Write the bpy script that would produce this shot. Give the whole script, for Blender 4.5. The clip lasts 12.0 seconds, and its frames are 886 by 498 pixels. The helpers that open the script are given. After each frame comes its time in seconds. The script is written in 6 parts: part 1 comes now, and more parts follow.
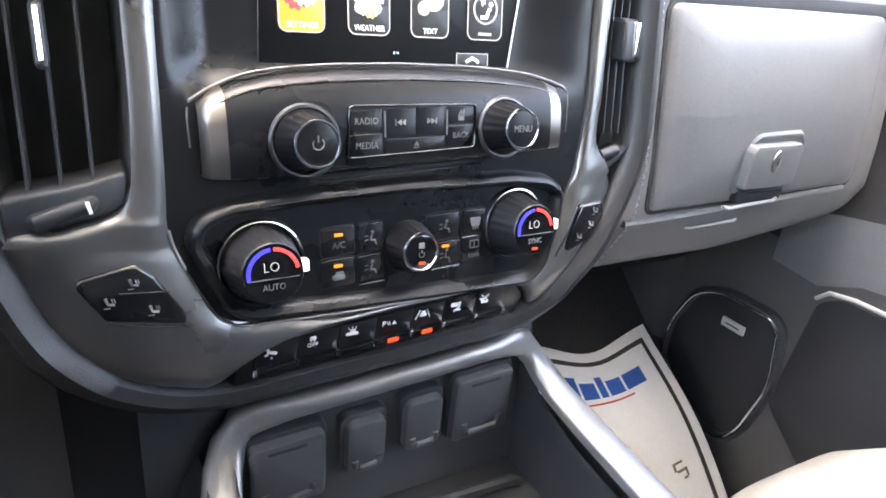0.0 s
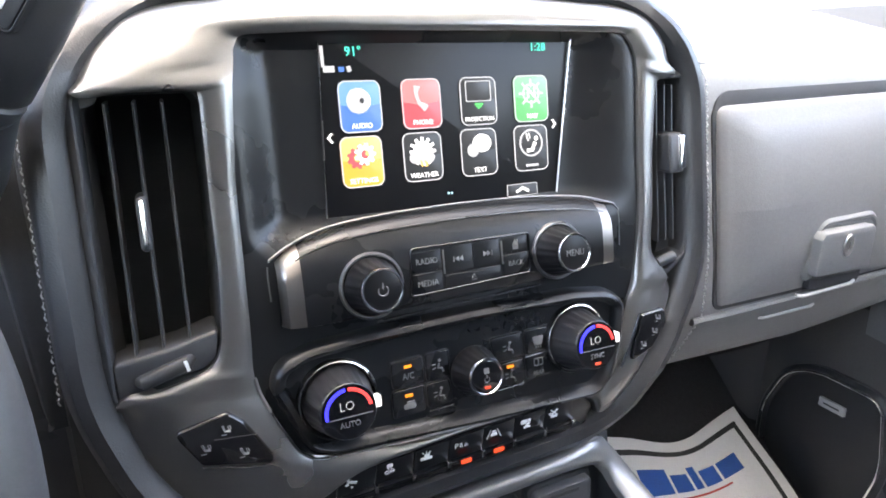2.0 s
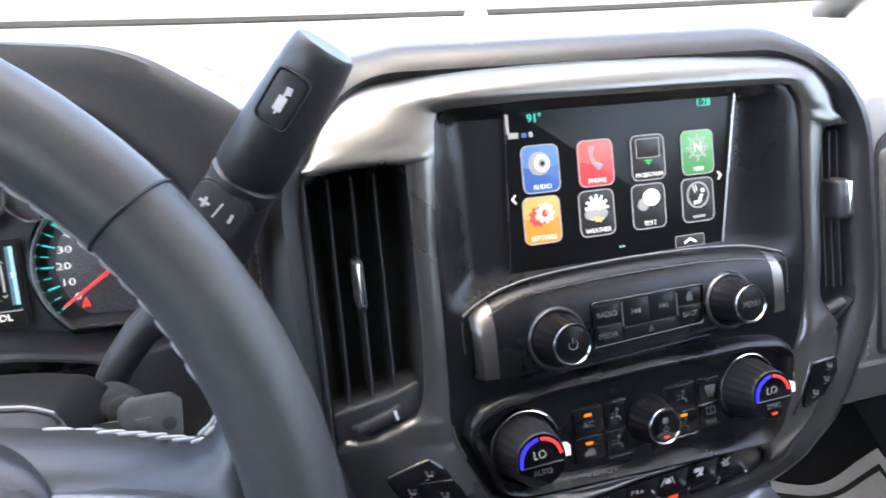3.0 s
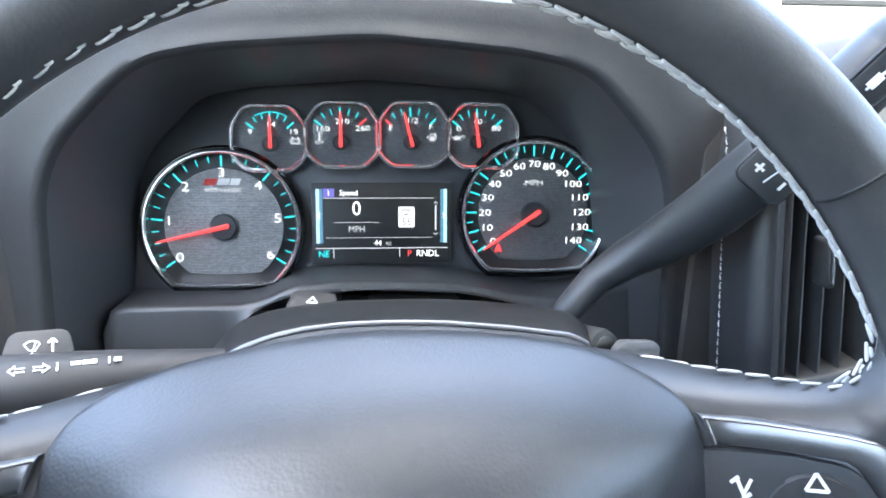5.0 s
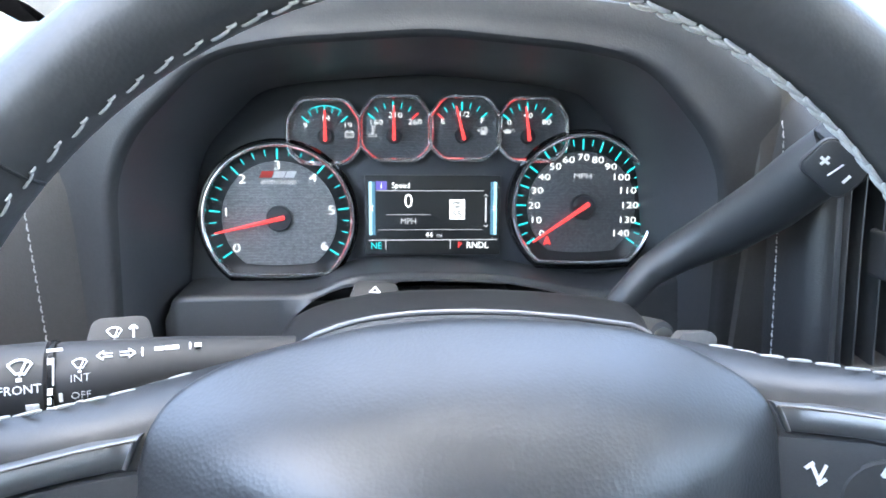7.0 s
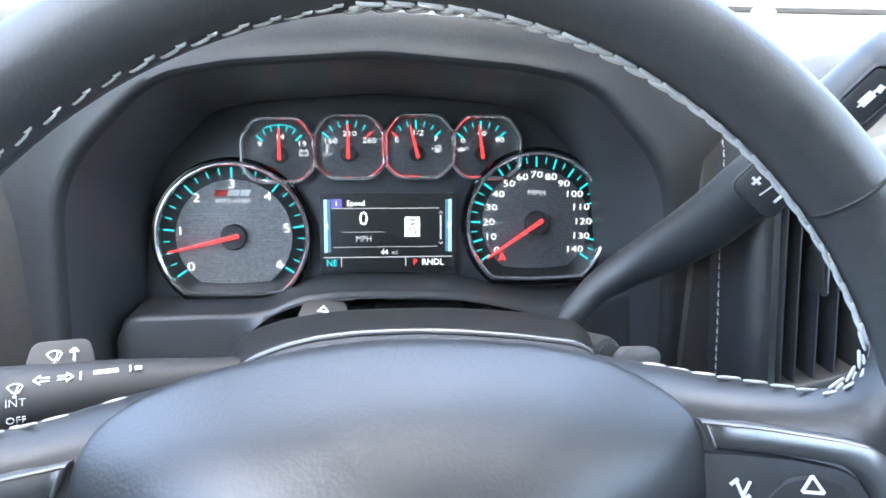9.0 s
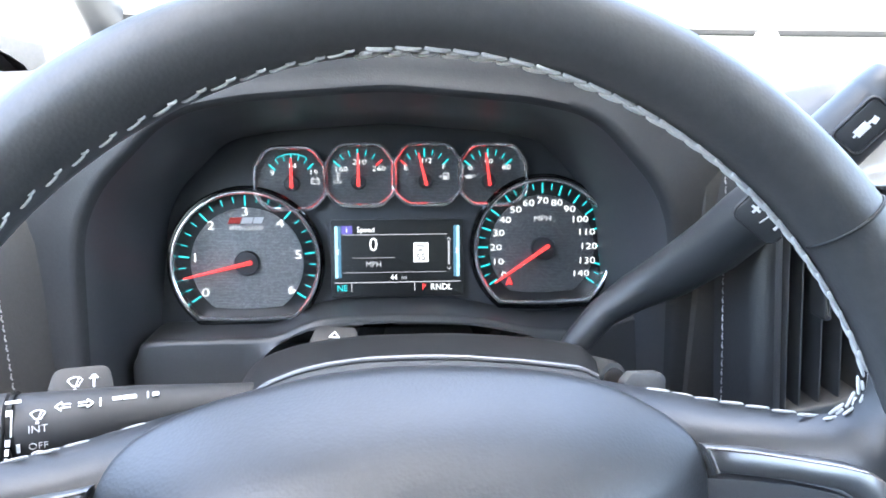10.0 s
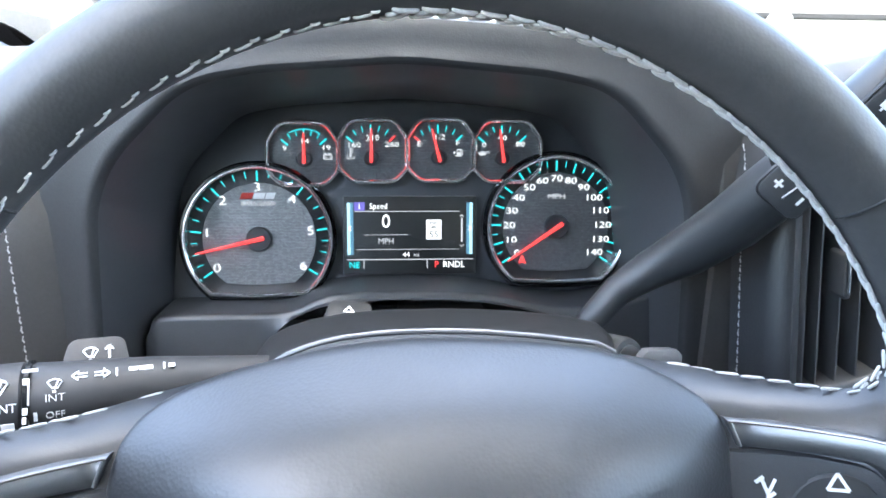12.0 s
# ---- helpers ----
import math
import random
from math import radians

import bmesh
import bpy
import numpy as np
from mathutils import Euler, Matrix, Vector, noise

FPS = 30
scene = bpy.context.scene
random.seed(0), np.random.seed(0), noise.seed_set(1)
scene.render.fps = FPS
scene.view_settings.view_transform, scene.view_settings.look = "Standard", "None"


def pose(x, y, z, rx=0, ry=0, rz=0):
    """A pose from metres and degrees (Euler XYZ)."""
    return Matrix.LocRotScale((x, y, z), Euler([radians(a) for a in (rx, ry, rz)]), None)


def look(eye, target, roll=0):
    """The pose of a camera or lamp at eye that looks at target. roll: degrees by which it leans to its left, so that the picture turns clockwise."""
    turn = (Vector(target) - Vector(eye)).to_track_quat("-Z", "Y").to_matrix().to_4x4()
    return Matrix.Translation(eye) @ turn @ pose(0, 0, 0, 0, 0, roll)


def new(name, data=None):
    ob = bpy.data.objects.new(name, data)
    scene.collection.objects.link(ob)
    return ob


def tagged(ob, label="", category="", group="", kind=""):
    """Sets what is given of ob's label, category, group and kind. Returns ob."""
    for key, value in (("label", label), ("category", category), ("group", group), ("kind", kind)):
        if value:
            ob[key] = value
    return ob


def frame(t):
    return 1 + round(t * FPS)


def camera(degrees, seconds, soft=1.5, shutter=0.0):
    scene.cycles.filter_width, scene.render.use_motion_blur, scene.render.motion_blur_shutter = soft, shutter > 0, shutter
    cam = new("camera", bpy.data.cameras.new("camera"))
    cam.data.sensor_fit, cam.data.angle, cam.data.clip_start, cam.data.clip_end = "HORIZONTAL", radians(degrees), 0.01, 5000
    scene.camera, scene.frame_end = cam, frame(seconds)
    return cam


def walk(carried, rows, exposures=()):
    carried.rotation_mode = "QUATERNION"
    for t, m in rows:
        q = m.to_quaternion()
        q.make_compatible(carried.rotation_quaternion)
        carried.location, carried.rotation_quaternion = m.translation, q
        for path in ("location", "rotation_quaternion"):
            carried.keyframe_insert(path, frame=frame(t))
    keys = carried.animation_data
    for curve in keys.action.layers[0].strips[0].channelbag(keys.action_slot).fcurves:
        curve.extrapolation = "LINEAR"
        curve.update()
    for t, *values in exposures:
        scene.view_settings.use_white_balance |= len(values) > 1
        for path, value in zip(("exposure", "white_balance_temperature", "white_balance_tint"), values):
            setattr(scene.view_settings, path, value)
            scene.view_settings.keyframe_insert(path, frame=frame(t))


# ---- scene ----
cam = camera(68.5, 12.0, soft=1.7, shutter=0.2)
PATH = [
    (0, (0.265, -0.467, 0.831), (1.197, 1.118, 0.045), 6.1),
    (0.5, (0.275, -0.475, 0.839), (1.116, 1.181, 0.097), 2.0),
    (1, (0.277, -0.476, 0.851), (1.041, 1.241, 0.167), 0.1),
    (1.5, (0.279, -0.481, 0.861), (1.005, 1.263, 0.207), -1.6),
    (2, (0.269, -0.481, 0.871), (1.005, 1.283, 0.283), -0.6),
    (2.5, (0.258, -0.48, 0.88), (0.937, 1.314, 0.315), -1.8),
    (3, (0.206, -0.476, 0.898), (0.722, 1.388, 0.386), -3.3),
    (3.5, (0.157, -0.46, 0.905), (0.536, 1.424, 0.351), -3.3),
    (3.7, (0.132, -0.46, 0.909), (0.4, 1.439, 0.341), -3.7),
    (5.3, (-0.015, -0.462, 0.893), (0.214, 1.446, 0.339), 2.3),
    (5.5, (-0.018, -0.459, 0.892), (0.228, 1.446, 0.338), 3.0),
    (6, (-0.026, -0.461, 0.897), (0.18, 1.44, 0.309), 1.1),
    (6.5, (-0.03, -0.468, 0.898), (0.144, 1.442, 0.331), 1.2),
    (7, (-0.031, -0.467, 0.896), (0.129, 1.442, 0.322), 1.0),
    (9, (-0.01, -0.471, 0.903), (0.198, 1.442, 0.356), 1.0),
    (9.5, (-0.005, -0.477, 0.91), (0.193, 1.446, 0.399), 0.4),
    (10, (-0.01, -0.479, 0.91), (0.17, 1.452, 0.419), 0.5),
    (10.5, (-0.016, -0.478, 0.905), (0.164, 1.448, 0.394), 1.1),
    (11, (-0.012, -0.479, 0.907), (0.18, 1.448, 0.406), 1.0),
    (11.5, (-0.016, -0.479, 0.904), (0.157, 1.446, 0.387), 0.9),
    (12, (-0.018, -0.477, 0.902), (0.156, 1.444, 0.373), 0.9),
]
EXPOSURES = [(0.0, 4.32, 7120, 11), (0.6, 4.45, 7120, 11), (1.5, 4.31, 7120, 10), (2.5, 3.83, 6920, 10), (3.5, 3.19, 6720, 9), (5.3, 4.15, 6310, 4), (9.0, 4.04, 6310, 4), (9.5, 4.08, 6410, 6), (10.5, 4.07, 6310, 5), (12.0, 4.04, 6310, 4)]
walk(cam, [(t, look(eye, target, roll)) for t, eye, target, roll in PATH], EXPOSURES)

# ---- world and light ----
world = bpy.data.worlds.new("world")
scene.world = world
world.use_nodes = True
_n = world.node_tree.nodes
_sky = _n.new("ShaderNodeTexSky")
_sky.sky_type, _sky.sun_disc = "NISHITA", False
_sky.sun_elevation, _sky.sun_rotation = radians(75), radians(184)
_sky.dust_density, _sky.air_density = 4.0, 1.0
world.node_tree.links.new(_sky.outputs[0], _n["Background"].inputs[0])
_n["Background"].inputs[1].default_value = 0.15
_sun = bpy.data.lights.new("sun", "SUN")
_sun.energy, _sun.angle, _sun.color = 5.0, radians(0.6), (1.0, 0.96, 0.9)
sun = new("sun", _sun)
sun.matrix_world = look((-0.18, -2.58, 9.66), (0, 0, 0))


# ---- materials ----
def mat(name, color, rough=0.5, metal=0.0, grain=0.0, size=0.0012, vary=0.12, coat=0.0, spec=0.5, emit=0.0, dust=0.0, weave=0.0):
    """A surface with colour variation at two scales and a leather-like or fine grain relief. size: grain in metres."""
    m = bpy.data.materials.new(name)
    m.use_nodes = True
    nt = m.node_tree
    nd, lk = nt.nodes, nt.links
    b = nd["Principled BSDF"]
    tc = nd.new("ShaderNodeNewGeometry")
    n1 = nd.new("ShaderNodeTexNoise")
    n1.inputs["Scale"].default_value, n1.inputs["Detail"].default_value = 14.0, 4.0
    n2 = nd.new("ShaderNodeTexNoise")
    n2.inputs["Scale"].default_value, n2.inputs["Detail"].default_value = 0.5 / max(size, 1e-4), 2.0
    for n in (n1, n2):
        lk.new(tc.outputs["Position"], n.inputs["Vector"])
    mx = nd.new("ShaderNodeMath")
    mx.operation = "ADD"
    lk.new(n1.outputs["Fac"], mx.inputs[0])
    lk.new(n2.outputs["Fac"], mx.inputs[1])
    ramp = nd.new("ShaderNodeMapRange")
    ramp.inputs["From Min"].default_value, ramp.inputs["From Max"].default_value = 0.6, 1.4
    ramp.inputs["To Min"].default_value, ramp.inputs["To Max"].default_value = 1 - vary, 1 + vary
    lk.new(mx.outputs[0], ramp.inputs["Value"])
    mul = nd.new("ShaderNodeVectorMath")
    mul.operation = "SCALE"
    mul.inputs[0].default_value = color
    lk.new(ramp.outputs[0], mul.inputs["Scale"])
    lk.new(mul.outputs[0], b.inputs["Base Color"])
    rr = nd.new("ShaderNodeMapRange")
    rr.inputs["From Min"].default_value, rr.inputs["From Max"].default_value = 0.3, 0.7
    rr.inputs["To Min"].default_value, rr.inputs["To Max"].default_value = max(rough - 0.06, 0.02), min(rough + 0.06, 1)
    lk.new(n1.outputs["Fac"], rr.inputs["Value"])
    lk.new(rr.outputs[0], b.inputs["Roughness"])
    b.inputs["Metallic"].default_value = metal
    b.inputs["Specular IOR Level"].default_value = spec
    b.inputs["Coat Weight"].default_value = coat
    if emit:
        mul.inputs[0].default_value = [c * 0.12 for c in color]
        b.inputs["Emission Color"].default_value = (*color, 1)
        b.inputs["Emission Strength"].default_value = emit
    if dust:
        dn = nd.new("ShaderNodeTexNoise")
        dn.inputs["Scale"].default_value = 900.0
        lk.new(tc.outputs["Position"], dn.inputs["Vector"])
        dr = nd.new("ShaderNodeMapRange")
        dr.inputs["From Min"].default_value, dr.inputs["From Max"].default_value = 0.74, 0.78
        dr.inputs["To Max"].default_value = dust
        lk.new(dn.outputs["Fac"], dr.inputs["Value"])
        dm = nd.new("ShaderNodeMix")
        dm.data_type = "RGBA"
        dm.inputs["B"].default_value = (0.5, 0.5, 0.48, 1)
        lk.new(dr.outputs[0], dm.inputs["Factor"])
        lk.new(mul.outputs[0], dm.inputs["A"])
        lk.new(dm.outputs["Result"], b.inputs["Base Color"])
    if weave:
        mp = nd.new("ShaderNodeMapping")
        mp.inputs["Rotation"].default_value = (radians(-90), 0, 0)
        mp.inputs["Scale"].default_value = (1 / weave,) * 3
        lk.new(tc.outputs["Position"], mp.inputs["Vector"])
        br = nd.new("ShaderNodeTexBrick")
        br.inputs["Scale"].default_value = 1.0
        br.inputs["Color1"].default_value, br.inputs["Color2"].default_value = (1.35, 1.35, 1.35, 1), (0.85, 0.85, 0.85, 1)
        br.inputs["Mortar"].default_value, br.inputs["Mortar Size"].default_value = (0.35, 0.35, 0.35, 1), 0.07
        br.inputs["Brick Width"].default_value, br.inputs["Row Height"].default_value = 0.9, 0.5
        lk.new(mp.outputs[0], br.inputs["Vector"])
        wm = nd.new("ShaderNodeVectorMath")
        wm.operation = "MULTIPLY"
        lk.new(mul.outputs[0], wm.inputs[0])
        lk.new(br.outputs["Color"], wm.inputs[1])
        lk.new(wm.outputs[0], b.inputs["Base Color"])
    if grain:
        v = nd.new("ShaderNodeTexVoronoi")
        v.inputs["Scale"].default_value = 1.0 / size
        lk.new(tc.outputs["Position"], v.inputs["Vector"])
        bp = nd.new("ShaderNodeBump")
        bp.inputs["Strength"].default_value, bp.inputs["Distance"].default_value = grain, size * 0.25
        lk.new(v.outputs["Distance"], bp.inputs["Height"])
        lk.new(bp.outputs[0], b.inputs["Normal"])
    return m


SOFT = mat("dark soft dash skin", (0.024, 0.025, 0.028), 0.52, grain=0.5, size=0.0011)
PLASTIC = mat("dark moulded plastic", (0.030, 0.032, 0.035), 0.42, grain=0.25, size=0.0006)
DOORSKIN = mat("dark grey door skin", (0.085, 0.084, 0.082), 0.55, grain=0.4, size=0.0012)
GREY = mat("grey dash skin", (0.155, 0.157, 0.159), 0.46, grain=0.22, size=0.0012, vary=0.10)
LIGHTGREY = mat("pale grey plastic", (0.42, 0.42, 0.41), 0.5, grain=0.3, size=0.001)
PANEL = mat("satin black panel", (0.0095, 0.0102, 0.0115), 0.29, vary=0.08, spec=0.34)
SCREEN = mat("matt black screen", (0.008, 0.008, 0.009), 0.35, vary=0.05, spec=0.25)
GLOSS = mat("gloss black", (0.006, 0.006, 0.007), 0.06, vary=0.05, coat=0.5)
ROLLSKIN = mat("black soft roll skin", (0.022, 0.0225, 0.024), 0.40, grain=0.3, size=0.0011)
RAIL = mat("satin grey rail", (0.23, 0.23, 0.233), 0.32, metal=0.5, vary=0.08, size=0.0005)
DARKTRIM = mat("dark satin trim", (0.11, 0.108, 0.106), 0.26, metal=0.8, vary=0.06, size=0.0004)
CAPTRIM = mat("brushed warm silver", (0.29, 0.268, 0.25), 0.34, metal=1.0, vary=0.06, size=0.0004)
DIALRIB = mat("ribbed dark grey dial", (0.022, 0.022, 0.024), 0.32, vary=0.1)
SATIN = mat("satin metallic trim", (0.225, 0.222, 0.219), 0.32, metal=0.9, vary=0.05, size=0.0004)
BRIGHT = mat("brushed silver trim", (0.55, 0.53, 0.51), 0.3, metal=1.0, vary=0.06, size=0.0004)
CHROME = mat("chrome", (0.88, 0.88, 0.89), 0.11, metal=1.0, vary=0.03)
COVER = mat("dark grey moulded rubber", (0.062, 0.064, 0.068), 0.42, grain=0.2, size=0.0005)
AIRBAG = mat("black airbag skin", (0.022, 0.0238, 0.0278), 0.42, grain=0.24, size=0.0016, spec=0.9)
RIMSKIN = mat("smooth black leather", (0.054, 0.0545, 0.056), 0.42, grain=0.12, size=0.0016, spec=0.6)
LEATHER = mat("black leather", (0.022, 0.0232, 0.026), 0.36, grain=0.16, size=0.001, spec=0.7)
THREAD = mat("pale grey thread", (0.46, 0.46, 0.45), 0.8, vary=0.2, size=0.0004)
MATTE = mat("matt black plastic", (0.030, 0.032, 0.035), 0.6, grain=0.3, size=0.0006, spec=0.3)
RUBBER = mat("black rubber", (0.022, 0.0225, 0.024), 0.6)
# near-black puts the shade of slots, pockets and the dash underside into colour
DARKHOLE = mat("near-black plastic for shaded cavities", (0.022, 0.0225, 0.0245), 0.6)
CARPET = mat("dark carpet", (0.028, 0.028, 0.030), 0.95, grain=0.8, size=0.003, vary=0.3)
PAPER = mat("white paper", (0.86, 0.855, 0.84), 0.85, vary=0.04, size=0.002)
BLUEINK = mat("blue print", (0.02, 0.10, 0.40), 0.7)
REDINK = mat("red print", (0.55, 0.05, 0.04), 0.7)
BLACKINK = mat("dark print", (0.03, 0.03, 0.03), 0.7)
TANINK = mat("tan print", (0.20, 0.16, 0.10), 0.7)
WHITEMARK = mat("white marking", (0.75, 0.75, 0.75), 0.6, vary=0.05)
DIMMARK = mat("grey marking", (0.16, 0.16, 0.16), 0.6, vary=0.05)
SEATSKIN = mat("pale beige seat leather", (0.48, 0.45, 0.40), 0.5, grain=0.5, size=0.0015)
# tachometer face: the lens reflection over it is painted in as a lighter tone
FACE_LIT = mat("gauge face lightened for reflection", (0.25, 0.252, 0.255), 0.42, vary=0.08, weave=0.0022)
FACEDARK = mat("dark gauge face lightened for reflection", (0.11, 0.111, 0.114), 0.42, vary=0.08, weave=0.0022)
DIAL = mat("black dial band", (0.012, 0.012, 0.013), 0.4)
HEADLINER = mat("pale grey headliner", (0.48, 0.48, 0.475), 0.9)
APPLIQUE = mat("smooth dark cluster surround", (0.050, 0.053, 0.058), 0.4, vary=0.08)
TRIMGREY = mat("satin silver spoke trim", (0.21, 0.21, 0.213), 0.34, metal=0.8, vary=0.05, size=0.0004)
SHROUD = mat("matt black column shroud", (0.012, 0.0127, 0.014), 0.55, grain=0.3, size=0.0007, dust=0.35, spec=0.28)
RINGMETAL = mat("polished gauge ring", (0.88, 0.87, 0.87), 0.14, metal=0.86, vary=0.03)
HOODSKIN = mat("dark hood skin", (0.034, 0.0355, 0.038), 0.46, grain=0.2, size=0.0011, spec=0.3)
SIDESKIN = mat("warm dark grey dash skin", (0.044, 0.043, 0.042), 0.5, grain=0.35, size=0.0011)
FASCIA = mat("satin dark grey fascia", (0.044, 0.046, 0.049), 0.38, grain=0.15, size=0.0006, spec=0.5)
KNOB = mat("black knurled knob", (0.008, 0.008, 0.009), 0.34, vary=0.1, spec=0.3)
KEYGREY = mat("grey key plastic", (0.08, 0.08, 0.083), 0.5, grain=0.2, size=0.0008)
CONCRETE = mat("pale concrete", (0.50, 0.49, 0.47), 0.9, vary=0.08, size=0.02)


def glow(name, color, strength):
    return mat(name, color, 0.4, vary=0.02, emit=strength * 0.28)


G_WHITE = glow("lit white", (0.9, 0.92, 0.95), 0.55)
G_GREY = glow("lit grey", (0.55, 0.56, 0.6), 0.35)
G_CYAN = glow("lit cyan", (0.04, 0.68, 0.72), 0.42)
G_TEAL = glow("lit teal", (0.05, 0.72, 0.55), 0.55)
G_RED = glow("lit red", (0.95, 0.06, 0.06), 0.45)
G_ORANGE = glow("lit orange", (1.0, 0.28, 0.015), 0.42)
G_LAMPRED = glow("lit orange red", (0.9, 0.08, 0.03), 0.34)
G_BLUE = glow("lit blue", (0.03, 0.03, 1.0), 0.7)
G_SCREEN = glow("screen black", (0.012, 0.014, 0.017), 0.2)
G_SKYBAR = glow("lit pale blue bar", (0.35, 0.62, 0.75), 0.5)
G_DEEPBAR = glow("lit deep blue bar", (0.08, 0.2, 0.3), 0.4)
G_VIOLET = glow("lit violet", (0.12, 0.1, 0.4), 0.4)
T_BLUE = glow("blue tile", (0.05, 0.13, 0.42), 0.55)
T_RED = glow("red tile", (0.62, 0.07, 0.09), 0.5)
T_BLACK = glow("black tile", (0.03, 0.032, 0.036), 0.3)
T_GREEN = glow("green tile", (0.09, 0.33, 0.13), 0.5)
T_ORANGE = glow("orange tile", (0.80, 0.36, 0.06), 0.42)
T_YELLOW = glow("yellow glyph", (0.95, 0.6, 0.1), 0.6)
G_GREEN = glow("green glyph", (0.05, 0.7, 0.1), 0.5)

# ---- building helpers ----
WM = {}


def part(name, bm, material, parent, label="", m=None):
    """One mesh object, in world coordinates or at the pose m, under a thing or a part."""
    if isinstance(bm, bmesh.types.BMesh):
        me = bpy.data.meshes.new(name)
        bm.to_mesh(me)
        bm.free()
        me.materials.append(material)
    else:
        me = bm
        if not me.materials:
            me.materials.append(material)
    ob = new(name, me)
    m = m or Matrix.Identity(4)
    ob.matrix_basis = m
    WM[ob] = m
    if parent is not None:
        ob.parent = parent
        ob.matrix_parent_inverse = WM[parent].inverted()
    return tagged(ob, label)


def thing(name, m, label, category, group="", kind=""):
    ob = new(name)
    ob.empty_display_size = 0.02
    ob.matrix_basis = m
    WM[ob] = m
    return tagged(ob, label, category, group, kind)


def smooth(bm, angle=40):
    for f in bm.faces:
        f.smooth = True
    lim = radians(angle)
    for e in bm.edges:
        if len(e.link_faces) == 2 and e.calc_face_angle(0) > lim:
            e.smooth = False
    return bm


def rrect(w, h, r, cx=0.0, cz=0.0, n=6):
    """A rounded rectangle, counter-clockwise as seen by the driver (x right, z up)."""
    r = min(r, w / 2 - 1e-5, h / 2 - 1e-5)
    pts = []
    for sx, sz, a0 in ((1, 1, 0), (-1, 1, 90), (-1, -1, 180), (1, -1, 270)):
        for k in range(n + 1):
            a = radians(a0 + 90 * k / n)
            pts.append((cx + sx * (w / 2 - r) + r * math.cos(a), cz + sz * (h / 2 - r) + r * math.sin(a)))
    return pts


def rounded(pts, rad, n=5):
    """A polygon with rounded corners. rad: one radius or a list."""
    out = []
    N = len(pts)
    for i in range(N):
        p, a, b = Vector(pts[i]), Vector(pts[i - 1]), Vector(pts[(i + 1) % N])
        r = rad[i] if isinstance(rad, (list, tuple)) else rad
        u, v = (a - p).normalized(), (b - p).normalized()
        ang = u.angle(v)
        d = min(r / max(math.tan(ang / 2), 1e-3), (a - p).length * 0.48, (b - p).length * 0.48)
        q0, q1 = p + u * d, p + v * d
        for k in range(n + 1):
            s = k / n
            out.append(tuple(q0 * (1 - s) ** 2 + p * 2 * s * (1 - s) + q1 * s ** 2))
    return out


def circle(r, n=32, cx=0.0, cz=0.0):
    return [(cx + r * math.cos(2 * math.pi * k / n), cz + r * math.sin(2 * math.pi * k / n)) for k in range(n)]


def area(pts):
    return sum(pts[i - 1][0] * pts[i][1] - pts[i][0] * pts[i - 1][1] for i in range(len(pts))) / 2


def inset(pts, d):
    """The outline moved inwards by d."""
    s = 1 if area(pts) > 0 else -1
    out = []
    N = len(pts)
    for i in range(N):
        a, p, b = Vector(pts[i - 1]), Vector(pts[i]), Vector(pts[(i + 1) % N])
        t = (b - a)
        if t.length < 1e-9:
            t = b - p
        t.normalize()
        out.append((p.x - s * t.y * d, p.y + s * t.x * d))
    return out


def skin(rings, closed=True, cap0=False, cap1=False):
    """A surface over rings of equally many points."""
    bm = bmesh.new()
    vs = [[bm.verts.new(p) for p in r] for r in rings]
    for a, b in zip(vs, vs[1:]):
        n = len(a)
        for i in range(n if closed else n - 1):
            j = (i + 1) % n
            quad = [a[i], a[j], b[j], b[i]]
            try:
                bm.faces.new(quad)
            except ValueError:
                pass
    if cap0:
        bm.faces.new(list(reversed(vs[0])))
    if cap1:
        bm.faces.new(vs[-1])
    bmesh.ops.recalc_face_normals(bm, faces=bm.faces)
    return smooth(bm)


def plate(outline, back, front, bevel=0.0015, f=None, dish=0.0):
    """A plate in the x-z plane. back and front: how far it stands out towards the driver. f maps (x, z, out) to the world."""
    f = f or (lambda x, z, o: (x, -o, z))
    rings = [[f(x, z, back) for x, z in outline], [f(x, z, front - bevel) for x, z in outline],
             [f(x, z, front - bevel * 0.3) for x, z in inset(outline, bevel * 0.3)], [f(x, z, front) for x, z in inset(outline, bevel)]]
    if dish:
        rings.append([f(x, z, front - dish) for x, z in inset(outline, bevel * 2.5)])
    return skin(rings, cap0=True, cap1=True)


def frame_ring(outer, inner, back, front, f=None, bevel=0.001):
    """A frame between two outlines with equally many points."""
    f = f or (lambda x, z, o: (x, -o, z))
    rings = [[f(x, z, back) for x, z in outer], [f(x, z, front - bevel) for x, z in outer], [f(x, z, front) for x, z in inset(outer, bevel)],
             [f(x, z, front) for x, z in inset(inner, -bevel)], [f(x, z, front - bevel) for x, z in inner], [f(x, z, back) for x, z in inner]]
    rings.append(rings[0])
    bm = skin(rings)
    bmesh.ops.remove_doubles(bm, verts=bm.verts, dist=1e-6)
    bmesh.ops.recalc_face_normals(bm, faces=bm.faces)
    return smooth(bm)


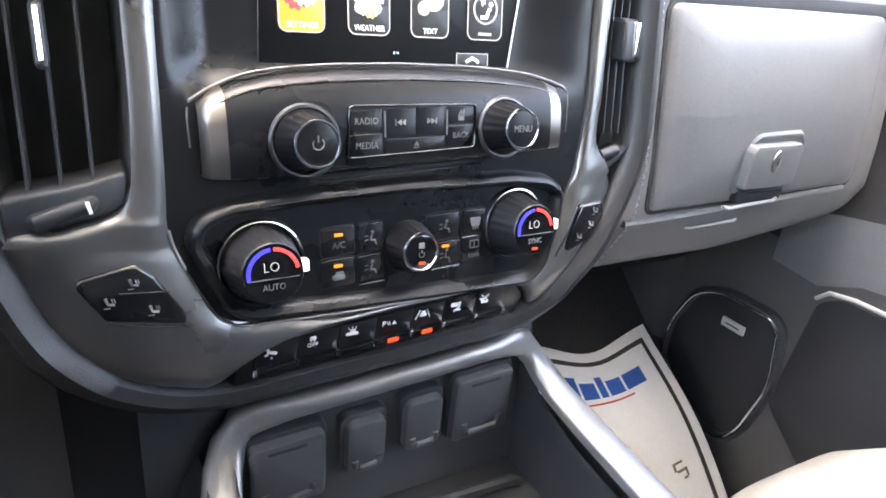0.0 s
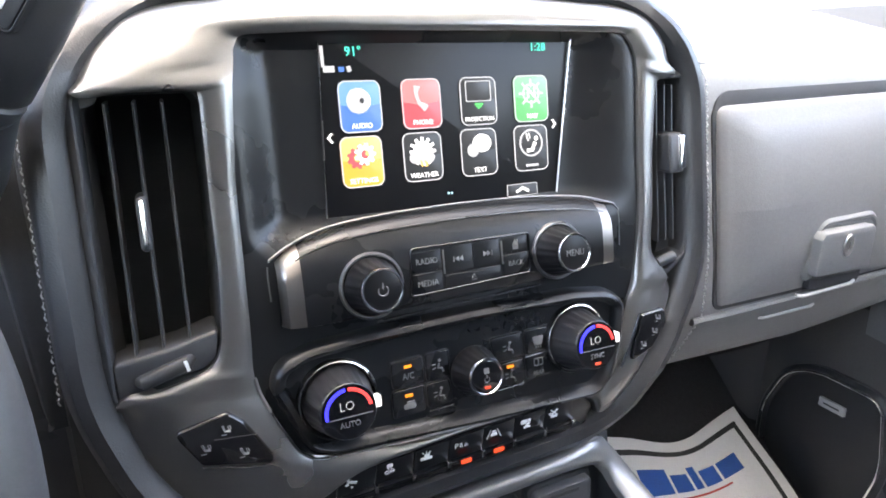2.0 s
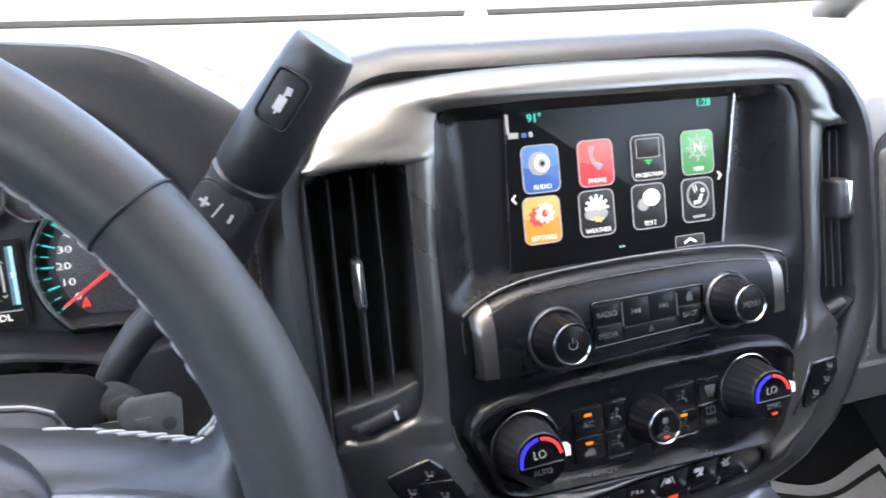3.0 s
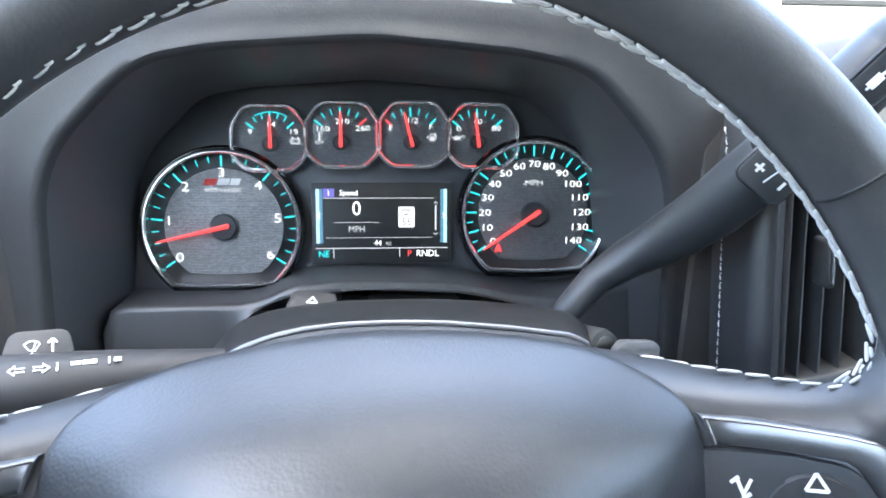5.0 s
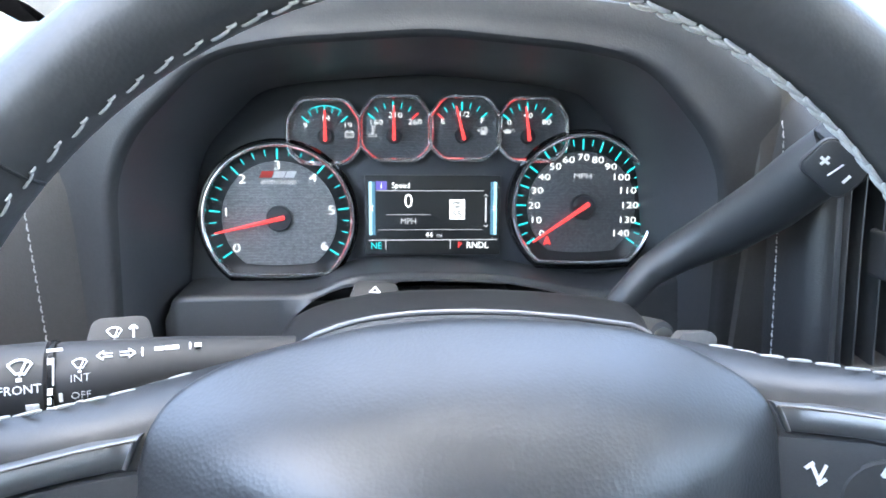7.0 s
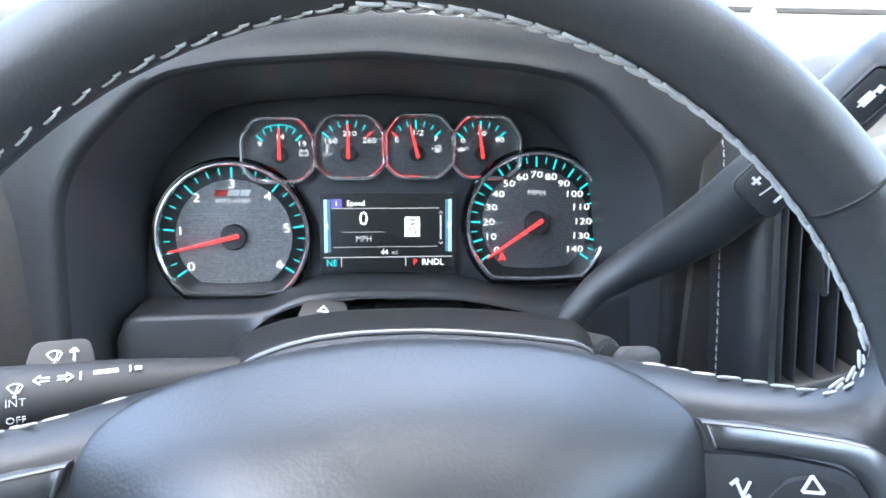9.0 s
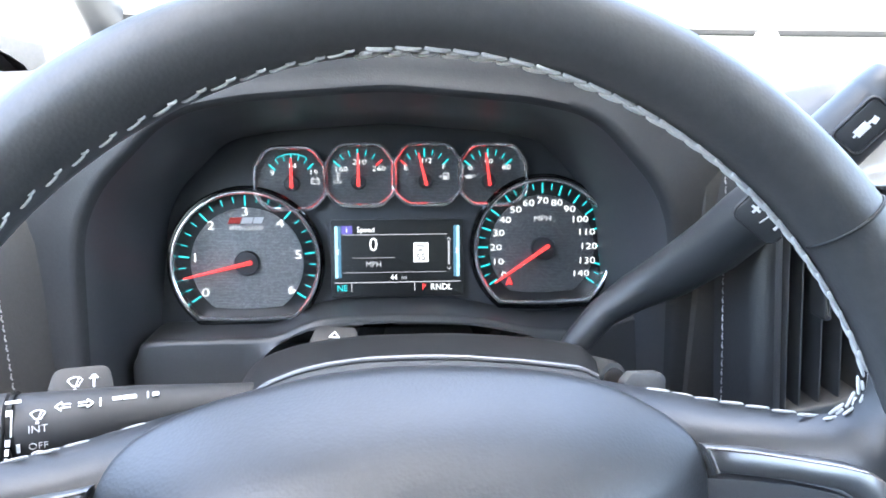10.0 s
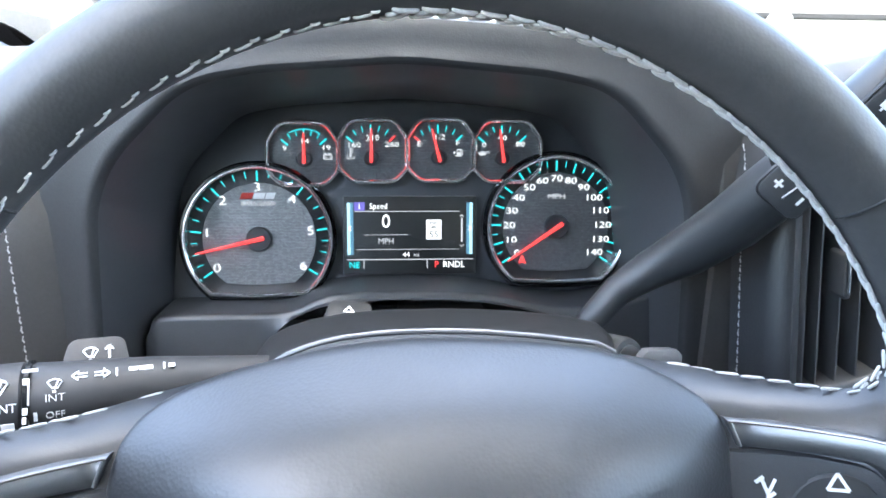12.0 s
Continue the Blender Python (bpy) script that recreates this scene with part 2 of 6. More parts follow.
def tube(path, radius, n=12, closed=False, squash=1.0):
    """A tube along points; radius: a number or one for each point."""
    P = [Vector(p) for p in path]
    N = len(P)
    rings = []
    up = Vector((0, 0, 1))
    for i, p in enumerate(P):
        a = P[i - 1] if (i > 0 or closed) else p
        b = P[(i + 1) % N] if (i < N - 1 or closed) else p
        t = (b - a).normalized()
        ref = up if abs(t.z) < 0.9 else Vector((0, 1, 0))
        u = t.cross(ref).normalized()
        v = u.cross(t)
        r = radius[i] if isinstance(radius, (list, tuple)) else radius
        rings.append([p + u * (r * math.cos(2 * math.pi * k / n)) + v * (r * squash * math.sin(2 * math.pi * k / n)) for k in range(n)])
    if closed:
        rings.append(rings[0])
    bm = skin(rings, cap0=not closed, cap1=not closed)
    if closed:
        bmesh.ops.remove_doubles(bm, verts=bm.verts, dist=1e-6)
    return smooth(bm)


def lathe(profile, n=40, knurl=0.0, teeth=0, k0=0, k1=0):
    """A turned body about the axis that points at the driver. profile: (radius, out). knurl: depth of grip ribs on the rings k0 to k1."""
    rings = []
    for i, (r, o) in enumerate(profile):
        ring = []
        for k in range(n):
            a = 2 * math.pi * k / n
            q = r - (knurl if (knurl and k0 <= i <= k1 and (k * teeth // n) % 2) else 0)
            ring.append((q * math.cos(a), -o, q * math.sin(a)))
        rings.append(ring)
    return skin(rings, cap0=True, cap1=True)


def words(text, size, align="CENTER", thick=0.0002, wide=1.0, weight=0.0):
    """Lettering that faces the driver, its middle at the origin."""
    cu = bpy.data.curves.new("text", "FONT")
    cu.offset = weight
    cu.body, cu.size, cu.align_x, cu.align_y, cu.extrude, cu.resolution_u = text, size, align, "CENTER", thick, 2
    ob = bpy.data.objects.new("text", cu)
    me = bpy.data.meshes.new_from_object(ob)
    bpy.data.objects.remove(ob)
    bpy.data.curves.remove(cu)
    me.materials.clear()
    me.transform(Matrix.Rotation(radians(90), 4, "X") @ Matrix.Diagonal((wide, 1, 1, 1)))
    return me


def bars(rects, front=0.0003):
    """Small flat raised marks: a list of (x, z, width, height, turn)."""
    bm = bmesh.new()
    for x, z, w, h, a in rects:
        c, s = math.cos(radians(a)), math.sin(radians(a))
        pts = [(x + c * u - s * v, z + s * u + c * v) for u, v in ((-w / 2, -h / 2), (w / 2, -h / 2), (w / 2, h / 2), (-w / 2, h / 2))]
        lo = [bm.verts.new((px, 0.0002, pz)) for px, pz in pts]
        hi = [bm.verts.new((px, -front, pz)) for px, pz in pts]
        bm.faces.new(hi)
        for i in range(4):
            bm.faces.new((lo[i], lo[(i + 1) % 4], hi[(i + 1) % 4], hi[i]))
    bmesh.ops.recalc_face_normals(bm, faces=bm.faces)
    return bm


def merge(*bms):
    out = bmesh.new()
    for b_ in bms:
        me = bpy.data.meshes.new("m")
        b_.to_mesh(me)
        b_.free()
        out.from_mesh(me)
        bpy.data.meshes.remove(me)
    return out


def lerp(v, xs, ys):
    return float(np.interp(v, xs, ys))


def ease(v):
    v = min(max(v, 0.0), 1.0)
    return v * v * (3 - 2 * v)

# ---- centre stack surface: how far forward its face lies at a height ----
SZ = [0.44, 0.575, 0.60, 0.625, 0.646, 0.70, 0.75, 0.80, 0.85, 0.872, 0.885, 0.895, 0.905, 0.93]
SY = [-0.127, -0.130, -0.140, -0.147, -0.147, -0.137, -0.128, -0.118, -0.110, -0.1055, -0.101, -0.0945, -0.086, -0.062]


LEAN_Z = [0.851, 0.858, 0.866, 0.876, 0.890, 0.905, 0.93]
LEAN_Y = [0.0, 0.0012, 0.0044, 0.0090, 0.0150, 0.0205, 0.0280]


def face(x, z, out=0.0):
    """A point of the centre stack, standing out towards the driver."""
    x, z = 0.298 + (x - 0.300) * 0.944, 0.870 + (z - 0.871) * 0.966
    lean = lerp(z, LEAN_Z, LEAN_Y) * (1 - ease((x - 0.262) / 0.07))
    return Vector((x, lerp(z, SZ, SY) + lean + 0.038 * (x - 0.432) - out, z))


def on_stack(x, z, out=0.0):
    """A pose on the centre stack: x right, z up along it, the driver at -y."""
    p = face(x, z, out)
    a, b = lerp(p.z + 0.012, SZ, SY), lerp(p.z - 0.012, SZ, SY)
    lean = math.degrees(math.atan2(a - b, 0.024))
    return pose(p.x, p.y, p.z, -lean, 0, 2.2) @ Matrix.Scale(0.95, 4)


# ---- the cab that closes the place ----
ground = part("ground", skin([[(x, y, -0.85) for x in (-400, -20, 0, 20, 400)] for y in (-400, -20, 0, 20, 900)], closed=False), CONCRETE, None)
tagged(ground, "pale sunlit concrete lot outside the truck", "ground", kind="structure")


def slab(x0, x1, y0, y1, z0, z1):
    bm = bmesh.new()
    bmesh.ops.create_cube(bm, size=1, matrix=Matrix.Translation(((x0 + x1) / 2, (y0 + y1) / 2, (z0 + z1) / 2)) @ Matrix.Diagonal((x1 - x0, y1 - y0, z1 - z0, 1)))
    return bm


cab_floor = part("floor", slab(-0.45, 1.32, -1.5, 0.10, -0.05, 0.0), CARPET, None)
tagged(cab_floor, "dark carpeted cab floor", "floor", kind="structure")
firewall = part("wall_front", skin([[(x, -0.22, 0.0), (x, -0.06, 0.145), (x, 0.14, 0.345), (x, 0.28, 0.50), (x, 0.33, 0.80), (x, 0.37, 0.80), (x, 0.32, 0.46), (x, 0.14, 0.30), (x, -0.22, -0.05)] for x in (-0.45, 1.32)], cap0=True, cap1=True), CARPET, None)
tagged(firewall, "dark carpeted toe board of the footwell", "wall", kind="structure")
def ceiling_mesh():
    """A domed headliner that rises a little towards the rear."""
    xs, ys = [-0.36, -0.2, 0.03, 0.23, 0.43, 0.63, 0.83, 1.06, 1.23], [-1.5, -1.25, -1.0, -0.75, -0.5, -0.35, -0.225]
    return skin([[(x, y, 1.46 + 0.03 * math.cos((x - 0.43) * 1.6) + 0.10 * max(0.0, -0.35 - y) / 1.15) for x in xs] for y in ys], closed=False)


# out of view; its front edge is placed to keep sun off the hood
roof = part("ceiling", ceiling_mesh(), HEADLINER, None)
tagged(roof, "grey cab headliner, unseen, added to block the sun", "ceiling", kind="structure")
_so = roof.modifiers.new("thickness", "SOLIDIFY")
_so.thickness = 0.04
# unseen, windowless and dark so that driver-facing surfaces stay dark
back = part("wall_back", slab(-0.45, 1.32, -1.54, -1.5, 0.0, 1.60), RUBBER, None)
tagged(back, "unseen dark wall added to close off light from the rear", "wall", kind="structure")
# unseen side walls, sized by how much light they let in
left_wall = part("wall_left", slab(-0.45, -0.40, -1.15, 0.45, 0.0, 0.86), SOFT, None)
rear_left = part("wall_left_rear", slab(-0.45, -0.40, -1.54, -1.15, 0.0, 1.55), SOFT, None)
tagged(rear_left, "unseen dark wall added to close off light at the rear side", "wall", kind="structure")
tagged(left_wall, "unseen dark wall added on the driver side, open above for light", "wall", kind="structure")
pillar_path = [(-0.40, 0.56, 0.97), (-0.385, 0.28, 1.13), (-0.365, 0.0, 1.32), (-0.34, -0.21, 1.47)]
for s, nm in ((0, "left"), (1, "right")):
    pp = [((x if s == 0 else 0.866 - x), y, z) for x, y, z in pillar_path]
    tagged(part("trim", tube(pp, [0.035, 0.035, 0.035, 0.04], 12), COVER, None), "dark grey windscreen pillar trim", "pillar", kind="structure")

FOOT = rounded([(-0.440, 0.974), (-0.407, 0.963), (-0.378, 0.954), (-0.353, 0.948), (-0.318, 0.942), (-0.326, 0.900), (-0.350, 0.900), (-0.357, 0.921), (-0.369, 0.930), (-0.381, 0.936), (-0.410, 0.942), (-0.440, 0.945)], 0.004, 3)
foot = part("trim", plate(FOOT, -0.05, 0.0, 0.004), DOORSKIN, None, m=pose(0, 0.21, 0))
tagged(foot, "dark grey pillar foot trim at the dash end", "trim", kind="structure")

# windscreen: a raked curved pane over the dash
rows = []
for k in range(7):
    s = k / 6
    rows.append([(x, 0.66 - 0.87 * s - 0.10 * ((x - 0.433) / 0.85) ** 2 * (1 - s), 0.985 + 0.475 * s) for x in np.linspace(-0.38, 1.246, 15)])
GLASS = bpy.data.materials.new("window glass")
GLASS.use_nodes = True
_g = GLASS.node_tree.nodes["Principled BSDF"]
_g.inputs["Transmission Weight"].default_value, _g.inputs["Roughness"].default_value, _g.inputs["IOR"].default_value = 1.0, 0.0, 1.02
_g.inputs["Base Color"].default_value = (0.97, 0.99, 0.98, 1)
screen = part("window_1", skin(rows, closed=False), GLASS, None)
tagged(screen, "clear raked windscreen above the dash", "windscreen", kind="structure")
screen.visible_shadow = False
base_strip = part("trim", tube([(x, 0.60 - 0.10 * ((x - 0.433) / 0.85) ** 2, 1.0 - 0.0 * x) for x in np.linspace(-0.38, 1.24, 25)], 0.009, 8), RUBBER, None)
tagged(base_strip, "black rubber strip at the windscreen base", "trim", kind="structure")

# ---- dashboard ----
dash = thing("dashboard", pose(0.43, 0.2, 0.6), "dark and grey soft-skinned truck dashboard with pale stitching", "dashboard")

# top pad: three humps (cluster hood, stack, passenger side) running forward to the windscreen
HX = [-0.42, -0.30, -0.25, -0.229, -0.214, -0.186, -0.156, -0.133, -0.006, 0.121, 0.144, 0.174, 0.202, 0.217, 0.235, 0.26, 0.30, 0.43, 0.565, 0.608, 0.64, 0.665, 0.73, 0.95, 1.26]
HZ = [0.86, 0.866, 0.868, 0.872, 0.884, 0.902, 0.918, 0.929, 0.937, 0.929, 0.918, 0.902, 0.882, 0.872, 0.874, 0.882, 0.900, 0.909, 0.904, 0.892, 0.872, 0.866, 0.862, 0.858, 0.84]
HY = [-0.05, -0.05, -0.045, -0.02, 0.0, 0.004, 0.004, 0.004, 0.004, 0.004, 0.004, 0.004, 0.0, -0.02, -0.05, -0.066, -0.068, -0.068, -0.066, -0.065, -0.065, -0.065, -0.065, -0.06, -0.04]
pad_rows = []
for x in np.linspace(-0.42, 1.26, 113):
    zf, yf = lerp(x, HX, HZ), lerp(x, HX, HY)
    far = 0.985 - 0.02 * ((x - 0.43) / 0.8) ** 2
    row = [(x, yf + 0.02, zf - 0.022), (x, yf + 0.004, zf - 0.016), (x, yf, zf - 0.008), (x, yf + 0.005, zf - 0.002), (x, yf + 0.016, zf + 0.002)]
    for s in (0.1, 0.2, 0.35, 0.5, 0.75, 1.0):
        row.append((x, yf + 0.016 + (0.60 - yf) * s, zf + 0.002 + (far - zf) * (1 - (1 - s) ** 1.6)))
    pad_rows.append(row)
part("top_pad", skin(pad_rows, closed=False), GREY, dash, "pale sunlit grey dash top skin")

# hood of the cluster: a soft rolled lip, a dark outer face and a funnel running back to the gauges
LIP = rounded([(-0.2045, 0.66), (-0.1925, 0.838), (-0.134, 0.8955), (-0.09, 0.9035), (-0.006, 0.9100), (0.078, 0.9035), (0.121, 0.8955), (0.1770, 0.838), (0.1880, 0.66)], [0.004, 0.09, 0.09, 0.2, 0.2, 0.2, 0.09, 0.09, 0.004], 9)
BROW = rounded([(-0.232, 0.66), (-0.228, 0.865), (-0.150, 0.9215), (-0.10, 0.9275), (-0.006, 0.9335), (0.090, 0.9285), (0.146, 0.9240), (0.228, 0.870), (0.232, 0.66)], [0.004, 0.09, 0.09, 0.2, 0.2, 0.2, 0.09, 0.09, 0.004], 9)


def brow(s, y):
    """A ring of the hood between its lip (0) and its outer edge (1)."""
    return [(a + (c - a) * s, y, b + (d - b) * s) for (a, b), (c, d) in zip(LIP, BROW)]


roll_rings = [brow(s, y) for s, y in ((1.36, 0.040), (1.26, 0.012), (1.22, 0.0), (1.16, -0.025), (1.09, -0.050), (1.04, -0.066), (0.99, -0.0755))]
face_rings = [brow(s, y) for s, y in ((0.99, -0.0755), (0.92, -0.0800), (0.75, -0.0822), (0.45, -0.0832), (0.2, -0.0842), (0.10, -0.0856), (0.0, -0.0862))]
face_rings += [[(x, y, z) for x, z in inset(LIP, e)] for e, y in ((0.0018, -0.0852), (0.0032, -0.0835), (0.0042, -0.0812))]
tunnel_rings = [[(x, y, z) for x, z in inset(LIP, e)] for e, y in ((0.0042, -0.0812), (0.0065, -0.074), (0.0105, -0.060), (0.0160, -0.040), (0.0220, -0.018), (0.0275, 0.004))]
part("cluster_hood", skin(face_rings, closed=False), HOODSKIN, dash, "dark hood round the instrument cluster")
part("hood_tunnel", skin(tunnel_rings, closed=False), APPLIQUE, dash, "smooth dark inner face of the hood")
# one skin in two tones: sun on top and shade at the sides, painted in
for i0, i1, skin_mat, what in ((0, 17, SOFT, "hood roll skin darkened for its shaded side"), (16, 74, GREY, "hood roll skin in paler grey for its sunlit top"), (73, 90, SOFT, "hood roll skin darkened for its shaded side")):
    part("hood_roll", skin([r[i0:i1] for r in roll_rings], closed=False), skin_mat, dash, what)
part("hood_seam", tube([(x, y, z + 0.0004) for x, y, z in brow(1.21, -0.004)[8:-8]], 0.0013, 6), RUBBER, dash, "dark seam line")

# side skins of the dash left and right of the hood, with the knee panel below
def skin_strip(xs, zs, yf, name, material, label=""):
    return part(name, skin([[(x, yf(x, z), z) for z in zs] for x in xs], closed=False), material, dash, label)


ZS = list(np.linspace(0.50, 0.895, 16))
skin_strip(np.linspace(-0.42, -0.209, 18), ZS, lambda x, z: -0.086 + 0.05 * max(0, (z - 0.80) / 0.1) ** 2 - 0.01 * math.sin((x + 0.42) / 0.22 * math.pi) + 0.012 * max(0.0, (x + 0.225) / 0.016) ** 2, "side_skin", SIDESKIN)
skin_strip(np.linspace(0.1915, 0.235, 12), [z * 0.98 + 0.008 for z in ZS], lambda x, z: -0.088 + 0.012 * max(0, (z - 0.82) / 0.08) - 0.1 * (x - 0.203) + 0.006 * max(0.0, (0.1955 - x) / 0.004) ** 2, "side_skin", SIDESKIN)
skin_strip(np.linspace(-0.42, 0.30, 10), list(np.linspace(0.35, 0.655, 8)), lambda x, z: -0.06 + 0.25 * (0.73 - z) ** 2, "knee_panel", COVER)
zz = 0.66
while zz < 0.87:
    part("stitch", tube([(-0.235, -0.0950, zz), (-0.235, -0.0962, zz + 0.002), (-0.235, -0.0950, zz + 0.0042)], 0.0005, 5), THREAD, dash)
    zz += 0.0062

# fascia under the gauges: a shelf with side panels, arched over the column
TX = [-0.20, -0.180, -0.178, -0.174, -0.165, -0.098, -0.090, -0.080, -0.068, -0.056, -0.035, -0.008, 0.023, 0.050, 0.071, 0.090, 0.105, 0.120, 0.133, 0.153, 0.168, 0.174, 0.179, 0.181, 0.19]
TZ = [0.700, 0.726, 0.734, 0.738, 0.739, 0.739, 0.7395, 0.742, 0.748, 0.752, 0.7537, 0.754, 0.753, 0.7510, 0.747, 0.7425, 0.7405, 0.740, 0.741, 0.744, 0.749, 0.7505, 0.747, 0.738, 0.700]
BX = [-0.20, -0.108, -0.104, -0.098, -0.090, -0.082, -0.072, -0.062, -0.045, -0.020, 0.01, 0.035, 0.055, 0.070, 0.084, 0.096, 0.108, 0.116, 0.119, 0.20]
BZ = [0.64, 0.64, 0.705, 0.722, 0.731, 0.7365, 0.7415, 0.745, 0.748, 0.7492, 0.7495, 0.749, 0.7475, 0.7450, 0.741, 0.736, 0.728, 0.705, 0.64, 0.64]
rows = []
for x in sorted(set(list(np.linspace(-0.182, 0.183, 74)) + [-0.1075, -0.105, -0.1045, 0.1165, 0.1185, -0.1795, 0.180])):
    zt, zb = lerp(x, TX, TZ), lerp(x, BX, BZ)
    zb = min(zb, zt - 0.0045)
    rows.append([(x, 0.012, zt - 0.002), (x, -0.0455, zt), (x, -0.0480, zt - 0.0006), (x, -0.0495, zt - 0.0018), (x, -0.0505, zt - 0.004), (x, -0.0535 - 0.05 * max(0.0, zt - 0.005 - zb), zb), (x, -0.051, zb - 0.0008), (x, -0.02, zb - 0.001)])
part("fascia", skin(rows, closed=False), FASCIA, dash, "dark lower fascia arched over the column")
# dark slab stands for the unlit void behind the arch
part("fascia", slab(-0.115, 0.125, 0.0, 0.004, 0.60, 0.752), DARKHOLE, dash)

# surround of the centre stack: a soft dark roll with stitching
RING = rounded([(0.235, 0.640), (0.213, 0.700), (0.212, 0.86), (0.262, 0.911), (0.596, 0.913), (0.643, 0.86), (0.641, 0.715), (0.604, 0.655), (0.548, 0.598), (0.315, 0.584), (0.272, 0.602)], [0.14, 0.14, 0.11, 0.10, 0.10, 0.12, 0.14, 0.14, 0.08, 0.12, 0.12], 10)


SEAM_Z = [0.585, 0.600, 0.640, 0.655, 0.700, 0.760, 0.820, 0.845, 0.860, 0.870]
SEAM_Y = [-0.0515, -0.0745, -0.0933, -0.1000, -0.0975, -0.0905, -0.0815, -0.0755, -0.0655, -0.0515]


def roll(outline, widths, outs, f):
    return [[f(x, z, o) for x, z in inset(outline, w)] for w, o in zip(widths, outs)]


rings = roll(RING, (-0.017, -0.012, -0.007, 0.0, 0.007, 0.011, 0.012, 0.020), (-0.03, 0.0, 0.008, 0.0105, 0.007, 0.0, -0.012, -0.016), face)
part("stack_surround", skin(rings), ROLLSKIN, dash, "dark soft roll round the centre stack")
zz = 0.606
while zz < 0.864:
    q0, q1 = (Vector((lerp(z_, [0.60, 0.62, 0.66, 0.701, 0.75, 0.80, 0.848, 0.866], [0.648, 0.655, 0.661, 0.6635, 0.662, 0.6605, 0.6625, 0.658]), lerp(z_, SEAM_Z, SEAM_Y) - 0.0006, z_)) for z_ in (zz, zz + 0.0040))
    part("stitch", tube([q0, (q0 + q1) / 2 + Vector((0, -0.0013, 0)), q1], 0.0007, 5), THREAD, dash)
    zz += 0.0060
zz = 0.690
while zz < 0.862:
    q0, q1 = face(0.1963, zz, -0.0200), face(0.1963, zz + 0.0040, -0.0200)
    part("stitch", tube([q0, (q0 + q1) / 2 + Vector((-0.0007, -0.0006, 0)), q1], 0.00045, 5), THREAD, dash)
    zz += 0.0058

# ---- centre stack trim ----
stack = thing("centre_stack", pose(0.435, -0.1, 0.585), "satin metallic centre stack trim with black inner panel", "centre stack")
inner = [(0.435, 0.883), (0.37, 0.883), (0.318, 0.881), (0.309, 0.875), (0.3075, 0.868), (0.3065, 0.862), (0.3055, 0.856), (0.3045, 0.847), (0.301, 0.805), (0.30, 0.76), (0.2995, 0.735), (0.299, 0.719), (0.2985, 0.709), (0.298, 0.700), (0.299, 0.692), (0.301, 0.684), (0.308, 0.668), (0.318, 0.649), (0.325, 0.642), (0.337, 0.638), (0.388, 0.6356), (0.45, 0.6350), (0.524, 0.6366), (0.538, 0.6395), (0.548, 0.6460), (0.560, 0.672), (0.570, 0.695), (0.578, 0.715), (0.585, 0.76), (0.587, 0.80), (0.588, 0.85), (0.5878, 0.860), (0.587, 0.867), (0.582, 0.877), (0.571, 0.882), (0.50, 0.883)]
outer = [(0.435, 0.905), (0.348, 0.903), (0.275, 0.897), (0.243, 0.884), (0.226, 0.853), (0.255, 0.8525), (0.282, 0.852), (0.287, 0.846), (0.2863, 0.80), (0.286, 0.76), (0.2845, 0.735), (0.283, 0.719), (0.279, 0.709), (0.272, 0.704), (0.25, 0.6995), (0.226, 0.695), (0.235, 0.655), (0.266, 0.616), (0.30, 0.598), (0.318, 0.5960), (0.344, 0.6215), (0.448, 0.6318), (0.527, 0.6312), (0.546, 0.6120), (0.582, 0.643), (0.614, 0.690), (0.606, 0.711), (0.594, 0.728), (0.597, 0.76), (0.5995, 0.80), (0.604, 0.845), (0.613, 0.8505), (0.622, 0.856), (0.612, 0.885), (0.585, 0.900), (0.50, 0.905)]


def strip(a, b, k=4):
    """Rings between two matched outlines, refined along them."""
    def fine(o):
        out = []
        N_ = len(o)
        for i in range(N_):
            p0, p1, p2, p3 = (Vector(o[(i + j) % N_]) for j in (-1, 0, 1, 2))
            if min((p1 - p0).length, (p3 - p2).length) < 0.25 * (p2 - p1).length:
                p0, p3 = p1 - (p2 - p1) * 0.3, p2 + (p2 - p1) * 0.3
            for j in range(5):
                t = j / 5
                out.append(tuple(0.5 * (2 * p1 + (p2 - p0) * t + (2 * p0 - 5 * p1 + 4 * p2 - p3) * t * t + (3 * p1 - p0 - 3 * p2 + p3) * t ** 3)))
        return out
    A, B = fine(a), fine(b)
    return [[(p[0] + (q[0] - p[0]) * s / k, p[1] + (q[1] - p[1]) * s / k) for p, q in zip(A, B)] for s in range(k + 1)]


S = strip(inner, outer, 9)
outs = [0.0, 0.0026, 0.0040, 0.0048, 0.0050, 0.0047, 0.0040, 0.0026, 0.0004, -0.004]


flat_outs = [0.0, 0.0022, 0.0034, 0.0040, 0.0043, 0.0044, 0.0044, 0.0042, 0.0036, 0.0022]


def beside_vent(x, z):
    return (0.2255 < x < 0.2885 and 0.6945 < z < 0.8535) or (x > 0.5920 and 0.7050 < z < 0.8575)


def bulge(i, k):
    """Narrow stretches of the bezel stand out less; beside the vents it stays level up to a crisp edge."""
    w = math.hypot(S[0][i][0] - S[-1][i][0], S[0][i][1] - S[-1][i][1])
    shape = flat_outs if beside_vent(*S[-1][i]) else outs
    return 0.004 + shape[k] * min(1.0, max(0.45, w / 0.03))


rings = [[face(x, z, -0.012) for x, z in S[0]]] + [[face(x, z, bulge(i, k)) for i, (x, z) in enumerate(r)] for k, r in enumerate(S)] + [[face(x, z, -0.02) for x, z in S[-1]]]
part("bezel", skin(rings), SATIN, stack, "satin metallic bezel")

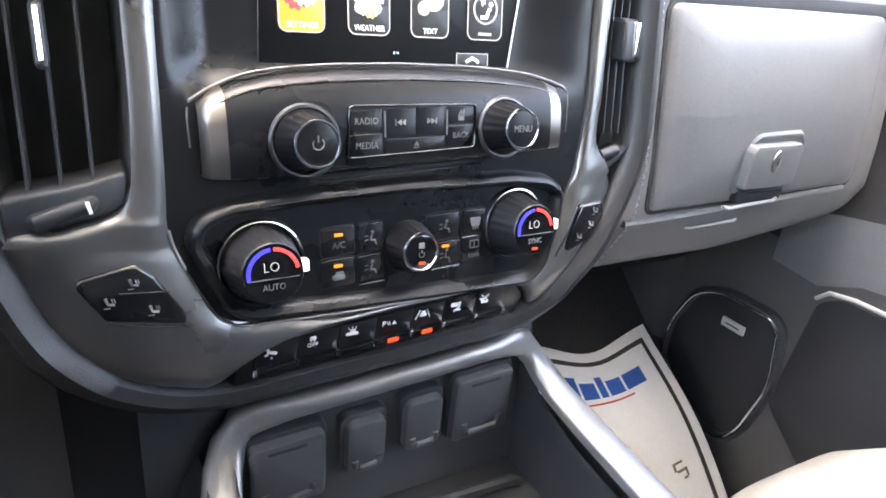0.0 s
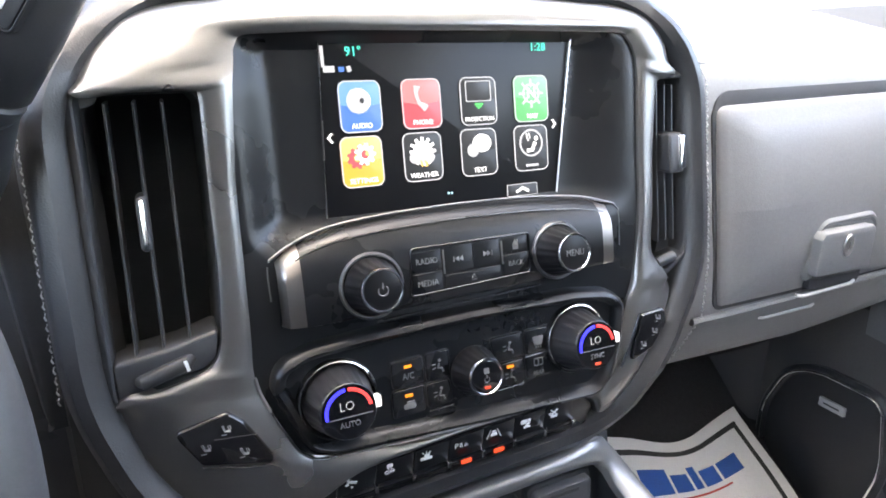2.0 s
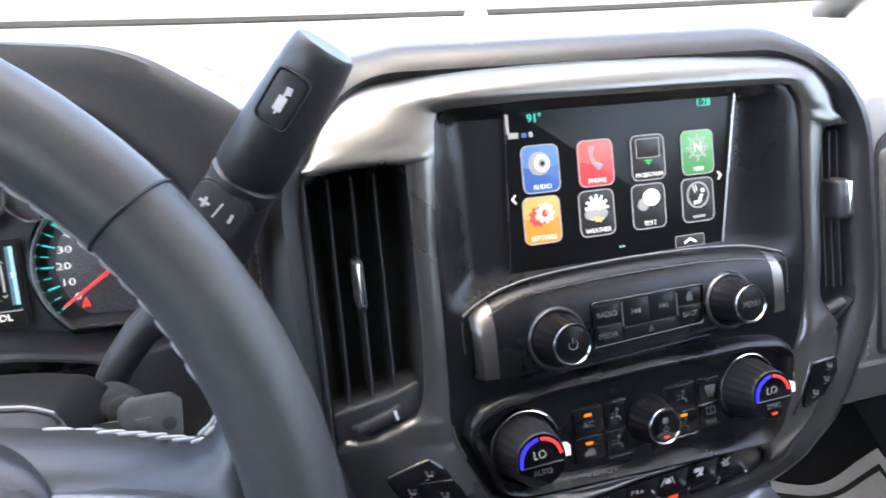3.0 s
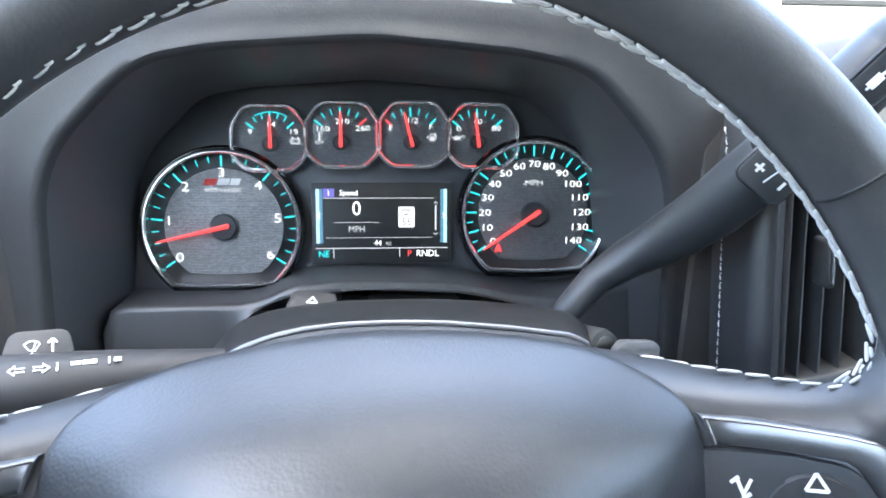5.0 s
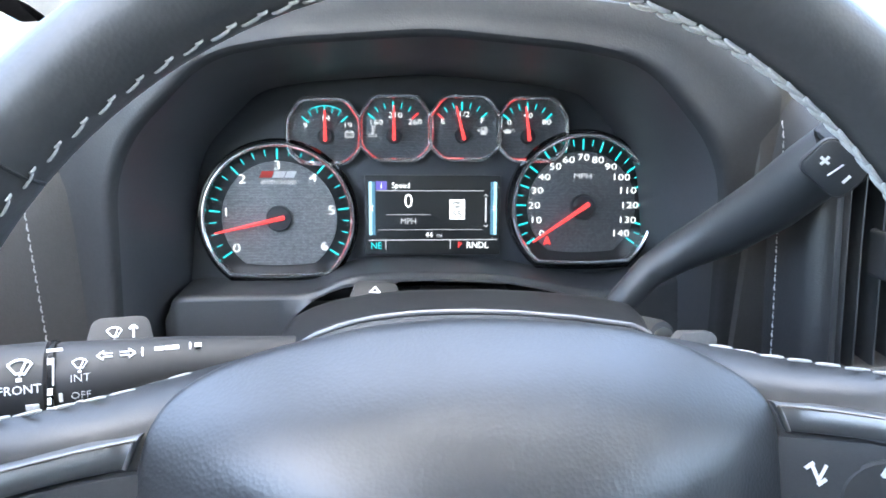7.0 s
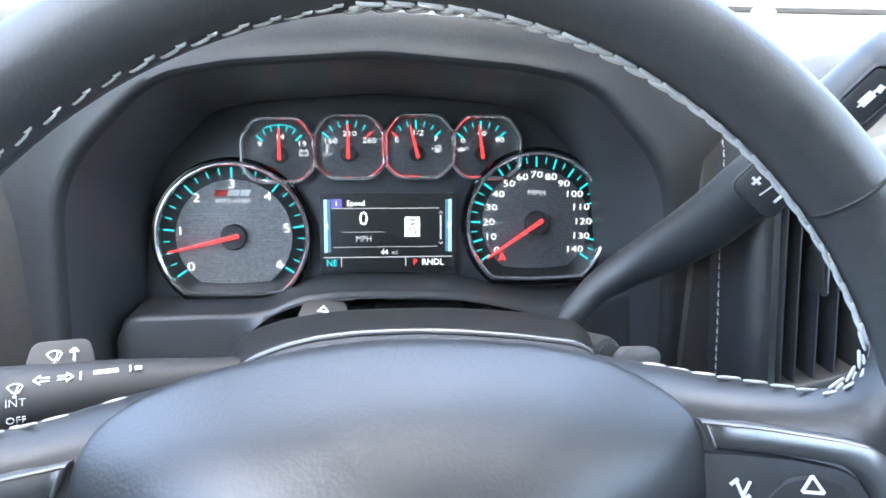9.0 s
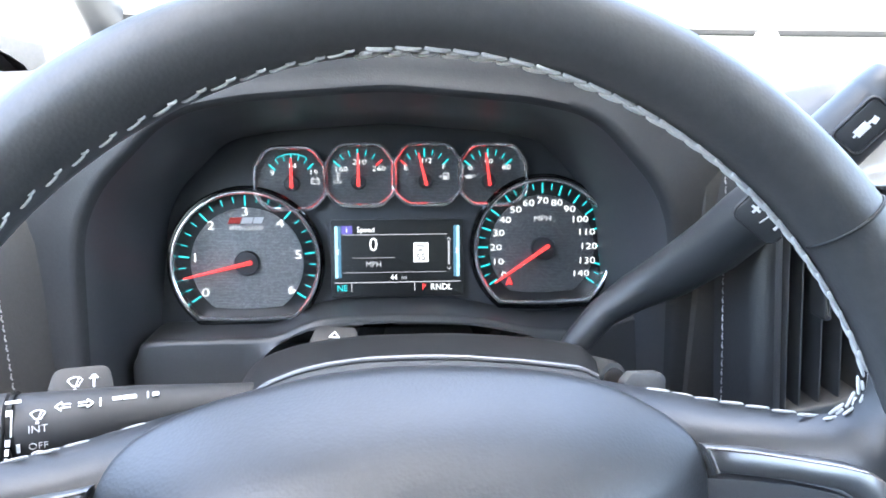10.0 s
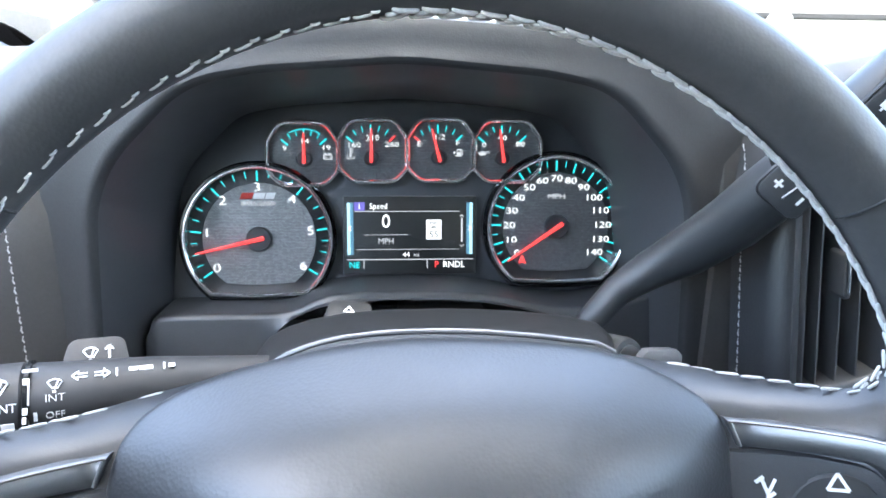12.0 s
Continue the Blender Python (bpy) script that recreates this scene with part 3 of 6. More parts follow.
# black inner panel, sunk round the touchscreen
LZ = [0.625, 0.638, 0.642, 0.649, 0.668, 0.684, 0.697, 0.715, 0.744, 0.805, 0.853, 0.872, 0.884]
LX = [0.40, 0.337, 0.325, 0.318, 0.308, 0.301, 0.298, 0.299, 0.300, 0.301, 0.306, 0.309, 0.316]
RZ = [0.625, 0.633, 0.641, 0.672, 0.695, 0.715, 0.76, 0.80, 0.85, 0.867, 0.877, 0.884]
RX = [0.50, 0.541, 0.548, 0.560, 0.570, 0.578, 0.585, 0.587, 0.588, 0.587, 0.582, 0.572]


def sink(x, z):
    """How deep the panel is sunk: a tray with slanting side wings behind the screen."""
    low = ease((z - 0.756) / 0.022) * (1 - ease((z - 0.872) / 0.012))
    edge = 0.521 + 0.19 * (z - 0.772)
    wing = ease((x - 0.303) / 0.024) * (1 - ease((x - edge) / (0.586 - edge)))
    return 0.0125 * low * wing


zr = list(np.linspace(0.6255, 0.8835, 70))
grid = []
for z in zr:
    xl, xr = lerp(z, LZ, LX) - 0.0015, lerp(z, RZ, RX) + 0.0015
    grid.append([face(xl + (xr - xl) * u, z, 0.0015 - sink(xl + (xr - xl) * u, z)) for u in np.linspace(0, 1, 70)])
part("inner_panel", skin(grid, closed=False), PANEL, stack, "satin black inner panel")
part("panel_edge", tube([face(x, z, 0.0045) for x, z in S[0][68:118]], 0.0009, 8), BRIGHT, stack, "thin bright edge")

# ---- instrument cluster ----
CL = pose(0, -0.004, 0.79, -9.5, 0, 0)


def on_cluster(x, z, out=0.0, turn=0.0):
    return CL @ pose(x, -out, z - 0.79) @ pose(0, 0, 0, 0, -turn, 0)


cluster = thing("instrument_cluster", CL, "black instrument cluster with chrome-ringed lit gauges in the dash", "instrument cluster")
co = rounded([(-0.215, 0.68), (0.215, 0.68), (0.215, 0.85), (0.16, 0.93), (-0.16, 0.93), (-0.215, 0.85)], 0.02, 6)
part("backing", plate([(x, z - 0.79) for x, z in co], -0.02, -0.004, 0.002), APPLIQUE, cluster, m=CL)


def gauge_outline(r, flat, n=48):
    """A circle cut off flat below, its corners eased."""
    out = []
    a0 = math.asin(-flat / r)
    for k in range(n + 1):
        a = a0 + (math.pi - 2 * a0) * k / n
        out.append((r * math.cos(a), r * math.sin(a)))
    w = out[-1][0]
    for k in range(1, 8):
        out.append((w * (1 - k / 4), -flat - 0.0015 * math.sin(math.pi * k / 8)))
    return out


def needle(length, tail, w, material, parent, m):
    o = [(-tail, -w / 2), (length, -w * 0.22), (length + 0.001, 0), (length, w * 0.22), (-tail, w / 2), (-tail - w * 0.25, 0)]
    return part("needle", plate(o, 0.004, 0.0055, 0.0005), material, parent, m=m)


def big_gauge(name, cx, cz, face_mat, a0, a1, steps, major, numbers, num_r, num_size, value_angle):
    R = 0.0515
    m = on_cluster(cx, cz)
    g = part(name, plate(gauge_outline(R * 0.99, 0.0385), -0.004, 0.0, 0.0004), DIAL, cluster, m=m)
    part("dial_face", plate(gauge_outline(R * 0.79, 0.0325), 0.0, 0.0012, 0.0005), face_mat, g, m=m)
    part("chrome_ring", frame_ring(gauge_outline(R * 1.04, 0.0405), gauge_outline(R * 0.985, 0.0382), -0.003, 0.0095, bevel=0.0012), RINGMETAL, g, "polished chrome ring", m=m)
    part("ring_wall", frame_ring(gauge_outline(R * 1.10, 0.0450), gauge_outline(R * 1.03, 0.0402), -0.004, 0.006, bevel=0.002), GLOSS, g, m=m)
    for i in range(steps + 1):
        a = radians(a0 + (a1 - a0) * i / steps)
        big = i % major == 0
        ln, w = (0.0074, 0.0011) if big else (0.0045, 0.00065)
        r = R * 0.96 - ln / 2
        part("tick", bars([(r * math.cos(a), r * math.sin(a), ln, w, math.degrees(a))]), G_CYAN, g, m=m @ pose(0, -0.0004, 0))
    for txt, i in numbers:
        a = radians(a0 + (a1 - a0) * i / steps)
        part("numeral", words(txt, num_size * 0.93, wide=1.35, weight=-0.00018 if num_size > 0.009 else -0.0001), G_WHITE, g, m=m @ pose(num_r * math.cos(a), -0.0016, num_r * math.sin(a)))
    part("hub", lathe([(0.0092, 0.001), (0.0092, 0.0045), (0.0085, 0.006), (0.001, 0.0062)], 28), PLASTIC, g, m=m)
    needle(0.045, 0.004, 0.0032, G_RED, g, m @ pose(0, -0.003, 0) @ pose(0, 0, 0, 0, -value_angle, 0))
    return g, m


tach, tm = big_gauge("tachometer", -0.1102, 0.781, FACE_LIT, 215, -33, 24, 4, [(str(i), i * 4) for i in range(7)], 0.0375, 0.0100, 193)
part("caption", words("RPM x1000", 0.0046, wide=1.15), G_GREY, tach, m=tm @ pose(0, -0.0016, 0.0256))
for x0, x1, ink, what in ((-0.0125, -0.0040, REDINK, "red part of a plain badge"), (-0.0034, 0.0046, WHITEMARK, "silver part of a plain badge"), (0.0052, 0.0118, WHITEMARK, "silver part of a plain badge")):
    part("badge", plate([(x0 - 0.0008, 0.0290), (x1 - 0.0008, 0.0290), (x1 + 0.0010, 0.0336), (x0 + 0.0010, 0.0336)], 0.0, 0.0003, 0.00005), ink, tach, what, m=tm @ pose(0, -0.0014, 0))
speedo, sm = big_gauge("speedometer", 0.1105, 0.789, FACEDARK, 214, -34, 28, 2, [(str(10 * i), i * 2) for i in range(15)], 0.0360, 0.0076, 214)
part("caption", words("MPH", 0.0058, wide=1.2), G_GREY, speedo, m=sm @ pose(0, -0.0016, 0.0225))
part("warning_lamp", bars([(0, 0, 0.0042, 0.002, 0), (0, 0.0014, 0.003, 0.0024, 0), (0, 0.0034, 0.0016, 0.0018, 0), (0.0016, 0.0, 0.001, 0.004, 20), (-0.0016, 0, 0.001, 0.004, -20)]), G_RED, speedo, m=sm @ pose(-0.0258, -0.0016, -0.0262))


GAUGE_MARKS = {
    "volt_gauge": [(0, 0, 0.0062, 0.0007, 0), (0, -0.0032, 0.0062, 0.0007, 0), (-0.0029, -0.0016, 0.0007, 0.0036, 0), (0.0029, -0.0016, 0.0007, 0.0036, 0), (-0.0018, 0.0008, 0.0012, 0.0012, 0), (0.0018, 0.0008, 0.0012, 0.0012, 0), (-0.0015, -0.0016, 0.0016, 0.0005, 0), (0.0015, -0.0016, 0.0016, 0.0005, 0)],
    "temperature_gauge": [(0, 0.0012, 0.0009, 0.0056, 0), (0, -0.0016, 0.0018, 0.0016, 0), (0.0012, 0.0034, 0.0018, 0.0005, 0), (0.0012, 0.002, 0.0018, 0.0005, 0), (0.0012, 0.0006, 0.0018, 0.0005, 0), (-0.0024, -0.0024, 0.002, 0.0005, 15), (0.0024, -0.0024, 0.002, 0.0005, -15), (0, -0.0036, 0.0062, 0.0005, 0)],
    "fuel_gauge": [(0, -0.0014, 0.0032, 0.0024, 0), (0, 0.0016, 0.0032, 0.0006, 0), (-0.0013, 0.0006, 0.0006, 0.0026, 0), (0.0013, 0.0006, 0.0006, 0.0026, 0), (0, -0.003, 0.0044, 0.0006, 0), (0.0026, -0.0006, 0.0006, 0.0036, 0), (0.0022, 0.0016, 0.0014, 0.0006, -45), (-0.0034, -0.0006, 0.0016, 0.0012, 45)],
    "oil_gauge": [(0, -0.001, 0.0048, 0.0022, 0), (0, 0.0006, 0.0018, 0.0006, 0), (0.0032, 0.0002, 0.0034, 0.0006, 35), (-0.0034, -0.0002, 0.0018, 0.0006, -30), (0.0052, -0.0004, 0.0007, 0.0010, 0)],
}


def small_gauge(name, cx, cz, labels, tilt, red_ends, arc, hx, hz, sign_x, sign_z, reach):
    m = on_cluster(cx, cz)
    o = rounded([(-0.0252, -0.012), (-0.0252, 0.009), (-0.016, 0.0228), (0.016, 0.0228), (0.0252, 0.009), (0.0252, -0.012), (0.015, -0.0218), (-0.015, -0.0218)], 0.012, 6)
    g = part(name, plate(inset(o, 0.001), -0.004, 0.0, 0.0004), FACEDARK, cluster, m=m)
    part("chrome_ring", frame_ring(inset(o, -0.0016), inset(o, 0.0015), -0.003, 0.006, bevel=0.0012), RINGMETAL, g, "polished chrome ring", m=m)
    for i in range(7):
        a = radians(140 - i * 16.2)
        red = (i == 0 and red_ends[0]) or (i == 6 and red_ends[1])
        big = i in (0, 3, 6)
        ln = 0.0062 if big else 0.0042
        r = reach - ln / 2
        part("tick", bars([(hx + r * math.cos(a), hz + r * math.sin(a), ln, 0.0010 if big else 0.0006, math.degrees(a))]), G_RED if red else G_CYAN, g, m=m @ pose(0, -0.0004, 0))
    if arc:
        part("arc", bars([(hx + reach * math.cos(radians(a)), hz + reach * math.sin(radians(a)), 0.0022, 0.0005, a + 90) for a in range(62, 120, 5)]), G_CYAN, g, m=m @ pose(0, -0.0004, 0))
    for t, x, z in labels:
        part("numeral", words(t, 0.0054, wide=1.28, weight=-0.00011), G_WHITE, g, m=m @ pose(x, -0.0006, z))
    part("symbol", bars(GAUGE_MARKS[name]), G_GREY, g, m=m @ pose(sign_x, -0.0006, sign_z + 0.001))
    part("hub", lathe([(0.0058, 0.0), (0.0058, 0.003), (0.005, 0.004), (0.001, 0.0042)], 20), PLASTIC, g, m=m @ pose(hx, 0, hz))
    needle(reach - 0.0035, 0.003, 0.0026, G_RED, g, m @ pose(hx, -0.0005, hz) @ pose(0, 0, 0, 0, -(90 + tilt), 0))


small_gauge("volt_gauge", -0.0775, 0.842, [("9", -0.0132, 0.0046), ("14", 0.0010, 0.0098), ("19", 0.0165, 0.0049)], 0, (0, 0), True, 0.0009, -0.0030, 0.0177, -0.0010, 0.0215)
small_gauge("temperature_gauge", -0.0268, 0.8445, [("160", -0.0142, 0.0047), ("210", -0.0004, 0.0099), ("260", 0.0138, 0.0052)], 0, (0, 1), False, -0.0014, -0.0045, -0.0166, -0.0024, 0.0240)
small_gauge("fuel_gauge", 0.0228, 0.845, [("E", -0.0160, 0.0053), ("1/2", -0.0008, 0.0104), ("F", 0.0127, 0.0060)], 14, (1, 0), False, -0.0016, -0.0045, 0.0135, -0.0014, 0.0240)
small_gauge("oil_gauge", 0.0720, 0.8445, [("0", -0.0168, 0.0054), ("40", -0.0030, 0.0105), ("80", 0.0106, 0.0060)], 7, (0, 0), False, -0.0030, -0.0043, -0.0180, -0.0012, 0.0240)

# information display between the dials
dm = on_cluster(0, 0.783)
dic = part("display", plate(rrect(0.099, 0.058, 0.001), -0.004, 0.002, 0.0005), G_SCREEN, cluster, "lit driver information screen", m=dm)
for x in (-0.0445, 0.0445):
    part("side_bar", bars([(x * 1.02, 0.005, 0.0022, 0.0385, 0)]), G_SKYBAR, dic, m=dm @ pose(0, -0.0022, 0))
    part("side_bar", bars([(x * 0.968, 0.005, 0.0022, 0.0385, 0)]), G_DEEPBAR, dic, m=dm @ pose(0, -0.0022, 0))
    part("arrow", bars([(x, 0.006, 0.0026, 0.0007, 45 if x < 0 else -45), (x, 0.0045, 0.0026, 0.0007, -45 if x < 0 else 45)]), G_WHITE, dic, m=dm @ pose(0, -0.0026, 0))
for t, s, x, z, g in (("Speed", 0.0058, -0.0235, 0.0215, G_WHITE), ("0", 0.0145, -0.018, 0.0100, G_WHITE), ("MPH", 0.0062, -0.018, -0.0045, G_GREY), ("44", 0.0056, -0.003, -0.0145, G_WHITE), ("mi", 0.0046, 0.0045, -0.0146, G_GREY), ("NE", 0.0066, -0.0415, -0.0222, G_CYAN), ("P", 0.0066, 0.0195, -0.0222, G_RED), ("RNDL", 0.0066, 0.0325, -0.0222, G_WHITE)):
    part("lettering", words(t, s, wide=0.95), g, dic, m=dm @ pose(x, -0.0023, z))
part("icon_tile", bars([(-0.0375, 0.0215, 0.008, 0.0062, 0)]), G_VIOLET, dic, m=dm @ pose(0, -0.0022, 0))
part("lettering", words("i", 0.006), G_WHITE, dic, m=dm @ pose(-0.0375, -0.0027, 0.0215))
part("rule", bars([(-0.002, 0.0178, 0.078, 0.0005, 0), (-0.0, -0.0180, 0.094, 0.0006, 0), (-0.002, -0.0105, 0.076, 0.0003, 0), (-0.018, 0.0005, 0.032, 0.0003, 0), (-0.0345, -0.0215, 0.0006, 0.0065, 0), (0.0125, -0.0215, 0.0006, 0.0065, 0)]), G_GREY, dic, m=dm @ pose(0, -0.0022, 0))
part("scroll_bar", bars([(0.0385, 0.0038, 0.0012, 0.018, 0), (0.0378, 0.0145, 0.0022, 0.0006, 40), (0.0392, 0.0145, 0.0022, 0.0006, -40), (0.0378, -0.008, 0.0022, 0.0006, -40), (0.0392, -0.008, 0.0022, 0.0006, 40)]), G_GREY, dic, m=dm @ pose(0, -0.0022, 0))
part("limit_sign", bars([(0.0175, 0.0042, 0.0112, 0.0145, 0)]), G_WHITE, dic, m=dm @ pose(0, -0.0022, 0))
for t, s, z in (("SPEED", 0.0030, 0.0090), ("LIMIT", 0.0030, 0.0060), ("55", 0.0074, 0.0005)):
    part("lettering", words(t, s, weight=0.00012), BLACKINK, dic, m=dm @ pose(0.0175, -0.0030, z))
part("lower_lip", plate(rrect(0.30, 0.012, 0.003, 0.0, -0.062), -0.01, 0.012, 0.003), PANEL, cluster, m=CL)

LENS = bpy.data.materials.new("clear lens")
LENS.use_nodes = True
_nt = LENS.node_tree
_nt.nodes.remove(_nt.nodes["Principled BSDF"])
_tr, _gl, _fr, _mx = (_nt.nodes.new(k) for k in ("ShaderNodeBsdfTransparent", "ShaderNodeBsdfGlossy", "ShaderNodeFresnel", "ShaderNodeMixShader"))
_gl.inputs["Roughness"].default_value = 0.03
_fr.inputs["IOR"].default_value = 1.22
_nt.links.new(_fr.outputs[0], _mx.inputs[0])
_nt.links.new(_tr.outputs[0], _mx.inputs[1])
_nt.links.new(_gl.outputs[0], _mx.inputs[2])
_nt.links.new(_mx.outputs[0], _nt.nodes["Material Output"].inputs[0])
def lens_top(x):
    """The lens follows the tops of the gauges."""
    big = max(0.781 + math.sqrt(max(0.0, 0.0530 ** 2 - (x + 0.1102) ** 2)), 0.789 + math.sqrt(max(0.0, 0.0530 ** 2 - (x - 0.1105) ** 2)))
    return 0.868 if -0.103 < x < 0.097 else big


def lens_at(x, u):
    z = 0.757 + (lens_top(x) - 0.757) * u
    return (x, -0.042 + 0.8 * (x + 0.003) ** 2 + 0.125 * (z - 0.80) - 3.0 * max(0.0, z - 0.818) ** 2, z)


lens = part("lens_cover", skin([[lens_at(x, u) for u in np.linspace(0, 1, 17)] for x in np.linspace(-0.158, 0.158, 80)], closed=False), LENS, cluster, "clear curved lens over the gauges")
lens.visible_shadow = False

# ---- steering column ----
column = thing("steering_column", pose(0.0, -0.12, 0.72), "dark plastic steering column shroud with hazard button", "steering column")


BACK = [(-0.0990, 0.64), (-0.0975, 0.72), (-0.0932, 0.7423), (-0.0861, 0.7525), (-0.0763, 0.7584), (-0.0602, 0.7637), (-0.0411, 0.7665), (-0.0218, 0.7683), (0.0106, 0.7686), (0.0302, 0.7682), (0.0535, 0.7667), (0.0874, 0.7631), (0.1083, 0.7577), (0.1157, 0.7501), (0.1188, 0.7407), (0.1198, 0.72), (0.1205, 0.64)]
FRONT = [(-0.0965, 0.64), (-0.0950, 0.72), (-0.0890, 0.7445), (-0.0717, 0.7605), (-0.0545, 0.7671), (-0.0402, 0.7703), (-0.0202, 0.7725), (-0.0050, 0.7729), (0.0120, 0.7729), (0.0321, 0.7719), (0.0619, 0.7688), (0.0925, 0.7642), (0.1020, 0.7602), (0.1057, 0.7524), (0.1080, 0.740), (0.1092, 0.72), (0.1100, 0.64)]


def column_ring(y, mix, drop):
    """A section of the column cover between its rear (0) and front (1) outlines."""
    pts = [(p + (q - p) * mix, r + (t - r) * mix) for (p, r), (q, t) in zip(BACK, FRONT)]
    along = np.concatenate([[0.0], np.cumsum([math.hypot(q[0] - p[0], q[1] - p[1]) for p, q in zip(pts, pts[1:])])])
    return [(lerp(d, along, [p[0] for p in pts]), y, lerp(d, along, [p[1] for p in pts]) - drop) for d in np.linspace(0, along[-1], 72)]


part("shroud", skin([column_ring(*r) for r in ((-0.108, 0.0, 0.040), (-0.1175, 0.0, 0.0065), (-0.1190, 0.0, 0.0022), (-0.1215, 0.0, 0.0004), (-0.126, 0.0, 0.0), (-0.145, 0.45, -0.0004), (-0.158, 0.82, -0.0003), (-0.1625, 0.95, 0.0003), (-0.1645, 1.0, 0.0016))], closed=False), SHROUD, column)
part("collar", skin([column_ring(*r) for r in ((-0.1640, 1.0, 0.003), (-0.1675, 1.0, 0.0012), (-0.172, 1.0, 0.0008), (-0.186, 1.0, 0.0032), (-0.215, 1.0, 0.0105))], closed=False), COVER, column, "dark collar behind the wheel")
part("collar_edge", tube(column_ring(-0.1665, 1.0, 0.0)[4:-4], 0.0013, 8), RAIL, column, "thin satin edge line")
hm = pose(-0.0405, -0.1130, 0.7610, -72, 5, 0)
hz = part("hazard_button", plate(rounded([(-0.0155, -0.0125), (0.0165, -0.0125), (0.0125, 0.011), (-0.0115, 0.011)], 0.005, 4), -0.022, 0.0035, 0.0015), RUBBER, column, m=hm)
part("triangle", bars([(-0.0014, 0.0, 0.0062, 0.0008, 60), (0.0014, 0.0, 0.0062, 0.0008, -60), (0, -0.0025, 0.0062, 0.0008, 0)]), WHITEMARK, hz, m=hm @ pose(0, -0.0037, 0.002))
lockm = pose(0.121, -0.128, 0.738, -12, 0, 25)
lock = part("ignition_lock", lathe([(0.0125, -0.02), (0.0125, 0.004), (0.0115, 0.007), (0.0085, 0.008), (0.001, 0.008)], 32), MATTE, column, "dark ignition lock", m=lockm)
part("lock_face", lathe([(0.0085, 0.007), (0.0085, 0.0088), (0.001, 0.0088)], 24), BRIGHT, lock, m=lockm)
keym = pose(0.138, -0.145, 0.7365, -12, 0, 18) @ pose(0, 0, 0, 0, 8, 0)
key_thing = thing("ignition_key", keym, "grey plastic ignition key in the column lock", "key")
KH = rounded([(-0.015, -0.012), (0.015, -0.012), (0.015, 0.010), (0.010, 0.013), (-0.010, 0.013), (-0.015, 0.008)], 0.004, 4)
bow = part("bow", plate(KH, -0.003, 0.003, 0.0012), KEYGREY, key_thing, m=keym)
part("ring_hole", plate(circle(0.0034, 20, 0.0085, -0.002), 0.002, 0.0034, 0.0002), DARKHOLE, bow, m=keym)
part("emblem", plate(rrect(0.008, 0.006, 0.0015, -0.004, 0.0), 0.002, 0.0036, 0.0003), COVER, bow, m=keym)
part("blade", slab(-0.026, -0.010, -0.0012, 0.0012, -0.003, 0.003), BRIGHT, key_thing, "steel blade", m=keym)

# ---- shift lever ----
lever = thing("shift_lever", pose(0.07, -0.12, 0.75), "black column shift lever with a tow button on its knob", "shift lever")
pts = [(0.098, -0.088, 0.712), (0.104, -0.090, 0.728), (0.116, -0.091, 0.749), (0.131, -0.090, 0.767), (0.150, -0.092, 0.781), (0.168, -0.104, 0.797), (0.182, -0.126, 0.820), (0.191, -0.142, 0.840), (0.197, -0.152, 0.852)]
part("stalk", tube(pts, [0.009, 0.009, 0.0092, 0.0100, 0.0125, 0.0155, 0.0168, 0.0168, 0.0165], 24), PLASTIC, lever)
part("boot", tube([(0.092, -0.080, 0.705), (0.098, -0.084, 0.718), (0.106, -0.088, 0.732)], [0.018, 0.0165, 0.012], 16), RUBBER, lever)
k0, k1 = Vector((0.197, -0.152, 0.852)), Vector((0.242, -0.172, 0.914))
ax = (k1 - k0)
kp = [k0 + ax * s for s in (-0.02, 0.0, 0.08, 0.10, 0.13, 0.5, 0.80, 0.82, 0.84, 0.98, 1.0)]
part("knob", tube(kp, [0.0150, 0.0178, 0.0186, 0.0168, 0.0188, 0.0188, 0.0176, 0.0171, 0.0175, 0.0160, 0.0145], 28, squash=0.9), PLASTIC, lever, "dark grip")


def lever_pose(s, out=0.0):
    """A pose on the driver's side of the knob, its x along the lever's right."""
    d = ax.normalized()
    n = Vector((-0.15, -1, 0.25))
    n = (n - d * n.dot(d)).normalized()
    r = (-n).cross(d)
    m = Matrix((r, -n, d)).transposed().to_4x4()
    return Matrix.Translation(k0 + ax * s + n * out) @ m


tow = part("tow_button", plate(rrect(0.0145, 0.0235, 0.003), -0.004, 0.0015, 0.001), PLASTIC, lever, m=lever_pose(0.66, 0.0176))
part("button_rim", frame_ring(rrect(0.0175, 0.0265, 0.004), rrect(0.0150, 0.0240, 0.003), -0.004, 0.0016, bevel=0.0006), RUBBER, tow, m=lever_pose(0.66, 0.0176))
part("symbol", bars([(0, -0.0020, 0.0040, 0.0070, 0), (0.0008, 0.0046, 0.0028, 0.0034, 10), (0, 0.0020, 0.0012, 0.0026, 0), (0, -0.0062, 0.0010, 0.0018, 0)]), WHITEMARK, tow, m=lever_pose(0.66, 0.0193))
pmm = lever_pose(-0.10, 0.0166)
pmb = part("plus_minus_button", plate(rrect(0.026, 0.020, 0.005), -0.004, 0.0015, 0.001), PLASTIC, lever, m=pmm)
part("button_gap", frame_ring(rrect(0.0276, 0.0216, 0.0058), rrect(0.0262, 0.0202, 0.005), -0.004, 0.0006, bevel=0.0002), DARKHOLE, pmb, m=pmm)
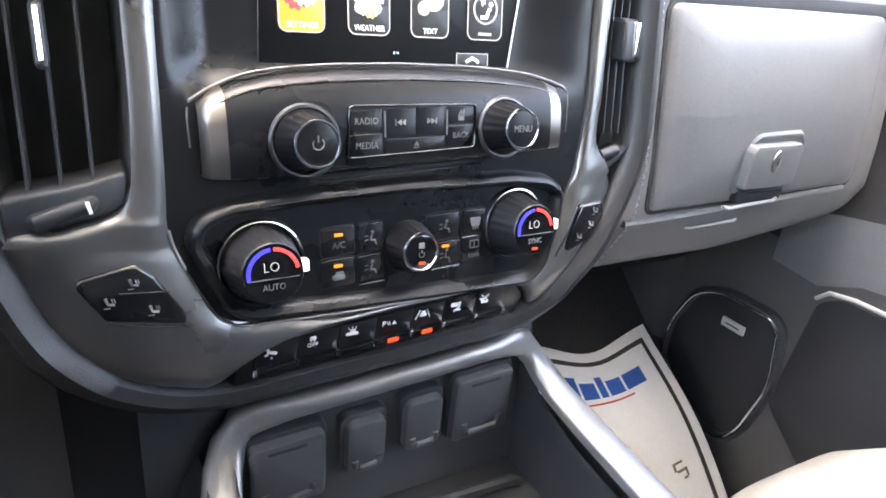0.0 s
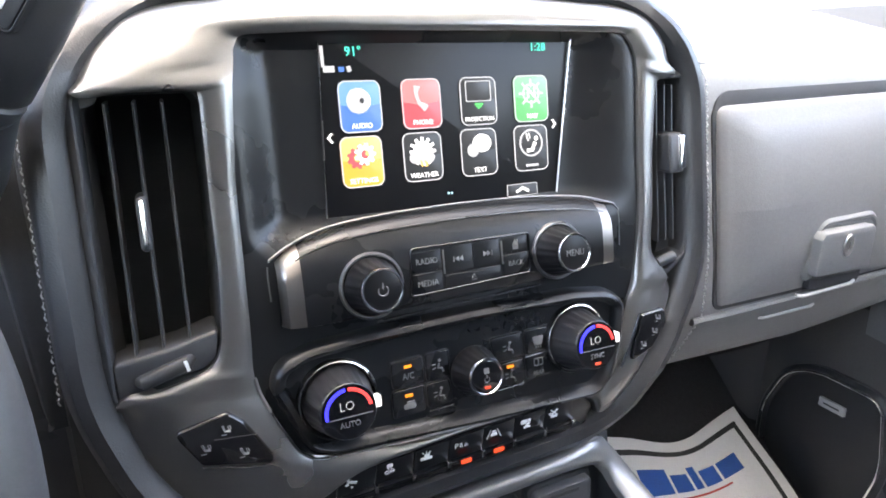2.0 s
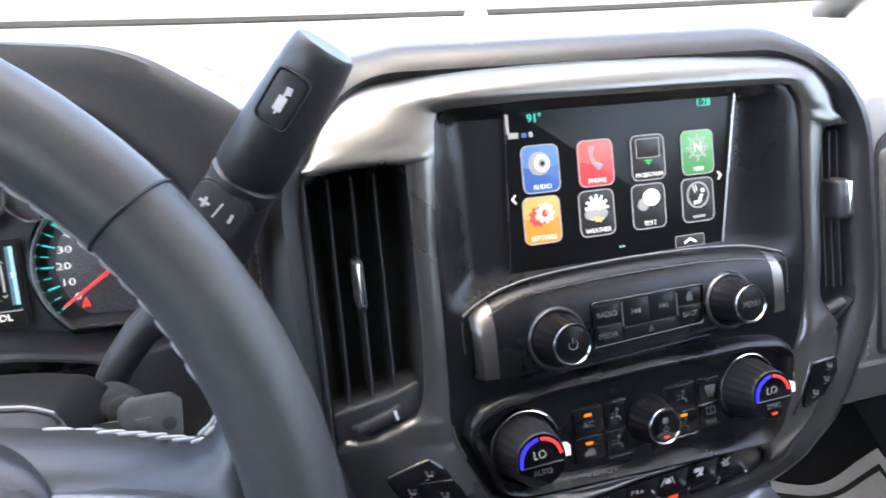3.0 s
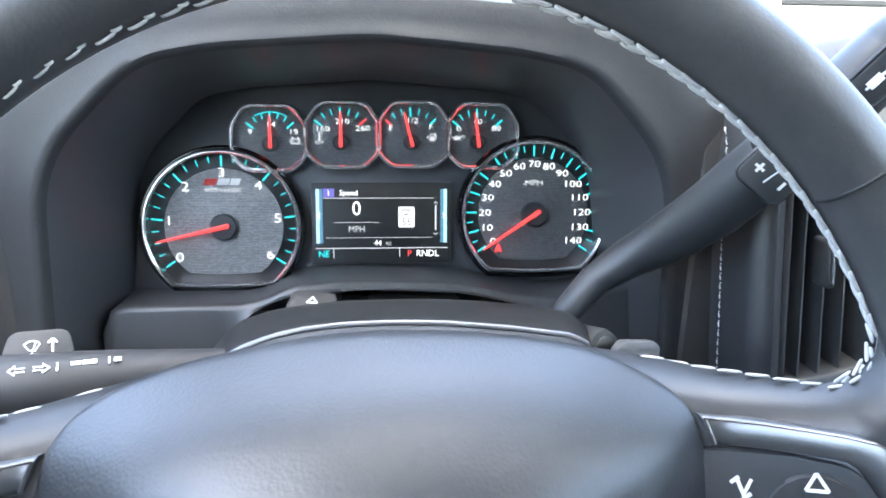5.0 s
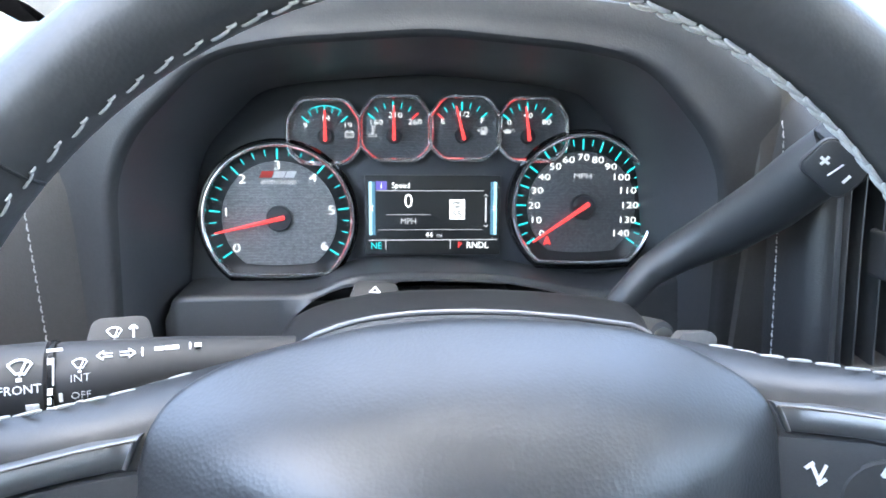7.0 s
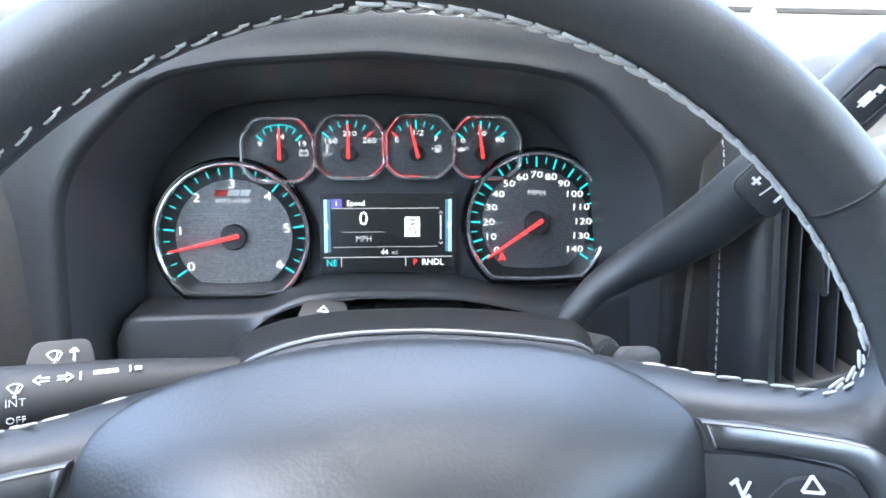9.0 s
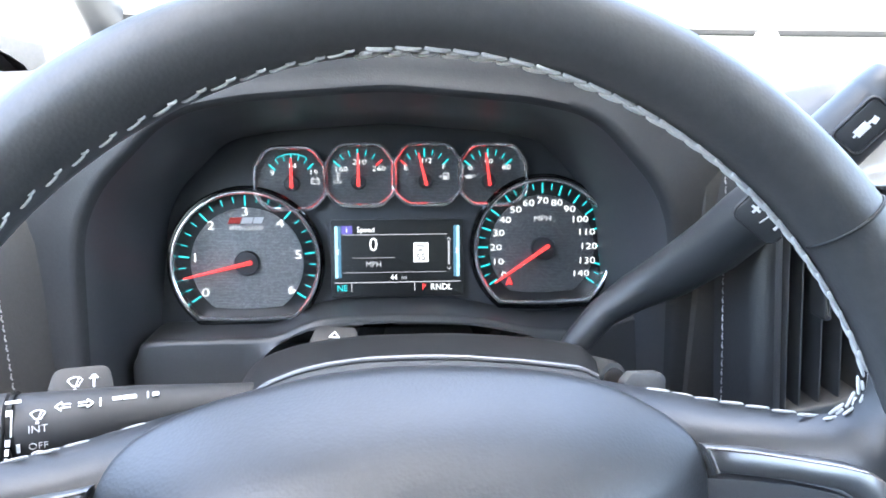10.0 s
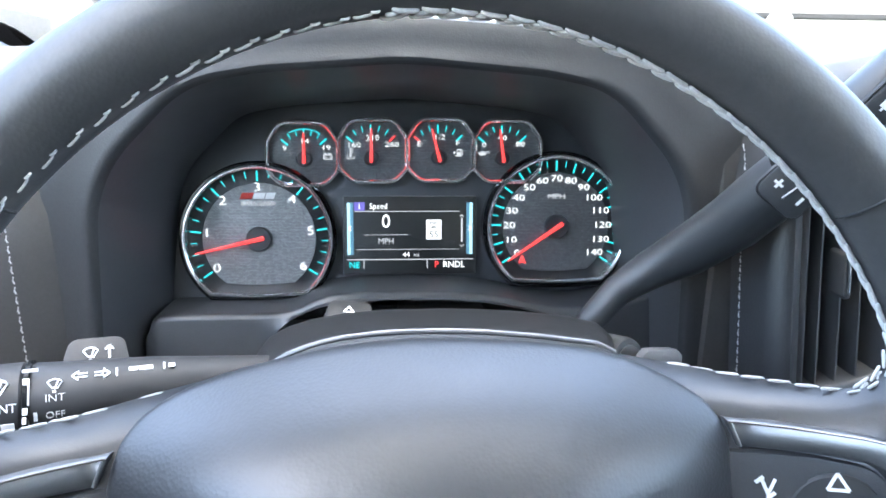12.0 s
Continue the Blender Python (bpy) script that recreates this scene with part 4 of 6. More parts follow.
part("symbol", bars([(-0.0065, 0, 0.0052, 0.0014, 0), (-0.0065, 0, 0.0014, 0.0052, 0), (0.0005, 0, 0.0007, 0.0085, -8), (0.0075, 0, 0.0014, 0.0046, 0)]), WHITEMARK, pmb, m=pmm @ pose(0, -0.0018, 0))

# ---- turn signal lever ----
signal = thing("turn_signal_lever", pose(-0.10, -0.15, 0.74), "black turn signal and wiper lever with white symbols", "signal lever")
a, b = Vector((-0.070, -0.150, 0.743)), Vector((-0.30, -0.224, 0.756))
sp = [a + (b - a) * s for s in (0, 0.12, 0.28, 0.485, 0.49, 0.50, 0.505, 0.9, 0.97)]
part("stalk", tube(sp[:5], [0.010, 0.0125, 0.0160, 0.0180, 0.0172], 28), RUBBER, signal)
part("end_knob", tube(sp[5:], [0.0175, 0.0188, 0.0188, 0.016], 28), RUBBER, signal, "ribbed turning end")


def stalk_pose(s, deg, out):
    """A pose on the lever's skin, deg round from the driver's side towards the top."""
    d = (a - b).normalized()
    n = Vector((0.0, -1, 0.35))
    n = (n - d * n.dot(d)).normalized()
    u = n.cross(d) if n.cross(d).z > 0 else d.cross(n)
    q = n * math.cos(radians(deg)) + u * math.sin(radians(deg))
    w = u * math.cos(radians(deg)) - n * math.sin(radians(deg))
    m = Matrix((d, -q, w)).transposed().to_4x4()
    return Matrix.Translation(a + (b - a) * s + q * out) @ m


def marks(rows, parent, m):
    for r_ in rows:
        part("mark", bars([r_]), WHITEMARK, parent, m=m)


tm2 = stalk_pose(0.385, 22, 0.0) @ pose(0, 0.006, 0.019)
tab = part("flash_tab", plate(rounded([(-0.019, -0.014), (0.017, -0.014), (0.0125, 0.012), (-0.0125, 0.012)], 0.006, 4), -0.004, 0.002, 0.001), RUBBER, signal, m=tm2)


def washer(s_=1.0):
    """A windscreen fan with its blade."""
    fan = [(0.0075 * s_ * math.cos(radians(a_)), 0, s_ * (-0.0045 + 0.0095 * math.sin(radians(a_)))) for a_ in range(130, 45, -10)]
    low = [(0.0026 * s_ * math.cos(radians(a_)), 0, s_ * (-0.0045 + 0.0030 * math.sin(radians(a_)))) for a_ in range(45, 135, 15)]
    return merge(tube(fan + low + [fan[0]], 0.00055 * s_, 6), bars([(0.0012 * s_, 0.0006 * s_, 0.0008 * s_, 0.0075 * s_, -18), (0, -0.0046 * s_, 0.0022 * s_, 0.0016 * s_, 0)]))


part("symbol", washer(0.7), WHITEMARK, tab, m=tm2 @ pose(-0.003, -0.0022, 0.003))
marks([(0.0055, 0.0005, 0.0010, 0.006, 0), (0.0045, 0.0030, 0.0026, 0.0009, 50), (0.0065, 0.0030, 0.0026, 0.0009, -50)], tab, m=tm2 @ pose(0, -0.0022, 0.003))
marks([(-0.0065, 0.0009, 0.004, 0.0006, 0), (-0.0065, -0.0009, 0.004, 0.0006, 0), (-0.0095, 0.0012, 0.0036, 0.0007, 42), (-0.0095, -0.0012, 0.0036, 0.0007, -42), (0.0005, 0.0009, 0.004, 0.0006, 0), (0.0005, -0.0009, 0.004, 0.0006, 0), (0.0035, 0.0012, 0.0036, 0.0007, -42), (0.0035, -0.0012, 0.0036, 0.0007, 42), (0.0078, 0, 0.0007, 0.0045, 0)], signal, m=stalk_pose(0.375, 40, 0.0172))
marks([(-0.005, 0, 0.006, 0.0024, 0), (-0.0105, 0, 0.004, 0.0022, 0), (0.003, 0, 0.0008, 0.004, 0), (0.0065, 0, 0.0030, 0.0024, 0)], signal, m=stalk_pose(0.27, 46, 0.0162))
marks([(-0.0050, 0.002, 0.0026, 0.012, 0), (-0.0052, -0.0065, 0.0019, 0.003, 0), (-0.0054, -0.0105, 0.0015, 0.003, 0), (-0.0056, -0.0140, 0.0011, 0.002, 0), (-0.0035, 0.0115, 0.0062, 0.0014, 0)], signal, m=stalk_pose(0.472, 14, 0.0181))
part("symbol", washer(0.62), WHITEMARK, signal, m=stalk_pose(0.447, 26, 0.0181))
for t, deg, s_ in (("INT", 8, 0.0050), ("OFF", -16, 0.0046)):
    part("lettering", words(t, s_, weight=-0.0001), WHITEMARK, signal, m=stalk_pose(0.446, deg, 0.0182))
part("symbol", washer(0.55), WHITEMARK, signal, m=stalk_pose(0.447, -32, 0.0182))
part("symbol", bars([(0, 0, 0.0014, 0.004, 0)]), WHITEMARK, signal, m=stalk_pose(0.478, -16, 0.0182))
part("lettering", words("FRONT", 0.0054, wide=0.92), WHITEMARK, signal, m=stalk_pose(0.540, 0, 0.0191))
part("symbol", washer(0.95), WHITEMARK, signal, m=stalk_pose(0.540, 26, 0.0191))
part("symbol", bars([(0, 0, 0.0050, 0.0026, 0)]), WHITEMARK, signal, m=stalk_pose(0.522, -24, 0.0191))
part("knob_ring", tube([a + (b - a) * 0.490, a + (b - a) * 0.498], 0.0192, 28), PANEL, signal)

# ---- steering wheel ----
WP = pose(-0.0023, -0.2776, 0.7339, -17.2, 0, 0) @ pose(0, 0, 0, 0, -1.5, 0)
wheel = thing("steering_wheel", WP, "black leather steering wheel with pale baseball stitching and silver trim", "steering wheel")
RIMP = pose(0.0062, -0.2876, 0.7446, -16.13, 0, 2.04)
RC, RM = 0.2002, 0.0161


def rim_point(theta, phi, r=None):
    """theta: round the wheel from its right; phi: round the rim's section, 0 outwards, 90 towards the driver."""
    t, p = radians(theta), radians(phi)
    q = RC + (r or RM) * math.cos(p)
    return Vector((q * math.cos(t), -(r or RM) * 1.02 * math.sin(p), q * math.sin(t)))


rings = []
for i in range(120):
    th = 3 * i
    rings.append([rim_point(th, 360 * k / 18) for k in range(18)])
rings.append(rings[0])
bm = skin(rings)
bmesh.ops.remove_doubles(bm, verts=bm.verts, dist=1e-6)
rim = part("rim", smooth(bm), RIMSKIN, wheel, m=RIMP)
for th in (37, 141):
    part("rim_seam", tube([rim_point(th, p, RM + 0.0002) for p in range(-10, 200, 15)], 0.0007, 6), RUBBER, rim, m=RIMP)

# hub and spokes are dished away from the driver, most at the middle
EYE_SIDE = Vector((-0.0105, -0.235, 0.104))


def dish(p):
    p = Vector(p)
    k = lerp(abs(p.x), [0.0, 0.11, 0.142, 0.157, 0.17, 0.188, 0.3], [1.19, 1.19, 1.11, 1.07, 1.035, 1.0, 1.0])
    return EYE_SIDE + (p - EYE_SIDE) * k


def dished(bm):
    for v in bm.verts:
        v.co = dish(v.co)
    return bm


# airbag cover
def flowing(pts, n=8):
    """A closed smooth curve through points."""
    out = []
    N_ = len(pts)
    for i in range(N_):
        p0, p1, p2, p3 = (Vector(pts[(i + k) % N_]) for k in (-1, 0, 1, 2))
        for k in range(n):
            t = k / n
            out.append(tuple(0.5 * (2 * p1 + (p2 - p0) * t + (2 * p0 - 5 * p1 + 4 * p2 - p3) * t * t + (3 * p1 - p0 - 3 * p2 + p3) * t ** 3)))
    return out


def flowing_line(pts, n=5):
    """An open smooth curve through points."""
    q = [tuple(2 * a_ - b_ for a_, b_ in zip(pts[0], pts[1]))] + list(pts) + [tuple(2 * a_ - b_ for a_, b_ in zip(pts[-1], pts[-2]))]
    return flowing(q, n)[n:n * len(pts) + 1]


o = flowing([(-0.1029, -0.0779), (-0.0006, -0.0846), (0.1005, -0.0779), (0.1066, -0.023), (0.1062, 0.0263), (0.1045, 0.0415), (0.1000, 0.0508), (0.0898, 0.0589), (0.0755, 0.0661), (0.0566, 0.0717), (0.033, 0.075), (0.0, 0.077), (-0.028, 0.0757), (-0.0475, 0.0729), (-0.0664, 0.0692), (-0.0829, 0.064), (-0.0946, 0.0576), (-0.1009, 0.0502), (-0.1046, 0.0396), (-0.1065, 0.0263), (-0.1086, -0.023)])


COVER_S = [0.0, 0.3297, 0.4218, 0.4832, 0.5477, 0.6091, 0.6675, 0.7278, 0.7882, 0.8466, 0.9029, 0.9541, 1.0001]
COVER_OUT = [0.0568, 0.0564, 0.0552, 0.0535, 0.051, 0.0476, 0.0434, 0.0384, 0.0325, 0.0262, 0.0195, 0.0127, 0.006]


def cover_out(s, z):
    """How far the cover stands out: a level shelf from its top edge that rounds down, and gentler flanks clear of the spokes."""
    w = ease((z - 0.040) / 0.034)
    return w * lerp(s, COVER_S, COVER_OUT) + (1 - w) * (0.0185 + 0.0383 * (1 - s ** 2.2))


rings = [[(x * 0.985, 0.012, -0.005 + (z + 0.005) * 0.985) for x, z in o], [(x * 0.998, 0.000, -0.005 + (z + 0.005) * 0.998) for x, z in o]]
for s, drop in ((1.0, 0.0044), (0.998, 0.0022), (0.994, 0.0008)) + tuple((q, 0.0) for q in (0.985, 0.97, 0.955, 0.9378, 0.915, 0.889, 0.86, 0.8244, 0.79, 0.75, 0.70, 0.652, 0.6, 0.54, 0.46, 0.387, 0.27, 0.161, 0.08, 0.03)):
    rings.append([(x * s, drop - cover_out(s, z), -0.005 + (z + 0.005) * s) for x, z in o])
part("airbag_cover", dished(skin(rings, cap1=True)), AIRBAG, wheel, "black leather-grained airbag cover", m=WP)

# spokes, side trims and button pods; the left spoke's upper edge runs a little lower
LOWX, LOWZ = [0.06, 0.115, 0.142, 0.157, 0.172], [0.0010, 0.0015, 0.0015, 0.0008, 0.0]
for sx in (1, -1):
    prof_top = [(0.0645, 0.0690), (0.0915, 0.0630), (0.1235, 0.0556), (0.1500, 0.0500), (0.1650, 0.0472), (0.1800, 0.0487), (0.1880, 0.0580), (0.1905, 0.0740)]
    if sx < 0:
        prof_top = [(x, z - lerp(x, LOWX, LOWZ)) for x, z in prof_top]
    prof_bot = [(0.060, -0.03), (0.085, -0.03), (0.115, -0.03), (0.142, -0.03), (0.165, -0.032), (0.185, -0.04), (0.20, -0.055), (0.208, -0.07)]
    rings = []
    for (xt, zt), (xb, zb), flat in zip(prof_top, prof_bot, (1, 1, 1, 0.95, 0.88, 0.74, 0.56, 0.40)):
        ring = []
        for k, (s, out) in enumerate(((0.03, -0.014), (0, -0.0105), (0.008, -0.0075), (0.04, 0.0), (0.10, 0.0085), (0.18, 0.0135), (0.5, 0.016), (0.9, 0.014), (1, 0.004), (1, -0.012))):
            ring.append((sx * (xt + (xb - xt) * s), -out * flat, zt + (zb - zt) * s))
        rings.append(ring)
    part("spoke", dished(skin(rings, cap0=True, cap1=True)), LEATHER, wheel, m=WP)
    above = flowing_line([(0.1040, 0.0460), (0.125, 0.0424), (0.140, 0.0394), (0.155, 0.0362), (0.166, 0.0332), (0.1745, 0.0275), (0.180, 0.018), (0.183, 0.0), (0.186, -0.06)])
    below = flowing_line([(0.1082, 0.0360), (0.126, 0.0331), (0.138, 0.0308), (0.150, 0.0280), (0.158, 0.0258), (0.165, 0.0210), (0.1695, 0.014), (0.1722, 0.0), (0.176, -0.06)])
    rings = [[(sx * (x0 + (x1 - x0) * q), -out, z0 + (z1 - z0) * q) for q, out in ((0, 0.004), (0, 0.0178), (0.05, 0.0190), (0.14, 0.0195), (0.5, 0.0199), (0.86, 0.0195), (0.95, 0.0190), (1, 0.0178), (1, 0.004))] for (x0, z0), (x1, z1) in zip(above, below)]
    part("spoke_trim", dished(skin(rings, closed=False, cap0=True)), TRIMGREY, wheel, "satin metallic spoke trim", m=WP)
    o = [(sx * x, z) for x, z in rounded([(0.1000, -0.06), (0.1000, 0.0352), (0.138, 0.0300), (0.1615, 0.0237), (0.1712, 0.009), (0.175, -0.06)], [0.001, 0.001, 0.02, 0.02, 0.02, 0.003], 4)]
    part("trim_edge", tube([dish((sx * x, -0.0198, z)) for x, z in ((0.1045, 0.0452), (0.125, 0.0418), (0.140, 0.0388), (0.155, 0.0356), (0.166, 0.0325))], 0.00055, 8), CAPTRIM, wheel, "bright thin edge", m=WP)
    part("inner_edge", tube([dish((sx * x, -0.0196, z)) for x, z in ((0.1050, 0.0450), (0.1068, 0.0406), (0.1084, 0.0362))], 0.0009, 8), BRIGHT, wheel, "bright thin edge", m=WP)
    part("pod_edge", tube([dish((sx * x, -0.0186, z)) for x, z in ((0.1086, 0.0345), (0.1090, 0.0240), (0.1090, 0.005), (0.1085, -0.04))], 0.0009, 8), RINGMETAL, wheel, "bright thin edge", m=WP)
    pod = part("button_pod", dished(plate(o, 0.0, 0.0180, 0.002)), MATTE, wheel, m=WP)
    dial = WP @ pose(sx * 0.1598, 0.0030, -0.002, 0, 0, -sx * 27.5)
    part("rocker", lathe([(0.018, 0.0), (0.018, 0.0012), (0.017, 0.0022), (0.001, 0.0022)], 32), RUBBER, pod, m=dial)
    part("symbol", bars([(0, 0.0006, 0.0075, 0.0012, 0), (-0.0019, 0.0038, 0.0075, 0.0012, 60), (0.0019, 0.0038, 0.0075, 0.0012, -60)]), WHITEMARK, pod, m=dial @ pose(0, -0.0024, 0.0115))
    part("symbol", bars([(0, 0, 0.0014, 0.009, 20), (0.0025, 0.001, 0.0012, 0.006, -25), (-0.002, 0.003, 0.004, 0.0014, 40), (0.002, -0.003, 0.004, 0.0014, 40)]), WHITEMARK, pod, m=WP @ pose(sx * 0.1365, 0.0136, 0.0085, 0, 0, -sx * 31.4))

# baseball stitching along the inside of the rim and the spokes' upper edges
def stitch_mesh(strands, r):
    """One repeat of the stitching: strands of thread lying on the leather, their ends sunk into it."""
    me = bpy.data.meshes.new("stitch")
    strand = []
    for x0, z0, x1, z1 in strands:
        at = [(x0 + (x1 - x0) * q, y, z0 + (z1 - z0) * q) for q, y in ((0, 0.0003), (0.05, 0.0), (0.2, -0.0003), (0.5, -0.0004), (0.8, -0.0003), (0.95, 0.0), (1, 0.0003))]
        strand.append(tube(at, [r * 0.4, r * 0.8, r, r * 1.05, r, r * 0.8, r * 0.4], 7))
    bm = merge(*strand)
    for f in bm.faces:
        f.smooth = True
    bm.to_mesh(me)
    bm.free()
    me.materials.append(THREAD)
    return me


braid = stitch_mesh([(0.0050, 0.0034, -0.0046, 0.0012), (0.0010, -0.0022, -0.0086, -0.0002), (0.0030, 0.0012, -0.0016, -0.0004)], 0.00092)
sparse = stitch_mesh([(0.0040, 0.0010, -0.0030, -0.0002), (-0.0022, -0.0014, -0.0054, -0.0012)], 0.00058)
running = stitch_mesh([(-0.0054, 0.0, 0.0054, 0.0003)], 0.00075)


def sew(p, n, d, me, at, size=1.0):
    n, d = n.normalized(), d.normalized()
    d = (d - n * d.dot(n)).normalized()
    m = Matrix((d, -n, d.cross(-n))).transposed().to_4x4()
    part("stitch", me, THREAD, rim, m=at @ Matrix.Translation(p) @ m @ Matrix.Scale(size, 4))


def seam_phi(th):
    """Where the seam runs round the rim's section: it turns away from the driver towards the right."""
    return 179.2 + 28.5 * (90 - th) / 60


th = 22.0
while th < 164:
    ph = seam_phi(max(th, 30)) + (-4 if th < 100 else 3)
    p = rim_point(th, ph, RM + 0.0003 + 0.0010 * ease((85 - th) / 30))
    sew(p, rim_point(th, ph, RM + 0.004) - p, Vector((-math.sin(radians(th)), 0, math.cos(radians(th)))), braid if th < 98 else sparse, RIMP, 0.95 if th < 60 else 1.0 if th < 120 else 0.8)
    th += 2.75 if th < 60 else 3.22
CORNER = [(0.1885, 0.0762), (0.1902, 0.0690), (0.1896, 0.0615), (0.1866, 0.0540), (0.1806, 0.0490), (0.1725, 0.0468)]
UPPER = [(0.1690, 0.0466), (0.1585, 0.0484), (0.1470, 0.0508), (0.1356, 0.0532), (0.1250, 0.0553), (0.1145, 0.0574), (0.1040, 0.0600), (0.0960, 0.0620)]
for sx in (1, -1):
    for row, me, size in ((CORNER, braid, 0.78), (UPPER, running, 1.0)):
        for (x0, z0), (x1, z1) in zip(row, row[1:]):
            low = lerp(x0, LOWX, LOWZ) if sx < 0 else 0.0
            q = dish((sx * (x0 + x1) / 2, 0.0080, (z0 + z1) / 2 - low))
            sew(q, Vector((-0.3 * sx if me is braid else 0, -0.9, 0.35)), Vector((sx * (x0 - x1), 0, z0 - z1)), me, WP, size)

# ---- touchscreen ----
SC = on_stack(0.4375, 0.8275, -0.0095)
tscreen = thing("touchscreen", SC, "lit dash touchscreen showing eight app tiles", "touchscreen")
glass = part("screen_glass", plate(rounded([(-0.0840, -0.056), (0.0835, -0.056), (0.1020, 0.056), (-0.0785, 0.056)], 0.002, 4), -0.006, 0.0, 0.0008), SCREEN, tscreen, m=SC)
# the right tube is silver to draw the light caught by the tray's crease
for x0, x1, edge_mat in ((-0.0840, -0.0788, DARKTRIM), (0.0838, 0.1015, BRIGHT)):
    part("side_edge", tube([SC @ Vector((x0, -0.0012, -0.054)), SC @ Vector((x1, -0.0012, 0.053))], 0.0006, 6), edge_mat, tscreen)


def sp(x, z, out=0.0004):
    """A pose on the screen for a point of the stack."""
    return SC @ pose(x - 0.4375, -out, (z - 0.8275) / 0.983)


def disc(r, x=0.0, z=0.0, n=20, out=0.0003):
    return plate(circle(r, n, x, z), -0.0002, out, 0.0001)


def petals(r, r0, n, w):
    return [(0.5 * (r + r0) * math.cos(2 * math.pi * k / n), 0.5 * (r + r0) * math.sin(2 * math.pi * k / n), r - r0, w, 360 * k / n) for k in range(n)]


TILE_GLOSS = {T_BLUE.name: glow("blue tile sheen", (0.10, 0.22, 0.52), 0.6), T_RED.name: glow("red tile sheen", (0.70, 0.16, 0.17), 0.55), T_GREEN.name: glow("green tile sheen", (0.16, 0.48, 0.24), 0.5), T_ORANGE.name: glow("orange tile sheen", (0.88, 0.48, 0.16), 0.48), T_BLACK.name: glow("black tile sheen", (0.035, 0.037, 0.042), 0.4)}
tiles = [("AUDIO", T_BLUE, 0, 0), ("PHONE", T_RED, 1, 0), ("PROJECTION", T_BLACK, 2, 0), ("NAV", T_GREEN, 3, 0), ("SETTINGS", T_ORANGE, 0, 1), ("WEATHER", T_BLACK, 1, 1), ("TEXT", T_BLACK, 2, 1), ("", T_BLACK, 3, 1)]
for txt, mt, c, r in tiles:
    cx, cz = 0.3815 + 0.0410 * c - (0.0020 if r else 0), 0.8392 - 0.0330 * r
    m = sp(cx, cz)
    o = rrect(0.0272, 0.0315, 0.005)
    t = part("app_tile", plate(o, -0.0002, 0.0003, 0.0001), mt, tscreen, m=m)
    part("tile_edge", frame_ring(o, inset(o, 0.0008), 0.0, 0.0006, bevel=0.0001), G_GREY, t, m=m)
    gl = rounded([(-0.0126, 0.0015), (0.0, -0.0010), (0.0126, 0.0015), (0.0126, 0.0148), (-0.0126, 0.0148)], [0.0003, 0.02, 0.0003, 0.0042, 0.0042], 5)
    part("tile_gloss", plate(gl, 0.0002, 0.00045, 0.00005), TILE_GLOSS[mt.name], t, m=m)
    up = m @ pose(0, -0.0004, 0.0035)
    if txt == "AUDIO":
        part("glyph", merge(disc(0.0078, -0.001, 0), plate(rrect(0.006, 0.014, 0.003, -0.004, 0), 0, 0.0004, 0.0001)), G_GREY, t, m=up)
        part("glyph", disc(0.0056, 0.001, 0, out=0.0006), G_WHITE, t, m=up)
        part("glyph", disc(0.0034, 0.001, 0, out=0.0008), G_GREY, t, m=up)
        part("glyph", disc(0.0016, 0.001, 0, out=0.001), T_BLACK, t, m=up)
    elif txt == "PHONE":
        part("glyph", tube([(-0.003, -0.0006, 0.0075), (-0.0038, -0.0006, 0.003), (-0.002, -0.0006, -0.003), (0.0025, -0.0006, -0.0065)], [0.0022, 0.0013, 0.0013, 0.0024], 8, squash=1.0), G_GREY, t, m=up)
    elif txt == "PROJECTION":
        part("glyph", frame_ring(rrect(0.019, 0.0135, 0.001, 0, 0.003), rrect(0.0178, 0.0123, 0.0008, 0, 0.003), 0, 0.0005, bevel=0.0001), G_GREY, t, m=up)
        part("glyph", bars([(0, -0.0055, 0.006, 0.0009, 0), (0, -0.0068, 0.0038, 0.0008, 0), (0, -0.0079, 0.0016, 0.0008, 0)]), G_GREEN, t, m=up)
    elif txt == "NAV":
        part("glyph", merge(bars(petals(0.0098, 0.0046, 8, 0.0016)), frame_ring(circle(0.0068), circle(0.0056), 0, 0.0004, bevel=0.0001)), G_GREY, t, m=up)
        part("glyph", words("N", 0.0095), G_WHITE, t, m=up @ pose(0, -0.0006, 0))
    elif txt == "SETTINGS":
        part("glyph", merge(bars(petals(0.0068, 0.003, 9, 0.0022)), frame_ring(circle(0.0056), circle(0.0024), 0, 0.0004, bevel=0.0001)), T_RED, t, m=up @ pose(-0.003, 0, -0.001))
        part("glyph", merge(bars(petals(0.0068, 0.003, 9, 0.0020)), frame_ring(circle(0.0052), circle(0.0028), 0, 0.0005, bevel=0.0001)), G_WHITE, t, m=up @ pose(0.002, -0.0004, 0.001))
    elif txt == "WEATHER":
        part("glyph", merge(bars(petals(0.0092, 0.004, 12, 0.002)), disc(0.0066, out=0.0004)), G_WHITE, t, m=up)
        part("glyph", merge(disc(0.0035, -0.006, -0.004, out=0.0006), disc(0.004, -0.001, -0.0045, out=0.0006), disc(0.0034, 0.0045, -0.004, out=0.0006)), G_GREY, t, m=up)
        part("glyph", bars([(-0.0015, -0.0075, 0.0012, 0.004, 20), (0.0015, -0.0078, 0.0012, 0.004, 20)], 0.0008), T_YELLOW, t, m=up)
    elif txt == "TEXT":
        part("glyph", disc(0.0044, -0.0045, -0.002, out=0.0004), G_GREY, t, m=up)
